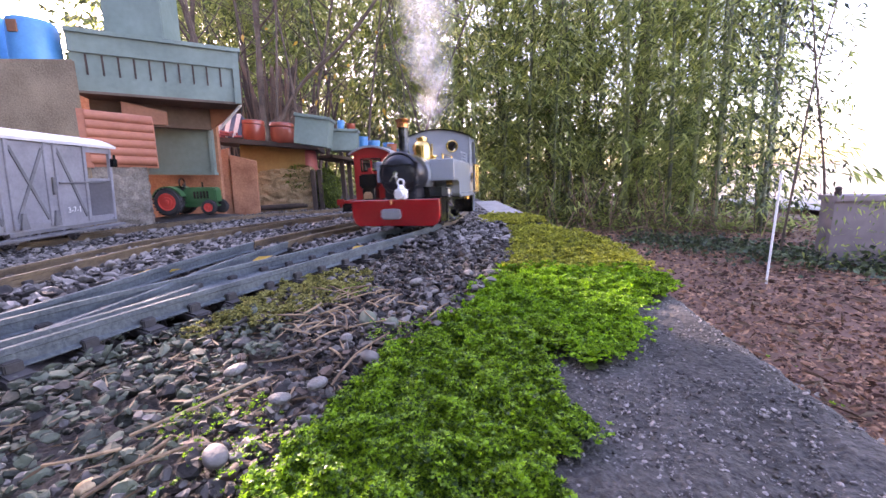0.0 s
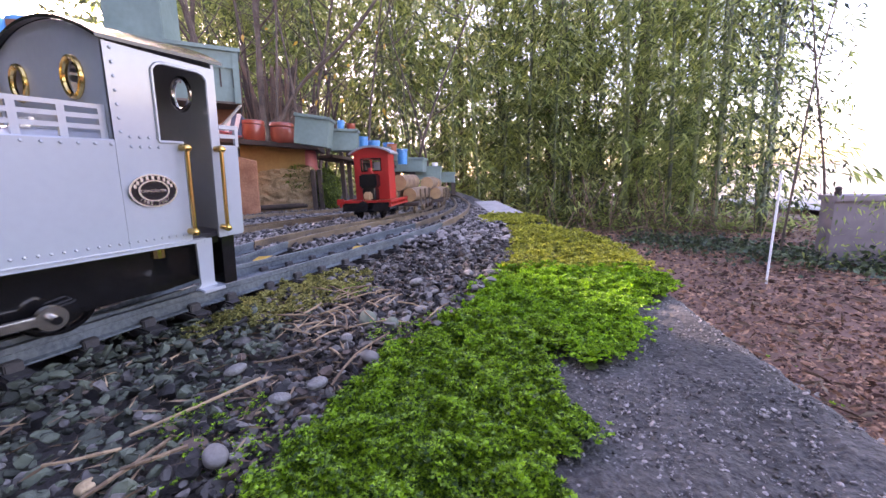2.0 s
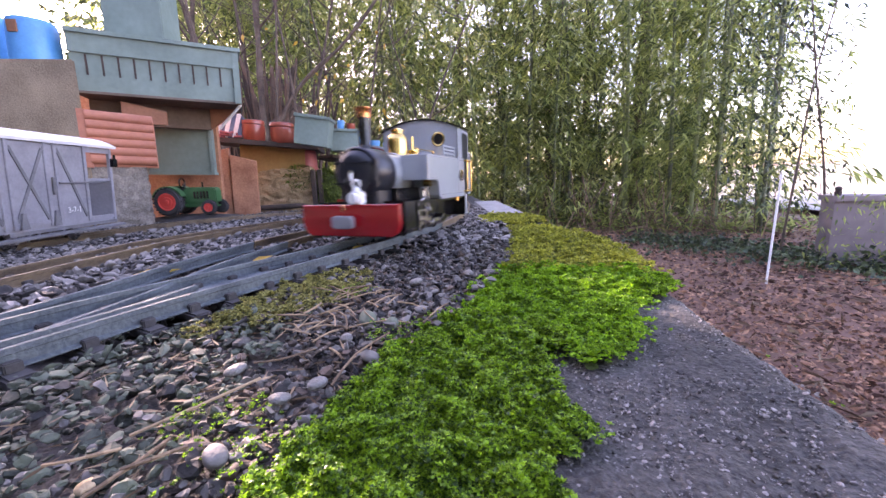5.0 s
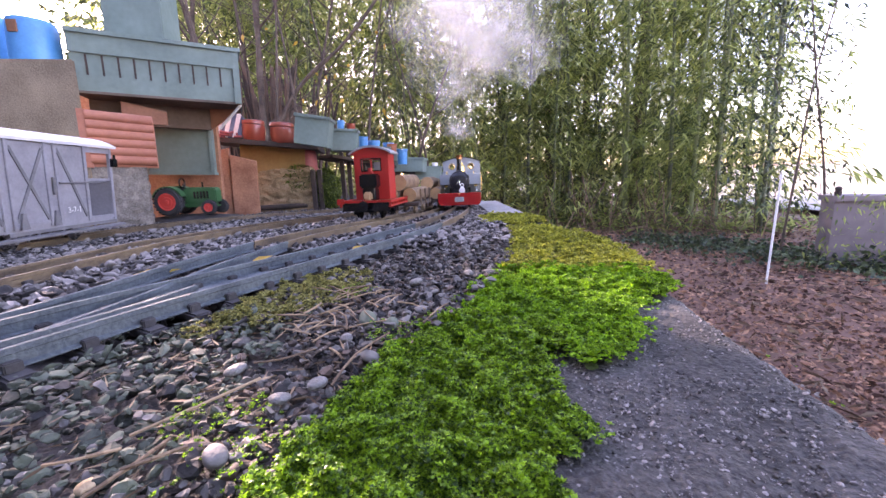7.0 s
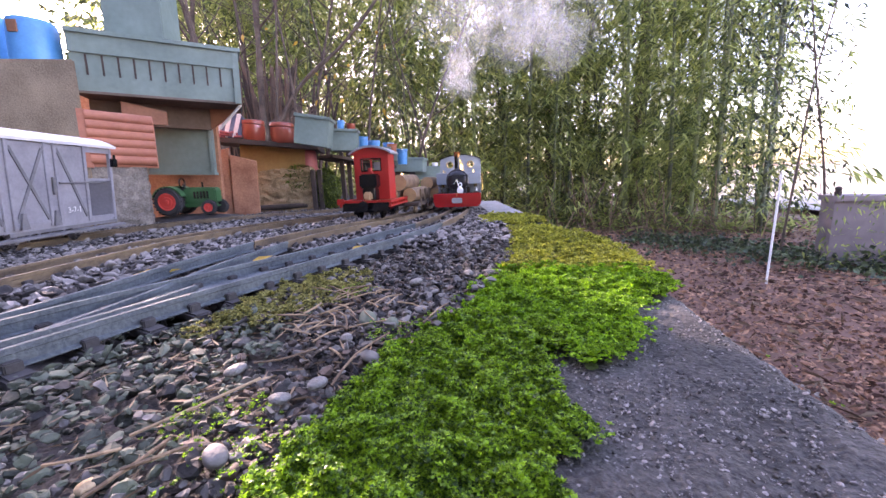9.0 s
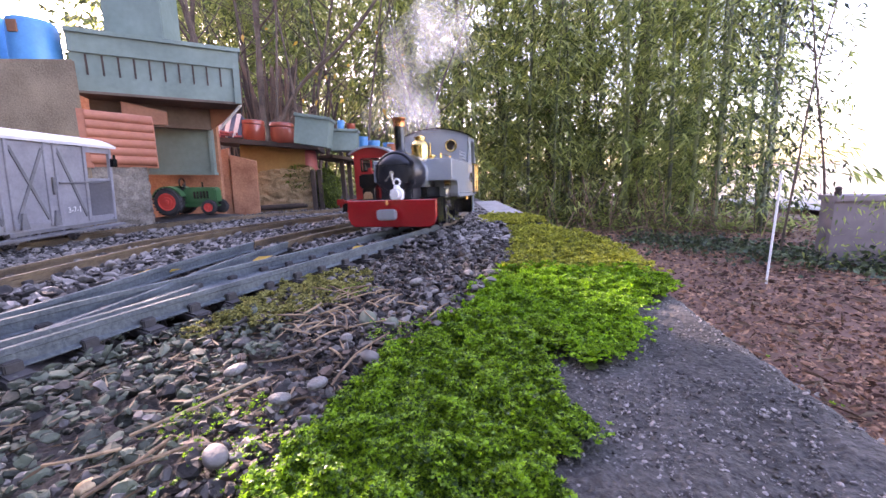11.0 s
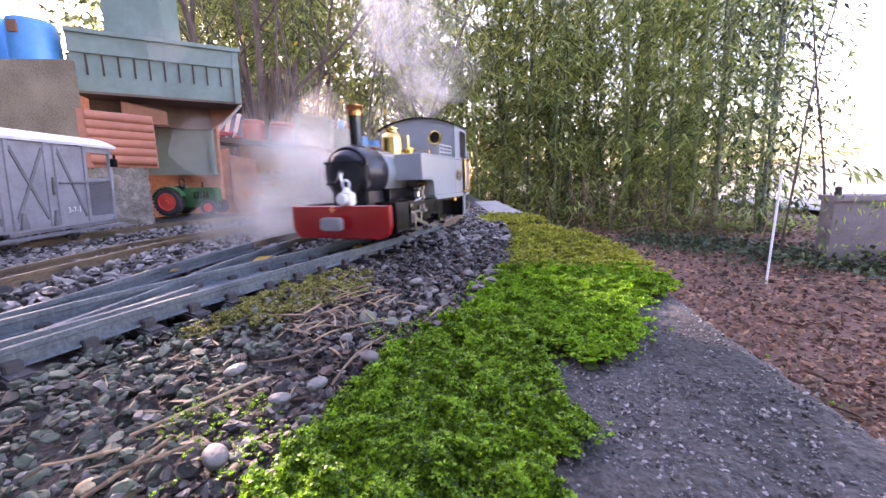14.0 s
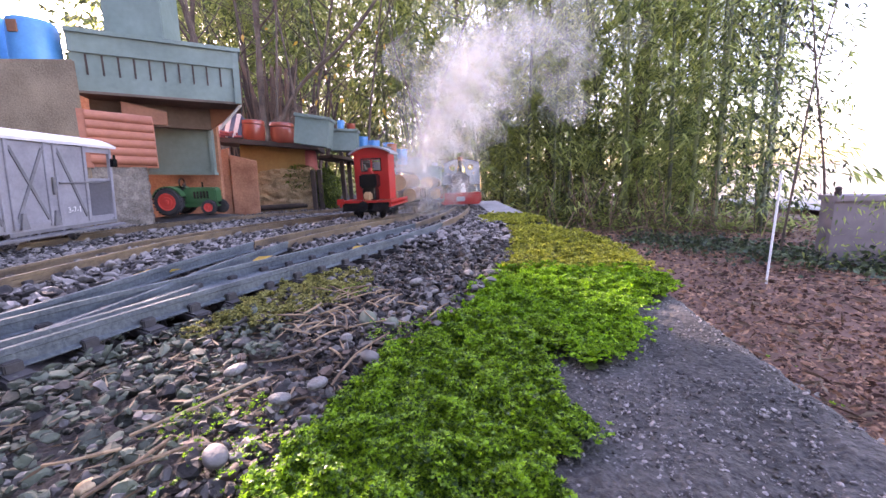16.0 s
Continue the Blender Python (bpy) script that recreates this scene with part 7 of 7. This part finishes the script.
for x, y, rz, l in ((-0.188, 0.376, 60, 0.024), (-0.272, 0.325, 30, 0.040), (-0.12, 0.35, 75, 0.022), (-0.10, 0.42, 60, 0.02)):
    V, F = leaves(np.array([[0, 0, 0.0]]), np.array([[1.0, 0, 0.08]]), np.array([l]), np.array([l * 0.28]), np.random.RandomState(8), 0.05)
    ob = new("fallen_leaf", raw_mesh("fallen_leaf", V, F, "leaf_yellow"))
    ob.matrix_world = pose(x, y, bed(y) - 0.006, 0, 0, rz)
    tagged(ob, "single yellow fallen leaf between the rails", "leaf", "yellow leaves")


# ---- movement ----
RUN = [(0.0, 0.807), (0.5, 0.645), (1.0, 0.471), (1.3, 0.374), (1.5, 0.332), (1.75, 0.308), (2.0, 0.303), (2.5, 0.304), (3.0, 0.304), (3.5, 0.305), (3.75, 0.313), (4.0, 0.350), (4.2, 0.391),
       (5.2, 0.80), (6.3, 1.219), (6.5, 1.285), (6.75, 1.36), (7.0, 1.398), (7.5, 1.402), (8.0, 1.402), (8.5, 1.388), (9.0, 1.300), (9.2, 1.261), (10.2, 1.0), (11.3, 0.719), (11.5, 0.666), (12.0, 0.540), (12.25, 0.513), (12.5, 0.511), (13.0, 0.536), (13.5, 0.590), (14.0, 0.701), (14.5, 0.872), (14.7, 1.0), (14.9, 1.12), (15.2, 1.25), (15.5, 1.36), (16.0, 1.46)]
ROUTE = spline([(x, y, 0) for x, y in MAIN], 0.004)
ROUTE_S = [0.0]
for a, b in zip(ROUTE, ROUTE[1:]):
    ROUTE_S.append(ROUTE_S[-1] + (b - a).length)


def along_route(s):
    return Vector((np.interp(s, ROUTE_S, [p.x for p in ROUTE]), np.interp(s, ROUTE_S, [p.y for p in ROUTE])))


def run_at(t):
    """Distance along the line at t, with smooth changes of speed."""
    for i in range(len(RUN) - 1):
        (t0, s0), (t1, s1) = RUN[i], RUN[i + 1]
        if t <= t1:
            m = []
            for j in (i, i + 1):
                if 0 < j < len(RUN) - 1:
                    d0 = (RUN[j][1] - RUN[j - 1][1]) / (RUN[j][0] - RUN[j - 1][0])
                    d1 = (RUN[j + 1][1] - RUN[j][1]) / (RUN[j + 1][0] - RUN[j][0])
                    m.append(0.0 if d0 * d1 <= 0 else 2 * d0 * d1 / (d0 + d1))
                else:
                    m.append((s1 - s0) / (t1 - t0))
            h, u = t1 - t0, (t - t0) / (t1 - t0)
            return (2 * u ** 3 - 3 * u ** 2 + 1) * s0 + (u ** 3 - 2 * u ** 2 + u) * h * m[0] + (-2 * u ** 3 + 3 * u ** 2) * s1 + (u ** 3 - u ** 2) * h * m[1]
    return RUN[-1][1]


def loco_pose(s):
    a, b = along_route(s + 0.045), along_route(s + 0.175)
    d = (a - b).normalized()
    o = a + d * 0.045
    slope = math.degrees(math.atan2(bed(b.y) - bed(a.y), 0.13))
    lean = math.degrees(math.atan(cant((a.y + b.y) / 2)))
    return pose(o.x, o.y, bed(a.y), -slope, -lean, math.degrees(math.atan2(-d.x, d.y)))


def motions():
    times = [k / 15 for k in range(241)]
    walk(loco, [(t, loco_pose(run_at(t))) for t in times])
    s0 = run_at(0)
    turn = [(t, math.degrees(-(run_at(t) - s0) / WHEEL_R) + 150) for t in times]      # wheel turn, forwards positive
    for w, y in wheels:
        walk(w, [(t, pose(0, y - 0.008, WHEEL_R, -a, 0, 0)) for t, a in turn])
    for r, _ in rods:
        walk(r, [(t, pose(0, -0.008 + CRANK * math.sin(radians(a)), WHEEL_R + CRANK * math.cos(radians(a)))) for t, a in turn])
    for c, k in zip(bm_main, crossheads):
        rows_c, rows_k = [], []
        for t, a in turn:
            py, pz = AXLES[1] - 0.008 + CRANK * math.sin(radians(a)), WHEEL_R + CRANK * math.cos(radians(a))
            dz = 0.0250 - pz
            dy = math.sqrt(0.048 ** 2 - dz * dz)
            rows_c.append((t, pose(0, py, pz, math.degrees(math.atan2(dz, dy)))))
            rows_k.append((t, pose(0, py + dy, 0.0250)))
        walk(c, rows_c)
        walk(k, rows_k)
    for p, rows in puffs:
        walk(p, rows)


motions()
